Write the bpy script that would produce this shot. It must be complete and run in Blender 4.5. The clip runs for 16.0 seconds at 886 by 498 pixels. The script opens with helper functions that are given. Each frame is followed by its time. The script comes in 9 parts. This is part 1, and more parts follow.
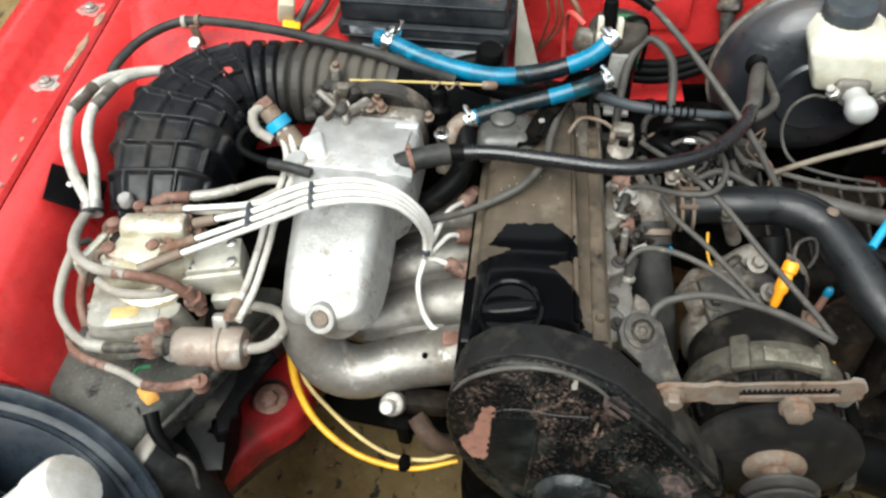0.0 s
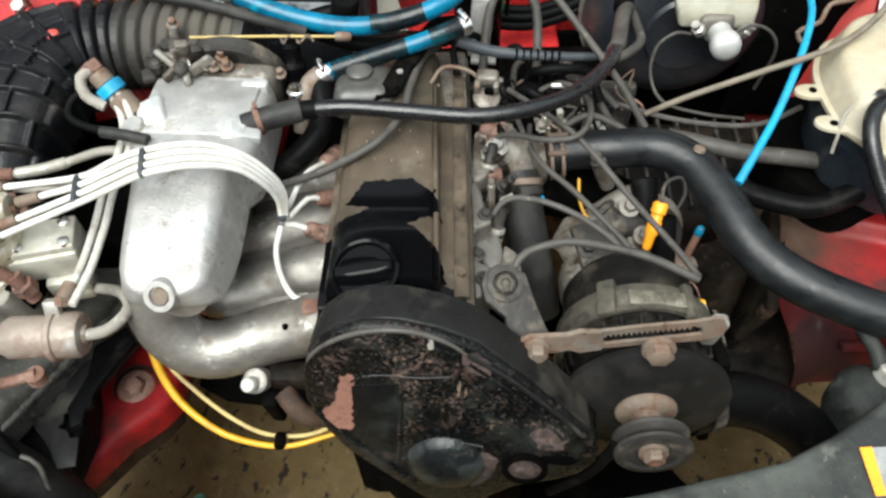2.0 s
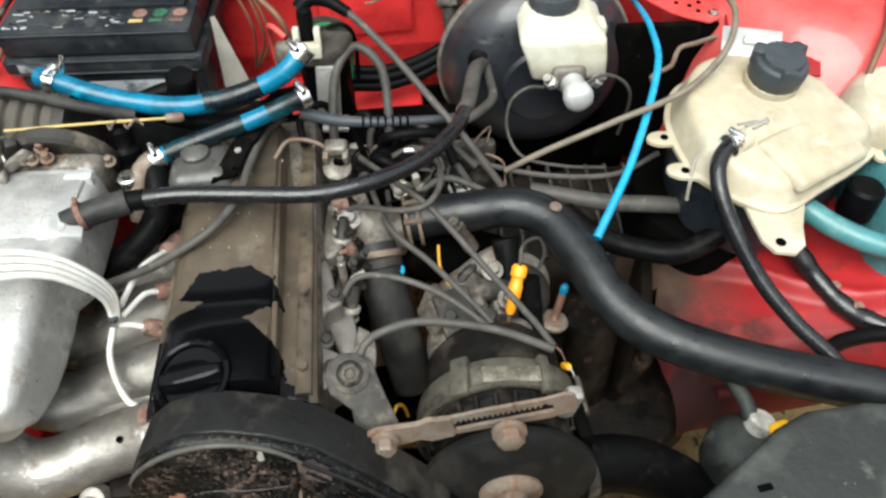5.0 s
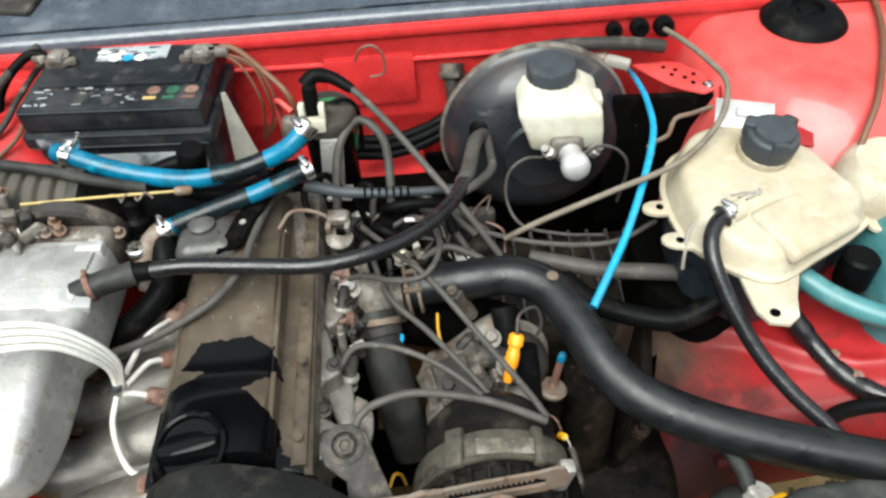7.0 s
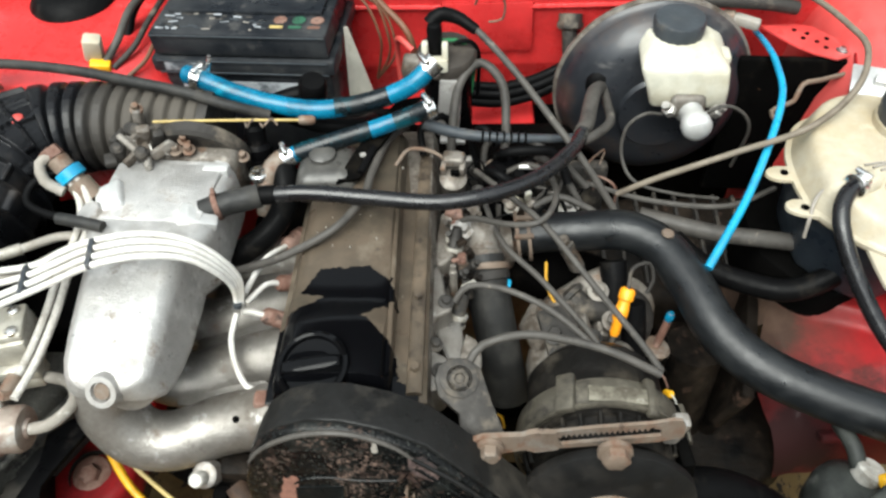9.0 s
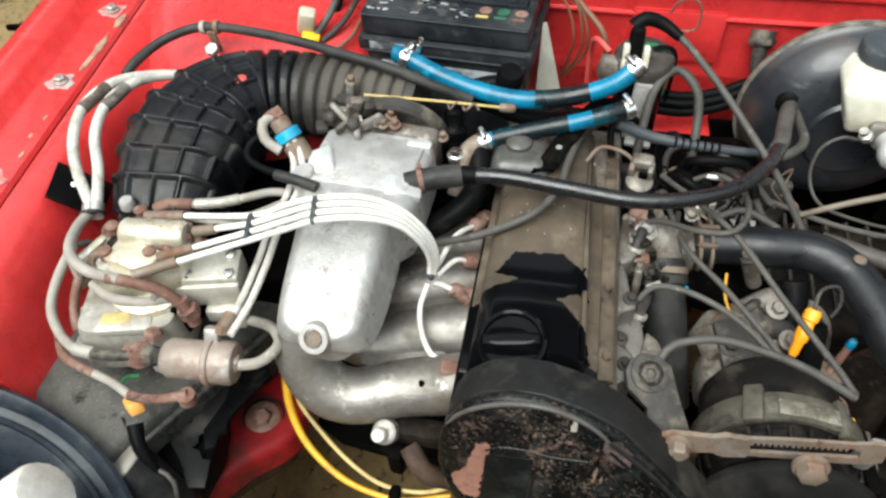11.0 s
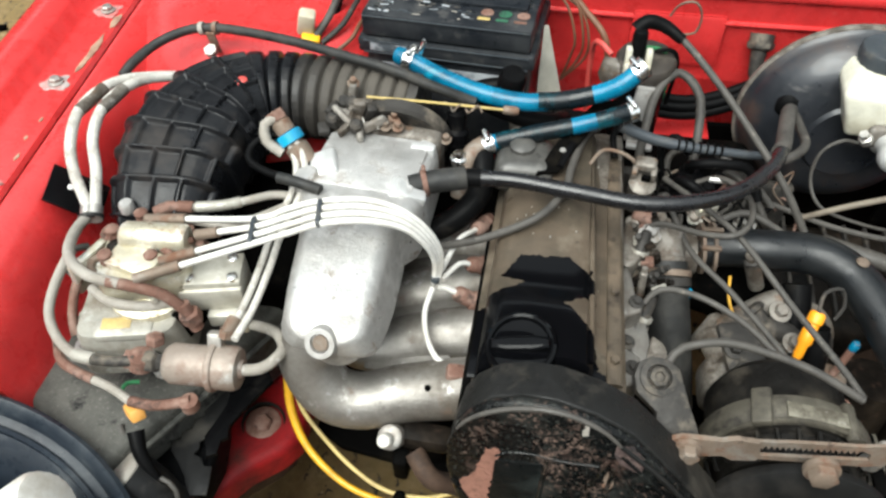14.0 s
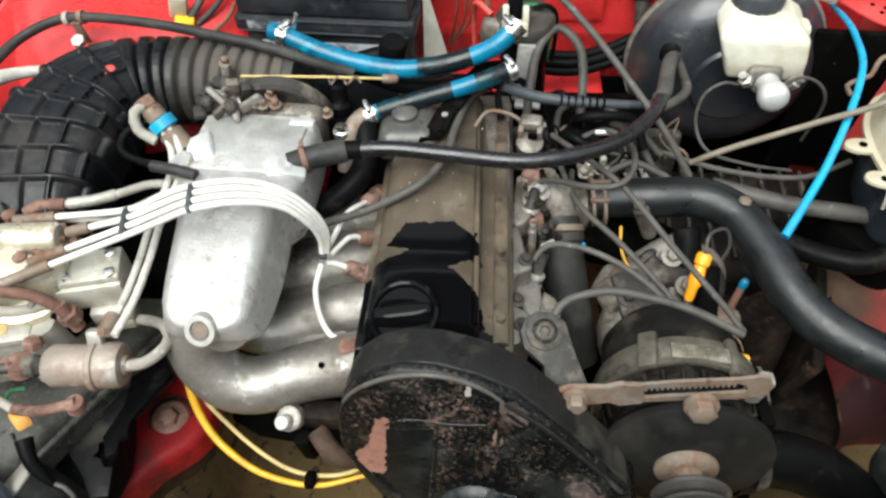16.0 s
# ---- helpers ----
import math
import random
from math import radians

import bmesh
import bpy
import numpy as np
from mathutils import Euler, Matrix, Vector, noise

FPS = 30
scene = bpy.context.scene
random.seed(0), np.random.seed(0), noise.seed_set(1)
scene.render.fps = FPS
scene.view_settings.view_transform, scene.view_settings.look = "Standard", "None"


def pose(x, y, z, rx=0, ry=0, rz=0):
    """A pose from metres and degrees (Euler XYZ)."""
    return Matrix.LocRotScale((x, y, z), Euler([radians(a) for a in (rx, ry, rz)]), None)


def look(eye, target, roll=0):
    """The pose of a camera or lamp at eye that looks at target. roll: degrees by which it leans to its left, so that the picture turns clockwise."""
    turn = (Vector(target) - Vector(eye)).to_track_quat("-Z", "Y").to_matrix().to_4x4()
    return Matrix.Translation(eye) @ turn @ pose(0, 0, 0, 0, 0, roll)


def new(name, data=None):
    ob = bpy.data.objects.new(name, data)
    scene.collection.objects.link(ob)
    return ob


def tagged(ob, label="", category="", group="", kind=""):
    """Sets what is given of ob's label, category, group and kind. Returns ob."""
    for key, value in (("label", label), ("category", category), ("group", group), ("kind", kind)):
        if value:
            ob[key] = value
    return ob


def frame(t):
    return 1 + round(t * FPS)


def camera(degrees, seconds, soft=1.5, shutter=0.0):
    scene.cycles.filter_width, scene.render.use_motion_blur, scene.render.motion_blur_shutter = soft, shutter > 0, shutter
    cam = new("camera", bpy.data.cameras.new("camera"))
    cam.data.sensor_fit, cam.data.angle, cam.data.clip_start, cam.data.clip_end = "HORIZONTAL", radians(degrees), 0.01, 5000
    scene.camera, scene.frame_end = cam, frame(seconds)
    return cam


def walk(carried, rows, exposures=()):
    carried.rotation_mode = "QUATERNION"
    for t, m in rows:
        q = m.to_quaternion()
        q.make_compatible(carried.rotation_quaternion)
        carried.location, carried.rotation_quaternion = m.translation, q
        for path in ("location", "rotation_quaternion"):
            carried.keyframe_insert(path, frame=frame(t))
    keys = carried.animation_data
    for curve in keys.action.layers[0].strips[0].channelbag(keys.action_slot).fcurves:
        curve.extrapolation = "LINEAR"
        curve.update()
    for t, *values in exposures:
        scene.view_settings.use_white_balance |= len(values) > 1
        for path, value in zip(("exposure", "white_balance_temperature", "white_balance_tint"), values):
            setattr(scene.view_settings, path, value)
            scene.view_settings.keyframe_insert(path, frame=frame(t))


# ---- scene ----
cam = camera(62.0, 16.0, soft=2.6)
PATH = [
    (0, (0.142, -0.392, 1.583), (-0.171, 0.858, 0.054), -4.3),
    (0.5, (0.165, -0.392, 1.558), (-0.103, 0.818, -0.011), -4.4),
    (1, (0.188, -0.383, 1.546), (-0.017, 0.816, -0.041), -3.7),
    (1.5, (0.204, -0.371, 1.542), (0.034, 0.828, -0.05), -3.1),
    (2, (0.221, -0.362, 1.538), (0.09, 0.849, -0.049), -2.1),
    (2.5, (0.238, -0.361, 1.531), (0.135, 0.85, -0.057), -1.8),
    (3, (0.258, -0.358, 1.523), (0.195, 0.839, -0.079), -1.6),
    (3.5, (0.276, -0.343, 1.513), (0.261, 0.818, -0.116), -0.6),
    (4, (0.289, -0.324, 1.518), (0.278, 0.85, -0.101), 0.2),
    (4.5, (0.309, -0.306, 1.525), (0.329, 0.909, -0.064), 0.0),
    (5, (0.324, -0.293, 1.539), (0.343, 0.984, 0.0), -1.4),
    (5.2, (0.328, -0.29, 1.546), (0.332, 1.021, 0.035), -2.0),
    (7.5, (0.35, -0.288, 1.568), (0.323, 1.099, 0.127), -2.8),
    (8, (0.344, -0.298, 1.568), (0.317, 1.099, 0.137), -2.5),
    (8.5, (0.321, -0.306, 1.556), (0.259, 1.045, 0.083), -2.2),
    (9, (0.277, -0.311, 1.551), (0.106, 0.996, 0.047), -2.9),
    (11.3, (0.132, -0.373, 1.565), (-0.278, 0.905, 0.082), -2.3),
    (11.5, (0.116, -0.376, 1.569), (-0.322, 0.9, 0.092), -2.2),
    (12, (0.087, -0.377, 1.569), (-0.398, 0.896, 0.105), -2.3),
    (12.5, (0.079, -0.377, 1.567), (-0.408, 0.9, 0.106), -1.9),
    (13, (0.085, -0.382, 1.567), (-0.384, 0.901, 0.106), -1.9),
    (13.5, (0.107, -0.378, 1.563), (-0.299, 0.919, 0.096), -1.9),
    (14, (0.13, -0.367, 1.556), (-0.208, 0.93, 0.072), -1.3),
    (14.5, (0.155, -0.357, 1.554), (-0.146, 0.939, 0.061), -1.9),
    (15, (0.174, -0.355, 1.55), (-0.107, 0.939, 0.051), -2.5),
    (15.5, (0.192, -0.356, 1.546), (-0.057, 0.926, 0.031), -2.5),
    (16, (0.211, -0.354, 1.542), (-0.011, 0.921, 0.017), -2.9),
]
UNIT = 0.88          # metres in one unit of the plan below
walk(cam, [(t, look(Vector(eye) * UNIT, Vector(target) * UNIT, roll)) for t, eye, target, roll in PATH])

# ---- world and light: bright overcast daylight ----
SUN_ELEVATION, SUN_TURN = 60.0, 200.0
world = bpy.data.worlds.new("overcast_sky")
scene.world = world
world.use_nodes = True
wn = world.node_tree.nodes
sky = wn.new("ShaderNodeTexSky")
sky.sky_type = "NISHITA"
sky.sun_disc = False
sky.sun_elevation, sky.sun_rotation = radians(SUN_ELEVATION), radians(SUN_TURN)
sky.air_density, sky.dust_density, sky.ozone_density = 1.0, 4.0, 1.0
haze = wn.new("ShaderNodeMix")
haze.data_type = "RGBA"
haze.inputs[0].default_value = 0.75
haze.inputs[7].default_value = (6.95, 7.6, 7.7, 1)
world.node_tree.links.new(sky.outputs[0], haze.inputs[6])
world.node_tree.links.new(haze.outputs[2], wn["Background"].inputs[0])
wn["Background"].inputs[1].default_value = 0.082
sun = new("sun", bpy.data.lights.new("sun", "SUN"))
sun.data.energy, sun.data.angle, sun.data.color = 2.4, radians(50), (0.96, 1.0, 0.95)
az, el = radians(SUN_TURN), radians(SUN_ELEVATION)
sun.matrix_world = look(Vector((0, 0, 0)), -Vector((math.sin(az) * math.cos(el), math.cos(az) * math.cos(el), math.sin(el))))
scene.view_settings.exposure = 1.42


# ---- materials ----
def ramp(nt, lo, hi):
    r = nt.nodes.new("ShaderNodeMapRange")
    r.inputs[1].default_value, r.inputs[2].default_value = lo, hi
    return r


def noise_of(nt, scale, detail=4.0, rough=0.6, stretch=None):
    tc = nt.nodes.new("ShaderNodeTexCoord")
    n = nt.nodes.new("ShaderNodeTexNoise")
    n.inputs["Scale"].default_value, n.inputs["Detail"].default_value, n.inputs["Roughness"].default_value = scale, detail, rough
    if stretch:
        mp = nt.nodes.new("ShaderNodeMapping")
        mp.inputs["Scale"].default_value = stretch
        nt.links.new(tc.outputs["Object"], mp.inputs[0])
        nt.links.new(mp.outputs[0], n.inputs["Vector"])
    else:
        nt.links.new(tc.outputs["Object"], n.inputs["Vector"])
    return n.outputs[0]


def mixed(nt, fac, a, b):
    m = nt.nodes.new("ShaderNodeMix")
    m.data_type = "RGBA"
    for socket, value in ((m.inputs[0], fac), (m.inputs[6], a), (m.inputs[7], b)):
        if isinstance(value, bpy.types.NodeSocket):
            nt.links.new(value, socket)
        elif isinstance(value, tuple):
            socket.default_value = (*value, 1)
        else:
            socket.default_value = value
    return m.outputs[2]


def surface(name, base, rough=0.5, metal=0.0, layers=(), bump=(), coat=0.0, rough_var=0.15, mask=None, spec=0.5):
    """Principled material. layers: (colour, noise scale, low, high, roughness, metal, stretch); bump: (scale, strength, stretch)."""
    m = bpy.data.materials.new(name)
    m.use_nodes = True
    nt = m.node_tree
    p = nt.nodes["Principled BSDF"]
    tone = noise_of(nt, 34.0, 5.0, 0.65)
    soft = ramp(nt, 0.3, 0.7)
    soft.inputs[3].default_value, soft.inputs[4].default_value = 0.82, 1.14
    nt.links.new(tone, soft.inputs[0])
    mul = nt.nodes.new("ShaderNodeVectorMath")
    mul.operation = "SCALE"
    mul.inputs[0].default_value = base
    nt.links.new(soft.outputs[0], mul.inputs["Scale"])
    colour = mul.outputs[0]
    rv = ramp(nt, 0.3, 0.7)
    rv.inputs[3].default_value, rv.inputs[4].default_value = max(0.03, rough - rough_var), min(1.0, rough + rough_var)
    nt.links.new(noise_of(nt, 55.0, 4.0), rv.inputs[0])
    rg, mt = rv.outputs[0], metal
    for layer in layers:
        col, scale, lo, hi, lr, lm = layer[:6]
        f = ramp(nt, lo, hi)
        nt.links.new(noise_of(nt, scale, 6.0, 0.68, layer[6] if len(layer) > 6 else None), f.inputs[0])
        fac = f.outputs[0]
        colour = mixed(nt, fac, colour, col)
        rg = mixed(nt, fac, rg, (lr, lr, lr))
        mt = mixed(nt, fac, mt if isinstance(mt, bpy.types.NodeSocket) else (mt, mt, mt), (lm, lm, lm))
    for field in (mask if isinstance(mask, tuple) else (mask,) if mask else ()):
        fac, col, lr = field(nt)
        colour = mixed(nt, fac, colour, col)
        rg = mixed(nt, fac, rg, (lr, lr, lr))
    nt.links.new(colour, p.inputs["Base Color"])
    nt.links.new(rg, p.inputs["Roughness"])
    if isinstance(mt, bpy.types.NodeSocket):
        nt.links.new(mt, p.inputs["Metallic"])
    else:
        p.inputs["Metallic"].default_value = mt
    p.inputs["Specular IOR Level"].default_value = spec
    p.inputs["Coat Weight"].default_value = coat
    p.inputs["Coat Roughness"].default_value = 0.08
    last = None
    for b in bump:
        node = nt.nodes.new("ShaderNodeBump")
        node.inputs["Strength"].default_value, node.inputs["Distance"].default_value = b[1], 0.002
        nt.links.new(noise_of(nt, b[0], 5.0, 0.6, b[2] if len(b) > 2 else None), node.inputs["Height"])
        if last:
            nt.links.new(last, node.inputs["Normal"])
        last = node.outputs[0]
    if last:
        nt.links.new(last, p.inputs["Normal"])
    return m


def bare_patch(nt):
    """Where the dirt has been wiped off the front of the valve cover, down to the black paint."""
    tc = nt.nodes.new("ShaderNodeTexCoord")
    wob = nt.nodes.new("ShaderNodeTexNoise")
    wob.inputs["Scale"].default_value, wob.inputs["Detail"].default_value = 95.0, 3.0
    nt.links.new(tc.outputs["Object"], wob.inputs["Vector"])
    off = nt.nodes.new("ShaderNodeVectorMath")
    off.operation = "MULTIPLY_ADD"
    nt.links.new(wob.outputs["Color"], off.inputs[0])
    off.inputs[1].default_value = (0.013, 0.013, 0.0)
    nt.links.new(tc.outputs["Object"], off.inputs[2])
    sep = nt.nodes.new("ShaderNodeSeparateXYZ")
    nt.links.new(off.outputs[0], sep.inputs[0])

    def calc(op, a, b):
        n = nt.nodes.new("ShaderNodeMath")
        n.operation = op
        for s, v in zip(n.inputs, (a, b)):
            if isinstance(v, bpy.types.NodeSocket):
                nt.links.new(v, s)
            else:
                s.default_value = v
        return n.outputs[0]

    x = calc("MULTIPLY", calc("SUBTRACT", sep.outputs[0], 0.0065), 1 / UNIT)
    y = calc("MULTIPLY", calc("SUBTRACT", sep.outputs[1], 0.0065), 1 / UNIT)

    def below(p, q):
        """1 where the point lies under the line through p and q."""
        k = (q[1] - p[1]) / (q[0] - p[0])
        return calc("LESS_THAN", calc("SUBTRACT", y, calc("MULTIPLY", x, k)), p[1] - k * p[0])

    def every(*facs):
        out = facs[0]
        for f in facs[1:]:
            out = calc("MULTIPLY", out, f)
        return out

    def inverse(f):
        return calc("SUBTRACT", 1.0, f)

    lobe = every(below((0.060, 0.158), (0.076, 0.187)), below((0.076, 0.187), (0.124, 0.194)), below((0.124, 0.195), (0.156, 0.179)), below((0.156, 0.179), (0.166, 0.148)))
    tan_field = every(below((0.135, 0.126), (0.166, 0.150)), inverse(below((0.135, 0.1216), (0.184, 0.079))), calc("LESS_THAN", y, 0.150), inverse(calc("LESS_THAN", x, 0.134)))
    front = every(calc("GREATER_THAN", y, 0.062), calc("GREATER_THAN", x, 0.174))
    notch = every(below((0.055, 0.158), (0.088, 0.150)), inverse(below((0.055, 0.128), (0.088, 0.150))), calc("LESS_THAN", x, 0.087))
    return every(lobe, inverse(tan_field), inverse(notch), inverse(front)), (0.0020, 0.0021, 0.0026), 0.16


def flaked(nt):
    """Paint flaked off in crowded specks, denser in some fields than in others."""
    fine = noise_of(nt, 210.0, 6.0, 0.78)
    tc = nt.nodes.new("ShaderNodeTexCoord")
    far = nt.nodes.new("ShaderNodeVectorMath")
    far.operation = "DISTANCE"
    nt.links.new(tc.outputs["Object"], far.inputs[0])
    far.inputs[1].default_value = (0.165 * UNIT, -0.05 * UNIT, 0.885 * UNIT)
    both = nt.nodes.new("ShaderNodeMath")
    both.operation = "MULTIPLY_ADD"
    nt.links.new(far.outputs["Value"], both.inputs[0])
    both.inputs[1].default_value = -1.15
    nt.links.new(fine, both.inputs[2])
    drift = nt.nodes.new("ShaderNodeMath")
    drift.operation = "MULTIPLY_ADD"
    nt.links.new(noise_of(nt, 26.0, 3.0, 0.6), drift.inputs[0])
    drift.inputs[1].default_value = 0.7
    nt.links.new(both.outputs[0], drift.inputs[2])
    f = ramp(nt, 0.86, 1.02)
    nt.links.new(drift.outputs[0], f.inputs[0])
    tone = ramp(nt, 0.42, 0.58)
    nt.links.new(noise_of(nt, 420.0, 2.0, 0.5), tone.inputs[0])
    return f.outputs[0], mixed(nt, tone.outputs[0], (0.024, 0.015, 0.012), (0.125, 0.084, 0.066)), 0.9


def stain_shade_field(centre, spread, reach, scale, colour):
    """One broad patch of stain or painted shade with a ragged edge round a centre in the plan."""
    def field(nt):
        tc = nt.nodes.new("ShaderNodeTexCoord")
        far = nt.nodes.new("ShaderNodeVectorMath")
        far.operation = "DISTANCE"
        nt.links.new(tc.outputs["Object"], far.inputs[0])
        far.inputs[1].default_value = [c * UNIT for c in centre]
        both = nt.nodes.new("ShaderNodeMath")
        both.operation = "MULTIPLY_ADD"
        nt.links.new(noise_of(nt, scale, 6.0, 0.7), both.inputs[0])
        both.inputs[1].default_value = -spread
        nt.links.new(far.outputs["Value"], both.inputs[2])
        f = ramp(nt, reach + 0.015, reach - 0.065)
        nt.links.new(both.outputs[0], f.inputs[0])
        return f.outputs[0], colour, 0.8
    return field


DUST, RUST, SOOT = (0.20, 0.17, 0.13), (0.19, 0.075, 0.035), (0.018, 0.017, 0.016)
M_RED = surface("red_paint", (0.51, 0.029, 0.029), 0.30, 0, [((0.46, 0.024, 0.025), 5, 0.50, 0.84, 0.42, 0), ((0.36, 0.09, 0.07), 34, 0.70, 0.82, 0.6, 0), ((0.52, 0.13, 0.11), 30, 0.66, 0.78, 0.55, 0, (1, 7, 2)), ((0.10, 0.035, 0.028), 90, 0.70, 0.77, 0.7, 0)], [(7, 0.12), (300, 0.06)], coat=0.3, spec=0.4)
M_SCRAPE = surface("scraped_paint", (0.36, 0.30, 0.28), 0.45, 0.3, [((0.42, 0.12, 0.11), 40, 0.44, 0.60, 0.5, 0), ((0.60, 0.60, 0.58), 90, 0.56, 0.66, 0.4, 0.3), ((0.10, 0.06, 0.05), 110, 0.60, 0.68, 0.8, 0)], [(200, 0.4)])
M_CHIP = surface("bare_tan_primer", (0.30, 0.19, 0.13), 0.7, 0, [((0.16, 0.07, 0.045), 60, 0.46, 0.62, 0.8, 0), ((0.45, 0.36, 0.28), 90, 0.60, 0.70, 0.7, 0)], [(200, 0.4)])
# two brown stains; the third field paints deep shade, with dirt, in front
M_RED_DIRT_SHADE = surface("dusty_shaded_red_paint", (0.37, 0.016, 0.018), 0.36, 0, [((0.20, 0.012, 0.013), 5, 0.42, 0.68, 0.5, 0), ((0.095, 0.026, 0.022), 7, 0.58, 0.80, 0.8, 0), ((0.30, 0.030, 0.028), 30, 0.60, 0.76, 0.35, 0), ((0.02, 0.012, 0.010), 18, 0.56, 0.74, 0.7, 0)], [(9, 0.2), (160, 0.15)], coat=0.05, spec=0.3, mask=(stain_shade_field((0.615, 0.30, 0.740), 0.10, 0.052, 14.0, (0.042, 0.022, 0.015)), stain_shade_field((0.62, 0.335, 0.73), 0.10, -0.005, 60.0, (0.085, 0.052, 0.034)), stain_shade_field((0.630, 0.145, 0.690), 0.10, 0.052, 12.0, (0.020, 0.003, 0.0035))))
M_RUSTBROWN = surface("brown_dusty_steel", (0.042, 0.025, 0.017), 0.75, 0, [((0.095, 0.058, 0.038), 12, 0.50, 0.70, 0.85, 0), ((0.10, 0.012, 0.011), 9, 0.56, 0.7, 0.6, 0), ((0.010, 0.008, 0.007), 14, 0.50, 0.66, 0.8, 0)], [(120, 0.4)], spec=0.25)
M_STICKER = surface("grubby_white_sticker", (0.22, 0.225, 0.225), 0.32, 0, [((0.07, 0.075, 0.075), 16, 0.46, 0.64, 0.5, 0), ((0.42, 0.43, 0.43), 40, 0.58, 0.66, 0.35, 0)], [(60, 0.35)])
M_CANOPY = surface("dull_brown_canopy", (0.10, 0.085, 0.07), 0.85, 0, [((0.05, 0.04, 0.033), 3, 0.45, 0.65, 0.9, 0)], [(20, 0.3)])
M_CAST = surface("cast_aluminium", (0.47, 0.46, 0.445), 0.42, 0.62, [((0.22, 0.20, 0.175), 9, 0.46, 0.70, 0.6, 0.4), ((0.60, 0.59, 0.57), 28, 0.56, 0.68, 0.40, 0.6), ((0.15, 0.115, 0.085), 34, 0.58, 0.72, 0.75, 0.2), ((0.05, 0.042, 0.033), 110, 0.67, 0.74, 0.8, 0.1)], [(420, 0.4), (60, 0.25), (14, 0.2)])
M_CAST_DIRTY = surface("oily_aluminium", (0.22, 0.20, 0.175), 0.48, 0.5, [((0.060, 0.047, 0.036), 24, 0.42, 0.58, 0.75, 0.1), ((0.36, 0.34, 0.31), 40, 0.62, 0.72, 0.45, 0.5), ((0.12, 0.070, 0.042), 45, 0.58, 0.70, 0.8, 0)], [(300, 0.4)], spec=0.35)
M_COVER = surface("dusty_black_cover", (0.082, 0.063, 0.046), 0.36, 0, [((0.048, 0.040, 0.030), 14, 0.42, 0.62, 0.45, 0), ((0.135, 0.115, 0.088), 20, 0.54, 0.74, 0.65, 0), ((0.30, 0.27, 0.22), 90, 0.69, 0.75, 0.9, 0), (SOOT, 38, 0.63, 0.72, 0.35, 0)], [(260, 0.05), (12, 0.05)], mask=bare_patch, spec=0.13)
M_HUMP = surface("dusty_grey_sheet", (0.060, 0.058, 0.054), 0.36, 0.2, [((0.11, 0.105, 0.095), 18, 0.48, 0.70, 0.55, 0.1), ((0.025, 0.022, 0.019), 34, 0.56, 0.70, 0.5, 0)], [(200, 0.2)], spec=0.45)
M_COVER_RIM = surface("rusty_cover_rim", (0.070, 0.055, 0.040), 0.45, 0.1, [((0.12, 0.088, 0.060), 20, 0.46, 0.68, 0.8, 0), ((0.018, 0.014, 0.012), 26, 0.52, 0.64, 0.5, 0), ((0.26, 0.225, 0.18), 70, 0.66, 0.74, 0.8, 0)], [(220, 0.4)], spec=0.3)
M_TIMING = surface("rusty_black_sheet", (0.0032, 0.0035, 0.0035), 0.26, 0.0, [((0.020, 0.022, 0.020), 14, 0.50, 0.70, 0.45, 0), ((0.050, 0.052, 0.046), 260, 0.58, 0.70, 0.7, 0), ((0.045, 0.026, 0.020), 40, 0.60, 0.72, 0.85, 0)], [(150, 0.6), (30, 0.25)], spec=0.2, mask=flaked)
M_TIMING_TOP = surface("dusty_black_sheet", (0.0105, 0.0104, 0.0100), 0.36, 0.0, [((0.060, 0.052, 0.042), 9, 0.50, 0.72, 0.7, 0), ((0.006, 0.006, 0.006), 26, 0.56, 0.66, 0.4, 0), ((0.16, 0.11, 0.08), 90, 0.66, 0.74, 0.85, 0)], [(150, 0.35)], spec=0.2)
M_BOSS = surface("satin_blue_grey_sheet", (0.008, 0.010, 0.0105), 0.34, 0.2, [((0.042, 0.050, 0.050), 22, 0.46, 0.68, 0.5, 0.1), ((0.10, 0.075, 0.065), 60, 0.64, 0.74, 0.85, 0)], [(150, 0.4)], spec=0.4)
M_TIMING_PLAIN = surface("smooth_black_sheet", (0.0035, 0.0042, 0.0042), 0.38, 0.0, [((0.016, 0.019, 0.018), 20, 0.48, 0.68, 0.5, 0), ((0.09, 0.06, 0.045), 130, 0.64, 0.72, 0.85, 0)], [(160, 0.6)], spec=0.16)
M_PINKRUST = surface("pink_brown_rust", (0.045, 0.028, 0.025), 0.85, 0, [((0.10, 0.066, 0.058), 130, 0.50, 0.64, 0.9, 0), ((0.012, 0.010, 0.010), 70, 0.52, 0.62, 0.7, 0)], [(260, 0.9)])
M_RUSTPATCH = surface("flaking_rust", (0.20, 0.090, 0.062), 0.9, 0, [((0.13, 0.06, 0.04), 110, 0.5, 0.62, 0.9, 0)], [(260, 0.9)])
M_PLASTIC = surface("black_plastic", (0.0032, 0.0032, 0.0036), 0.36, 0, [((0.030, 0.027, 0.024), 20, 0.62, 0.8, 0.6, 0)], [(200, 0.12)], spec=0.05)
M_PLASTIC_GLOSS = surface("glossy_black_plastic", (0.0025, 0.0026, 0.003), 0.09, 0, [((0.035, 0.033, 0.03), 30, 0.64, 0.8, 0.5, 0)], [(60, 0.03)], spec=0.13, rough_var=0.03)
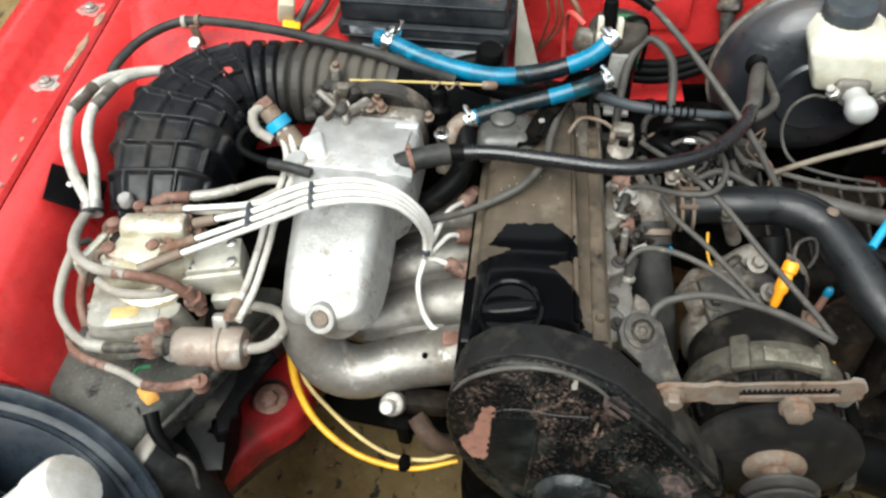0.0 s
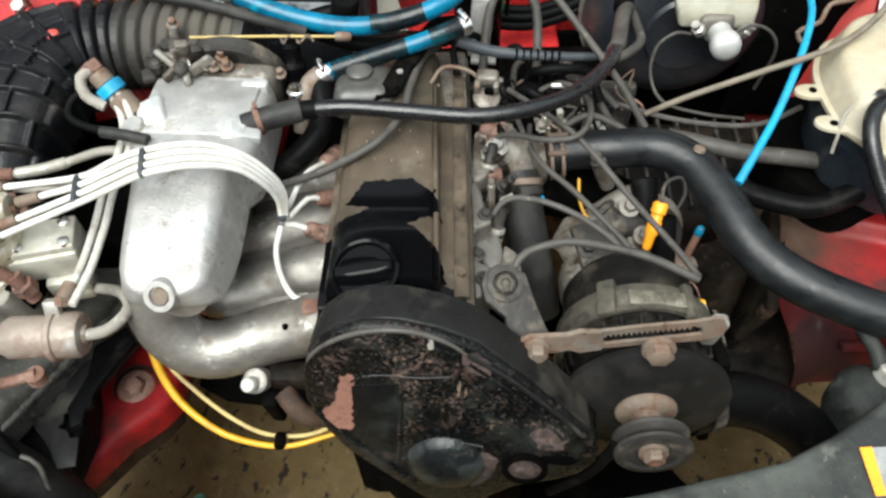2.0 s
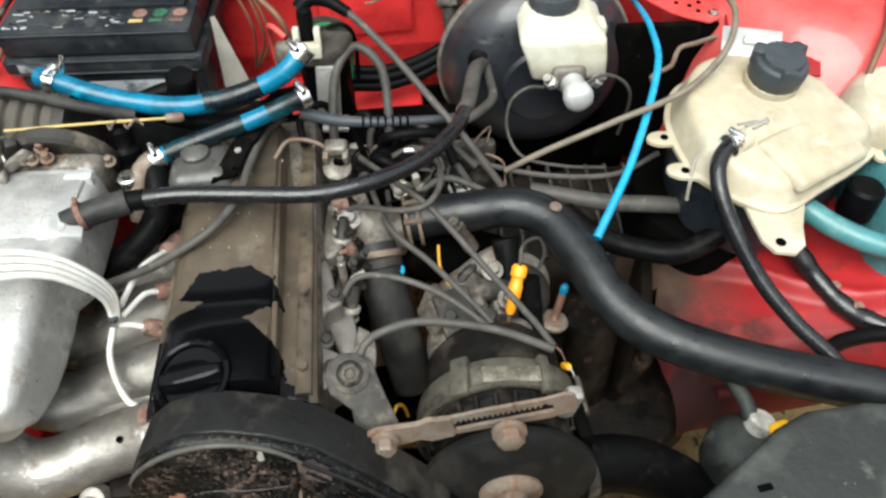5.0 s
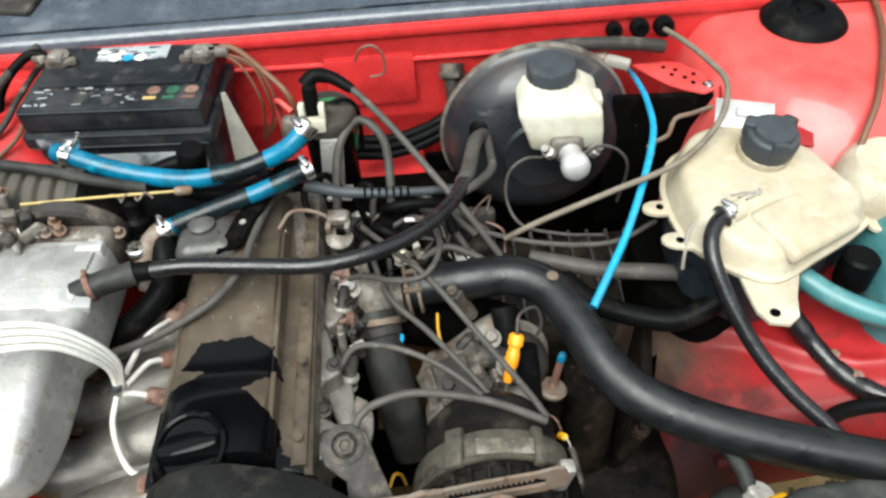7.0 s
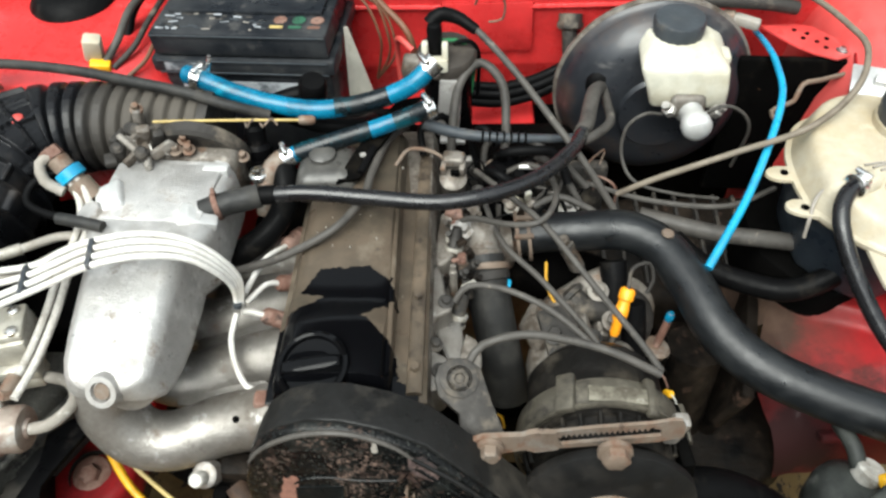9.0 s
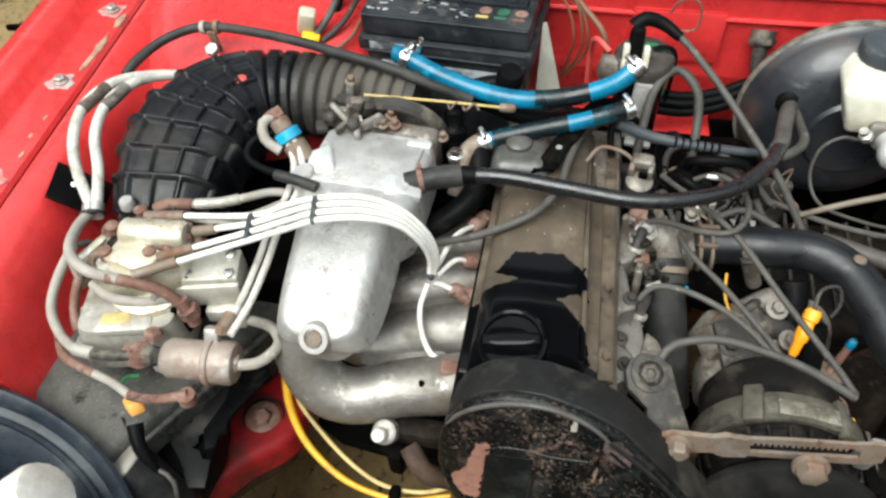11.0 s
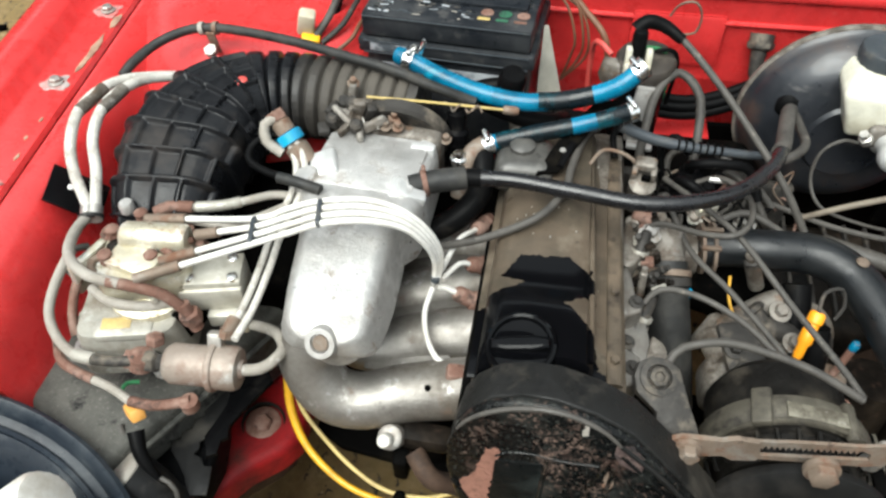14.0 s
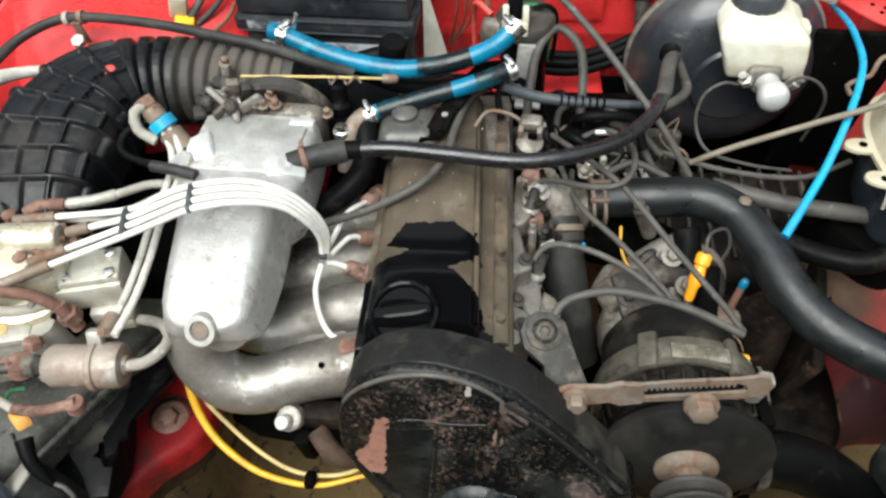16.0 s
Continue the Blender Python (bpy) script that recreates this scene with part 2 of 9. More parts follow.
M_PLASTIC_DUSTY = surface("dusty_black_plastic", (0.010, 0.010, 0.010), 0.5, 0, [((0.055, 0.050, 0.042), 11, 0.50, 0.72, 0.8, 0), ((0.16, 0.145, 0.12), 80, 0.68, 0.76, 0.9, 0)], [(160, 0.3)], spec=0.2)
M_BLUEBLACK = surface("blue_black_plastic", (0.011, 0.015, 0.021), 0.30, 0, [((0.036, 0.044, 0.052), 6, 0.42, 0.66, 0.40, 0), ((0.080, 0.086, 0.090), 12, 0.54, 0.76, 0.6, 0), ((0.07, 0.08, 0.09), 26, 0.66, 0.84, 0.5, 0, (1, 4, 4)), ((0.30, 0.30, 0.29), 150, 0.73, 0.77, 0.7, 0)], [(90, 0.15)], spec=0.22)
M_PANEL = surface("dust_caked_black_plastic", (0.017, 0.019, 0.0178), 0.5, 0, [((0.068, 0.073, 0.065), 9, 0.44, 0.70, 0.8, 0), ((0.13, 0.128, 0.115), 24, 0.58, 0.76, 0.85, 0), ((0.008, 0.008, 0.008), 16, 0.58, 0.70, 0.4, 0), ((0.22, 0.21, 0.185), 110, 0.66, 0.74, 0.9, 0)], [(160, 0.3), (40, 0.15)], spec=0.3)
M_OILBROWN = surface("oily_brown_metal", (0.0075, 0.0058, 0.0045), 0.55, 0.0, [((0.030, 0.022, 0.016), 14, 0.48, 0.70, 0.7, 0), ((0.060, 0.036, 0.026), 40, 0.60, 0.74, 0.9, 0), ((0.002, 0.002, 0.002), 22, 0.52, 0.66, 0.4, 0)], [(120, 0.5)], spec=0.10)
M_LINK = surface("grimy_linkage_metal", (0.20, 0.185, 0.165), 0.5, 0.3, [((0.085, 0.066, 0.050), 30, 0.44, 0.64, 0.8, 0.1), ((0.34, 0.325, 0.30), 46, 0.58, 0.70, 0.5, 0.3), ((0.11, 0.055, 0.035), 70, 0.62, 0.72, 0.9, 0)], [(260, 0.5)], spec=0.35)
M_COWL = surface("satin_cowl_plastic", (0.055, 0.068, 0.086), 0.28, 0, [((0.12, 0.135, 0.15), 14, 0.5, 0.75, 0.4, 0)], [(70, 0.1)], coat=0.3)
M_RUBBER = surface("black_rubber", (0.0034, 0.0034, 0.0036), 0.44, 0, [((0.026, 0.023, 0.019), 22, 0.58, 0.80, 0.75, 0)], [(220, 0.2)], spec=0.055)
M_RUBBER_SHINY = surface("shiny_black_hose", (0.008, 0.008, 0.009), 0.26, 0, [((0.035, 0.033, 0.03), 26, 0.6, 0.78, 0.5, 0)], [(200, 0.1)])
M_BIGHOSE = surface("matt_blue_black_hose", (0.0062, 0.0072, 0.0082), 0.38, 0, [((0.016, 0.018, 0.019), 14, 0.52, 0.76, 0.55, 0), ((0.11, 0.10, 0.09), 140, 0.71, 0.76, 0.8, 0)], [(160, 0.15)], spec=0.42)
M_BOOT = surface("grey_black_rubber_boot", (0.0066, 0.0070, 0.0082), 0.34, 0, [((0.034, 0.029, 0.026), 13, 0.50, 0.72, 0.7, 0)], [(150, 0.2)], spec=0.24, mask=stain_shade_field((-0.135, 0.375, 0.985), 0.10, 0.055, 18.0, (0.070, 0.062, 0.052)))
M_LEAD = surface("dusty_grey_cable", (0.058, 0.053, 0.047), 0.6, 0, [((0.026, 0.024, 0.022), 40, 0.5, 0.7, 0.6, 0), ((0.17, 0.15, 0.125), 60, 0.62, 0.74, 0.8, 0)], [(300, 0.2)], spec=0.35)
M_BRAID = surface("pale_braided_line", (0.29, 0.268, 0.236), 0.6, 0, [((0.20, 0.175, 0.145), 30, 0.46, 0.68, 0.8, 0), ((0.14, 0.075, 0.05), 24, 0.64, 0.74, 0.85, 0), ((0.46, 0.44, 0.40), 60, 0.58, 0.70, 0.5, 0)], [(900, 0.5), (60, 0.2)], spec=0.35)
M_BRAID_PALE = surface("pale_woven_hose", (0.46, 0.44, 0.40), 0.5, 0, [((0.27, 0.245, 0.21), 40, 0.48, 0.68, 0.7, 0), ((0.56, 0.54, 0.50), 120, 0.54, 0.64, 0.45, 0)], [(700, 0.5), (60, 0.15)], spec=0.35)
M_BRAID_WHITE = surface("white_plastic_line", (0.60, 0.585, 0.55), 0.30, 0, [((0.40, 0.36, 0.30), 24, 0.50, 0.74, 0.5, 0), ((0.20, 0.14, 0.10), 60, 0.68, 0.76, 0.7, 0)], [(120, 0.1)])
M_RUST = surface("rusted_steel", (0.145, 0.074, 0.054), 0.8, 0.1, [((0.235, 0.150, 0.120), 40, 0.46, 0.64, 0.85, 0.1), ((0.045, 0.03, 0.025), 70, 0.56, 0.68, 0.9, 0)], [(300, 0.7)], spec=0.3)
M_REG = surface("pale_alloy", (0.47, 0.45, 0.39), 0.42, 0.4, [((0.24, 0.21, 0.16), 18, 0.52, 0.72, 0.6, 0.1), ((0.58, 0.57, 0.53), 34, 0.58, 0.70, 0.35, 0.4)], [(240, 0.25)])
M_AIRBOX = surface("abraded_black_plastic", (0.046, 0.046, 0.041), 0.62, 0, [((0.105, 0.102, 0.090), 9, 0.42, 0.66, 0.75, 0), ((0.014, 0.014, 0.014), 24, 0.56, 0.66, 0.8, 0), ((0.15, 0.145, 0.13), 240, 0.56, 0.70, 0.8, 0)], [(330, 0.6)], spec=0.25)
M_COPPER = surface("rusty_tan_plating", (0.180, 0.137, 0.105), 0.6, 0.3, [((0.22, 0.20, 0.175), 26, 0.54, 0.68, 0.5, 0.4), ((0.13, 0.062, 0.036), 40, 0.50, 0.66, 0.8, 0.1), ((0.04, 0.028, 0.022), 60, 0.60, 0.72, 0.9, 0)], [(260, 0.5)], spec=0.35)
M_BROWNGREY = surface("dusty_brown_grey_cable", (0.155, 0.130, 0.100), 0.55, 0, [((0.075, 0.058, 0.044), 30, 0.5, 0.7, 0.7, 0), ((0.24, 0.215, 0.175), 44, 0.60, 0.72, 0.6, 0)], [(200, 0.15)], spec=0.35)
M_BROWNWIRE = surface("brown_cable_sheath", (0.13, 0.060, 0.034), 0.5, 0, [((0.10, 0.06, 0.045), 30, 0.5, 0.7, 0.7, 0)], [(120, 0.15)], spec=0.35)
M_GREYRUBBER = surface("dusty_grey_rubber", (0.018, 0.018, 0.0175), 0.55, 0, [((0.050, 0.047, 0.042), 20, 0.48, 0.70, 0.8, 0), ((0.010, 0.010, 0.010), 30, 0.56, 0.7, 0.5, 0)], [(200, 0.3)], spec=0.28)
M_STEEL = surface("dull_steel", (0.42, 0.40, 0.37), 0.45, 0.8, [((0.17, 0.13, 0.10), 40, 0.5, 0.7, 0.75, 0.2)], [(250, 0.3)])
M_CHROME = surface("bright_zinc", (0.82, 0.82, 0.80), 0.22, 1.0, [((0.5, 0.48, 0.44), 50, 0.6, 0.75, 0.5, 0.7)], [(180, 0.15)])
M_GREYMETAL = surface("dirty_dark_metal", (0.040, 0.037, 0.034), 0.55, 0.3, [((0.16, 0.135, 0.105), 26, 0.52, 0.72, 0.8, 0), (SOOT, 40, 0.54, 0.68, 0.6, 0)], [(220, 0.4)], spec=0.22)
# grimy black, base and sheen cut so that deep gaps read as shade
M_BLACKMETAL = surface("grimy_shade_black", (0.0022, 0.0021, 0.0020), 0.65, 0.0, [((0.012, 0.010, 0.0075), 18, 0.56, 0.78, 0.85, 0), ((0.05, 0.028, 0.018), 50, 0.68, 0.76, 0.9, 0)], [(180, 0.5)], spec=0.015)
M_ALTER = surface("grimy_alternator_casing", (0.0065, 0.0058, 0.0050), 0.5, 0.2, [((0.050, 0.042, 0.032), 26, 0.54, 0.74, 0.8, 0.1), ((0.008, 0.007, 0.006), 18, 0.5, 0.64, 0.7, 0)], [(240, 0.5)], spec=0.2)
M_STATOR = surface("dull_brown_grey_band", (0.085, 0.076, 0.060), 0.5, 0.3, [((0.15, 0.135, 0.105), 24, 0.50, 0.70, 0.6, 0.2), ((0.022, 0.019, 0.016), 30, 0.52, 0.66, 0.7, 0)], [(220, 0.4)], spec=0.3)
M_TYPEPLATE = surface("worn_type_plate", (0.20, 0.185, 0.145), 0.5, 0.3, [((0.07, 0.06, 0.045), 40, 0.46, 0.62, 0.7, 0.1), ((0.33, 0.31, 0.26), 60, 0.58, 0.68, 0.5, 0.2)], [(240, 0.4)], spec=0.35)
M_FAN = surface("dark_grey_painted_disc", (0.0078, 0.0077, 0.0075), 0.6, 0.1, [((0.024, 0.021, 0.018), 16, 0.5, 0.7, 0.75, 0)], [(200, 0.25)], spec=0.2)
M_GOLD = surface("yellow_passivated_alloy", (0.52, 0.475, 0.36), 0.38, 0.6, [((0.66, 0.64, 0.57), 40, 0.48, 0.6, 0.4, 0.6), ((0.30, 0.20, 0.12), 30, 0.56, 0.70, 0.75, 0.1), ((0.12, 0.085, 0.055), 60, 0.60, 0.70, 0.85, 0.1)], [(240, 0.35)])
M_BATTERY = surface("battery_black", (0.0105, 0.0125, 0.0155), 0.34, 0, [((0.040, 0.042, 0.044), 8, 0.46, 0.72, 0.5, 0), ((0.07, 0.068, 0.065), 34, 0.56, 0.74, 0.6, 0)], [(120, 0.1)], spec=0.17)
M_LABELGREY = surface("worn_grey_label", (0.33, 0.35, 0.37), 0.45, 0, [((0.06, 0.07, 0.08), 22, 0.5, 0.62, 0.5, 0)], [(200, 0.1)])
M_TANK = surface("yellowed_milky_plastic", (0.385, 0.345, 0.265), 0.40, 0, [((0.33, 0.255, 0.145), 7, 0.46, 0.70, 0.5, 0), ((0.22, 0.165, 0.09), 22, 0.64, 0.82, 0.7, 0), ((0.50, 0.455, 0.36), 16, 0.56, 0.7, 0.5, 0)], [(30, 0.10), (120, 0.05)], spec=0.35)
M_RESERVOIR = surface("clean_milky_plastic", (0.50, 0.485, 0.405), 0.38, 0, [((0.36, 0.315, 0.215), 14, 0.46, 0.72, 0.5, 0), ((0.20, 0.16, 0.10), 45, 0.66, 0.78, 0.7, 0)], [(40, 0.08)], spec=0.35)
M_COILHEAD = surface("dusty_brown_moulding", (0.040, 0.034, 0.029), 0.55, 0, [((0.085, 0.072, 0.060), 22, 0.48, 0.70, 0.7, 0), ((0.012, 0.011, 0.010), 30, 0.54, 0.66, 0.5, 0)], [(200, 0.25)], spec=0.3)
M_SERVO = surface("satin_black_drum", (0.014, 0.016, 0.020), 0.36, 0.1, [((0.030, 0.032, 0.036), 4, 0.46, 0.70, 0.36, 0), ((0.045, 0.027, 0.020), 8, 0.52, 0.70, 0.7, 0), ((0.11, 0.105, 0.10), 10, 0.60, 0.76, 0.5, 0, (1, 1, 3)), ((0.20, 0.17, 0.13), 120, 0.68, 0.74, 0.9, 0)], [(30, 0.12)], coat=0.2, spec=0.5)
M_GREYCAP = surface("faded_black_cap", (0.036, 0.042, 0.048), 0.45, 0, [((0.09, 0.085, 0.075), 30, 0.56, 0.75, 0.7, 0)], [(150, 0.2)], spec=0.35)
M_ZINC = surface("dull_zinc_sheet", (0.55, 0.55, 0.54), 0.42, 0.45, [((0.30, 0.28, 0.25), 26, 0.55, 0.75, 0.6, 0.2)], [(90, 0.2)])
# pink tones put the tower's pale highlights into the red
M_RED_PINKISH = surface("red_paint_with_pink_sheen", (0.56, 0.050, 0.046), 0.36, 0, [((0.50, 0.10, 0.09), 5, 0.42, 0.72, 0.5, 0), ((0.33, 0.14, 0.10), 30, 0.64, 0.8, 0.7, 0)], [(8, 0.08)], coat=0.3, spec=0.5)
# darker copy of the red: shade put into the colour, grime on top
M_RED_SHADE = surface("shaded_grimy_red_paint", (0.33, 0.010, 0.012), 0.42, 0, [((0.11, 0.008, 0.009), 7, 0.44, 0.68, 0.6, 0), ((0.03, 0.019, 0.014), 12, 0.54, 0.70, 0.85, 0)], [(12, 0.12)], spec=0.15)
M_CAST_MID = surface("stained_aluminium", (0.25, 0.235, 0.215), 0.40, 0.70, [((0.095, 0.080, 0.064), 12, 0.42, 0.64, 0.6, 0.4), ((0.50, 0.49, 0.47), 34, 0.60, 0.72, 0.4, 0.7), ((0.12, 0.075, 0.052), 26, 0.60, 0.74, 0.8, 0.1), ((0.05, 0.042, 0.034), 48, 0.64, 0.74, 0.8, 0.1)], [(420, 0.35), (40, 0.2)])
M_METER = surface("tarnished_pot_metal", (0.34, 0.325, 0.285), 0.5, 0.35, [((0.15, 0.125, 0.095), 20, 0.48, 0.68, 0.7, 0.1), ((0.46, 0.45, 0.41), 36, 0.56, 0.68, 0.4, 0.4), ((0.10, 0.05, 0.03), 50, 0.66, 0.74, 0.85, 0)], [(260, 0.35)])
M_WASHER = surface("pale_turquoise_plastic", (0.055, 0.185, 0.195), 0.35, 0, [((0.035, 0.12, 0.13), 9, 0.46, 0.68, 0.4, 0), ((0.20, 0.36, 0.35), 14, 0.58, 0.78, 0.5, 0)], [(30, 0.08)])
M_BLUEHOSE = surface("bright_blue_hose", (0.001, 0.135, 0.24), 0.26, 0, [((0.001, 0.050, 0.095), 16, 0.46, 0.68, 0.2, 0), ((0.004, 0.19, 0.29), 30, 0.58, 0.72, 0.25, 0)], [(50, 0.10), (420, 0.15)], spec=0.36)
M_BLUETAPE = surface("black_tape", (0.004, 0.007, 0.009), 0.26, 0, [((0.002, 0.050, 0.065), 16, 0.50, 0.66, 0.3, 0), ((0.003, 0.09, 0.14), 30, 0.64, 0.74, 0.3, 0)], [(120, 0.25)], spec=0.35)
M_SKYTUBE = surface("sky_blue_tube", (0.006, 0.27, 0.46), 0.3, 0, [((0.02, 0.16, 0.30), 20, 0.50, 0.75, 0.4, 0)], [(80, 0.05)])
M_YELLOW = surface("yellow_plastic", (0.80, 0.42, 0.012), 0.4, 0, [((0.45, 0.23, 0.02), 30, 0.6, 0.8, 0.6, 0)], [(80, 0.1)])
M_YELLOW_LOOM = surface("grubby_yellow_sleeve", (0.60, 0.31, 0.012), 0.42, 0, [((0.34, 0.17, 0.02), 22, 0.48, 0.70, 0.6, 0), ((0.06, 0.045, 0.02), 60, 0.66, 0.76, 0.8, 0)], [(80, 0.2)])
M_GREENBIT = surface("pale_green_plastic", (0.17, 0.42, 0.32), 0.35, 0, [((0.36, 0.50, 0.36), 30, 0.5, 0.62, 0.4, 0)], [(60, 0.1)])
M_YELLOW_PALE = surface("pale_yellow_cable", (0.44, 0.33, 0.12), 0.45, 0, [((0.27, 0.20, 0.09), 30, 0.5, 0.7, 0.6, 0)], [(80, 0.1)])
M_ORANGE = surface("orange_plastic", (0.82, 0.30, 0.01), 0.4, 0, [((0.5, 0.2, 0.02), 30, 0.6, 0.8, 0.6, 0)], [(80, 0.1)])
M_AMBER = surface("amber_connector", (0.62, 0.30, 0.07), 0.5, 0, [((0.36, 0.18, 0.06), 30, 0.55, 0.75, 0.6, 0)], [(80, 0.1)])
M_WHITE = surface("white_paint", (0.80, 0.79, 0.76), 0.5, 0, [((0.55, 0.52, 0.47), 40, 0.58, 0.75, 0.6, 0)], [(120, 0.1)])
M_GREEN = surface("green_insulation", (0.03, 0.19, 0.075), 0.4)
M_DULLGREEN = surface("faded_green_print", (0.02, 0.09, 0.05), 0.5, 0, [((0.010, 0.02, 0.016), 60, 0.5, 0.62, 0.5, 0)])
M_REDRUBBER = surface("faded_red_rubber", (0.46, 0.06, 0.05), 0.5)
# paints the dark inside holes, slots and seams onto flat pieces
M_GAP_BLACK = surface("painted_gap_black", (0.002, 0.002, 0.002), 0.8, spec=0.01)
M_GLASS = surface("dark_tinted_glass", (0.05, 0.06, 0.075), 0.06, 0, [], [], coat=1.0, rough_var=0.02)
M_GROUND = surface("sandy_concrete", (0.225, 0.160, 0.070), 0.85, 0, [((0.20, 0.130, 0.045), 5, 0.45, 0.68, 0.9, 0), ((0.30, 0.225, 0.115), 14, 0.52, 0.75, 0.9, 0), ((0.09, 0.058, 0.024), 3.2, 0.56, 0.70, 0.8, 0), ((0.024, 0.017, 0.010), 48, 0.585, 0.615, 0.6, 0, (1.0, 0.55, 1.0)), ((0.34, 0.27, 0.16), 60, 0.62, 0.70, 0.9, 0), ((0.012, 0.010, 0.008), 16, 0.64, 0.66, 0.6, 0)], [(60, 0.5), (9, 0.3)])
M_FILTER = surface("stained_filter_can", (0.26, 0.215, 0.18), 0.5, 0.3, [((0.17, 0.10, 0.075), 14, 0.48, 0.64, 0.8, 0.1), ((0.38, 0.36, 0.33), 36, 0.56, 0.68, 0.45, 0.4), ((0.09, 0.05, 0.035), 60, 0.64, 0.74, 0.9, 0)], [(220, 0.35)], spec=0.4)
M_YARD = surface("rendered_yard_wall", (0.22, 0.20, 0.17), 0.9, 0, [((0.13, 0.115, 0.095), 2, 0.45, 0.7, 0.9, 0)], [(30, 0.4)])


# ---- mesh helpers ----
CAR = Matrix.Rotation(radians(4.5), 4, "Z")     # the car stands a little turned in the plan
ID = Matrix.Identity(4)


def finish(bm, sharp=38.0):
    bmesh.ops.recalc_face_normals(bm, faces=bm.faces)
    for f in bm.faces:
        f.smooth = True
    for e in bm.edges:
        e.smooth = len(e.link_faces) == 2 and e.calc_face_angle(0.0) < radians(sharp)
    return bm


def part(name, bm, material, parent=None, label="", m=ID, sharp=38.0):
    """Links a bmesh, drawn in the plan's units, as one mesh object in metres."""
    finish(bm, sharp)
    bm.transform(Matrix.Scale(UNIT, 4) @ m)
    me = bpy.data.meshes.new(name)
    bm.to_mesh(me)
    bm.free()
    me.materials.append(material)
    ob = new(name, me)
    if parent is not None:
        ob.parent = parent
        if parent.type == "EMPTY":
            ob.matrix_parent_inverse = Matrix.Translation(-parent.location)
    if label:
        ob["label"] = label
    return ob


def thing(name, label, category, loc=(0, 0, 0), group="", kind=""):
    e = new(name)
    e.empty_display_size = 0.02
    e.location = Vector(loc) * UNIT
    return tagged(e, label, category, group, kind)


def whole(name, bm, material, label, category, group="", kind="", m=ID, sharp=38.0):
    return tagged(part(name, bm, material, None, "", m, sharp), label, category, group, kind)


def box(size, at, bevel=0.004, rot=(0, 0, 0), taper=1.0, seg=2):
    bm = bmesh.new()
    bmesh.ops.create_cube(bm, size=1.0)
    for v in bm.verts:
        k = taper if v.co.z > 0 else 1.0
        v.co = Vector((v.co.x * size[0] * k, v.co.y * size[1] * k, v.co.z * size[2]))
    if bevel:
        bmesh.ops.bevel(bm, geom=list(bm.edges), offset=bevel, segments=seg, affect="EDGES", profile=0.5)
    bm.transform(pose(*at, *rot))
    return bm


def join(*bms):
    out = bms[0]
    for b in bms[1:]:
        me = bpy.data.meshes.new("tmp")
        b.to_mesh(me)
        b.free()
        out.from_mesh(me)
        bpy.data.meshes.remove(me)
    return out


def smooth_path(pts, step=0.007):
    p = [Vector(q) for q in pts]
    p = [p[0] * 2 - p[1]] + p + [p[-1] * 2 - p[-2]]
    out = []
    for i in range(1, len(p) - 2):
        a, b, c, d = p[i - 1:i + 3]
        n = max(2, int((c - b).length / step))
        for k in range(n):
            t = k / n
            out.append(0.5 * ((2 * b) + (c - a) * t + (2 * a - 5 * b + 4 * c - d) * t * t + (3 * b - a - 3 * c + d) * t ** 3))
    out.append(p[-2])
    return out


def tube(pts, r, n=12, step=0.007, flat=1.0, caps=True, straight=False):
    """A round sweep; r is a number or a function of the share of the way."""
    path = [Vector(q) for q in pts] if straight else smooth_path(pts, step)
    bm = bmesh.new()
    rings = []
    t0 = (path[1] - path[0]).normalized()
    up = Vector((0, 0, 1)) if abs(t0.z) < 0.9 else Vector((0, 1, 0))
    side = t0.cross(up).normalized()
    length = [0.0]
    for a, b in zip(path, path[1:]):
        length.append(length[-1] + (b - a).length)
    for i, q in enumerate(path):
        t = (path[min(i + 1, len(path) - 1)] - path[max(i - 1, 0)]).normalized()
        side = (side - t * side.dot(t)).normalized()
        other = t.cross(side)
        rr = r(length[i] / length[-1]) if callable(r) else r
        rings.append([bm.verts.new(q + (side * math.cos(a) + other * math.sin(a) * flat) * rr) for a in (2 * math.pi * k / n for k in range(n))])
    for a, b in zip(rings, rings[1:]):
        for k in range(n):
            bm.faces.new((a[k], a[(k + 1) % n], b[(k + 1) % n], b[k]))
    if caps:
        bm.faces.new(rings[0][::-1])
        bm.faces.new(rings[-1])
    return bm


def axis_matrix(at, direction):
    return Matrix.Translation(at) @ Vector(direction).to_track_quat("Z", "Y").to_matrix().to_4x4()


def lathe(profile, at, direction=(0, 0, 1), n=32, wave=None, caps=True):
    """Turns (radius, height) pairs round an axis; wave(angle) scales the radius."""
    bm = bmesh.new()
    rings = []
    for r, h in profile:
        if r < 1e-6:
            rings.append([bm.verts.new((0, 0, h))])
        else:
            rings.append([bm.verts.new((r * math.cos(a) * (wave(a) if wave else 1), r * math.sin(a) * (wave(a) if wave else 1), h)) for a in (2 * math.pi * k / n for k in range(n))])
    for a, b in zip(rings, rings[1:]):
        for k in range(n):
            va = [a[k % len(a)], a[(k + 1) % len(a)]] if len(a) > 1 else [a[0]]
            vb = [b[(k + 1) % len(b)], b[k % len(b)]] if len(b) > 1 else [b[0]]
            if len(va) + len(vb) > 2:
                bm.faces.new(va + vb)
    for ring, flip in ((rings[0], True), (rings[-1], False)):
        if caps and len(ring) > 2:
            bm.faces.new(ring[::-1] if flip else ring)
    bm.transform(axis_matrix(at, direction))
    return bm


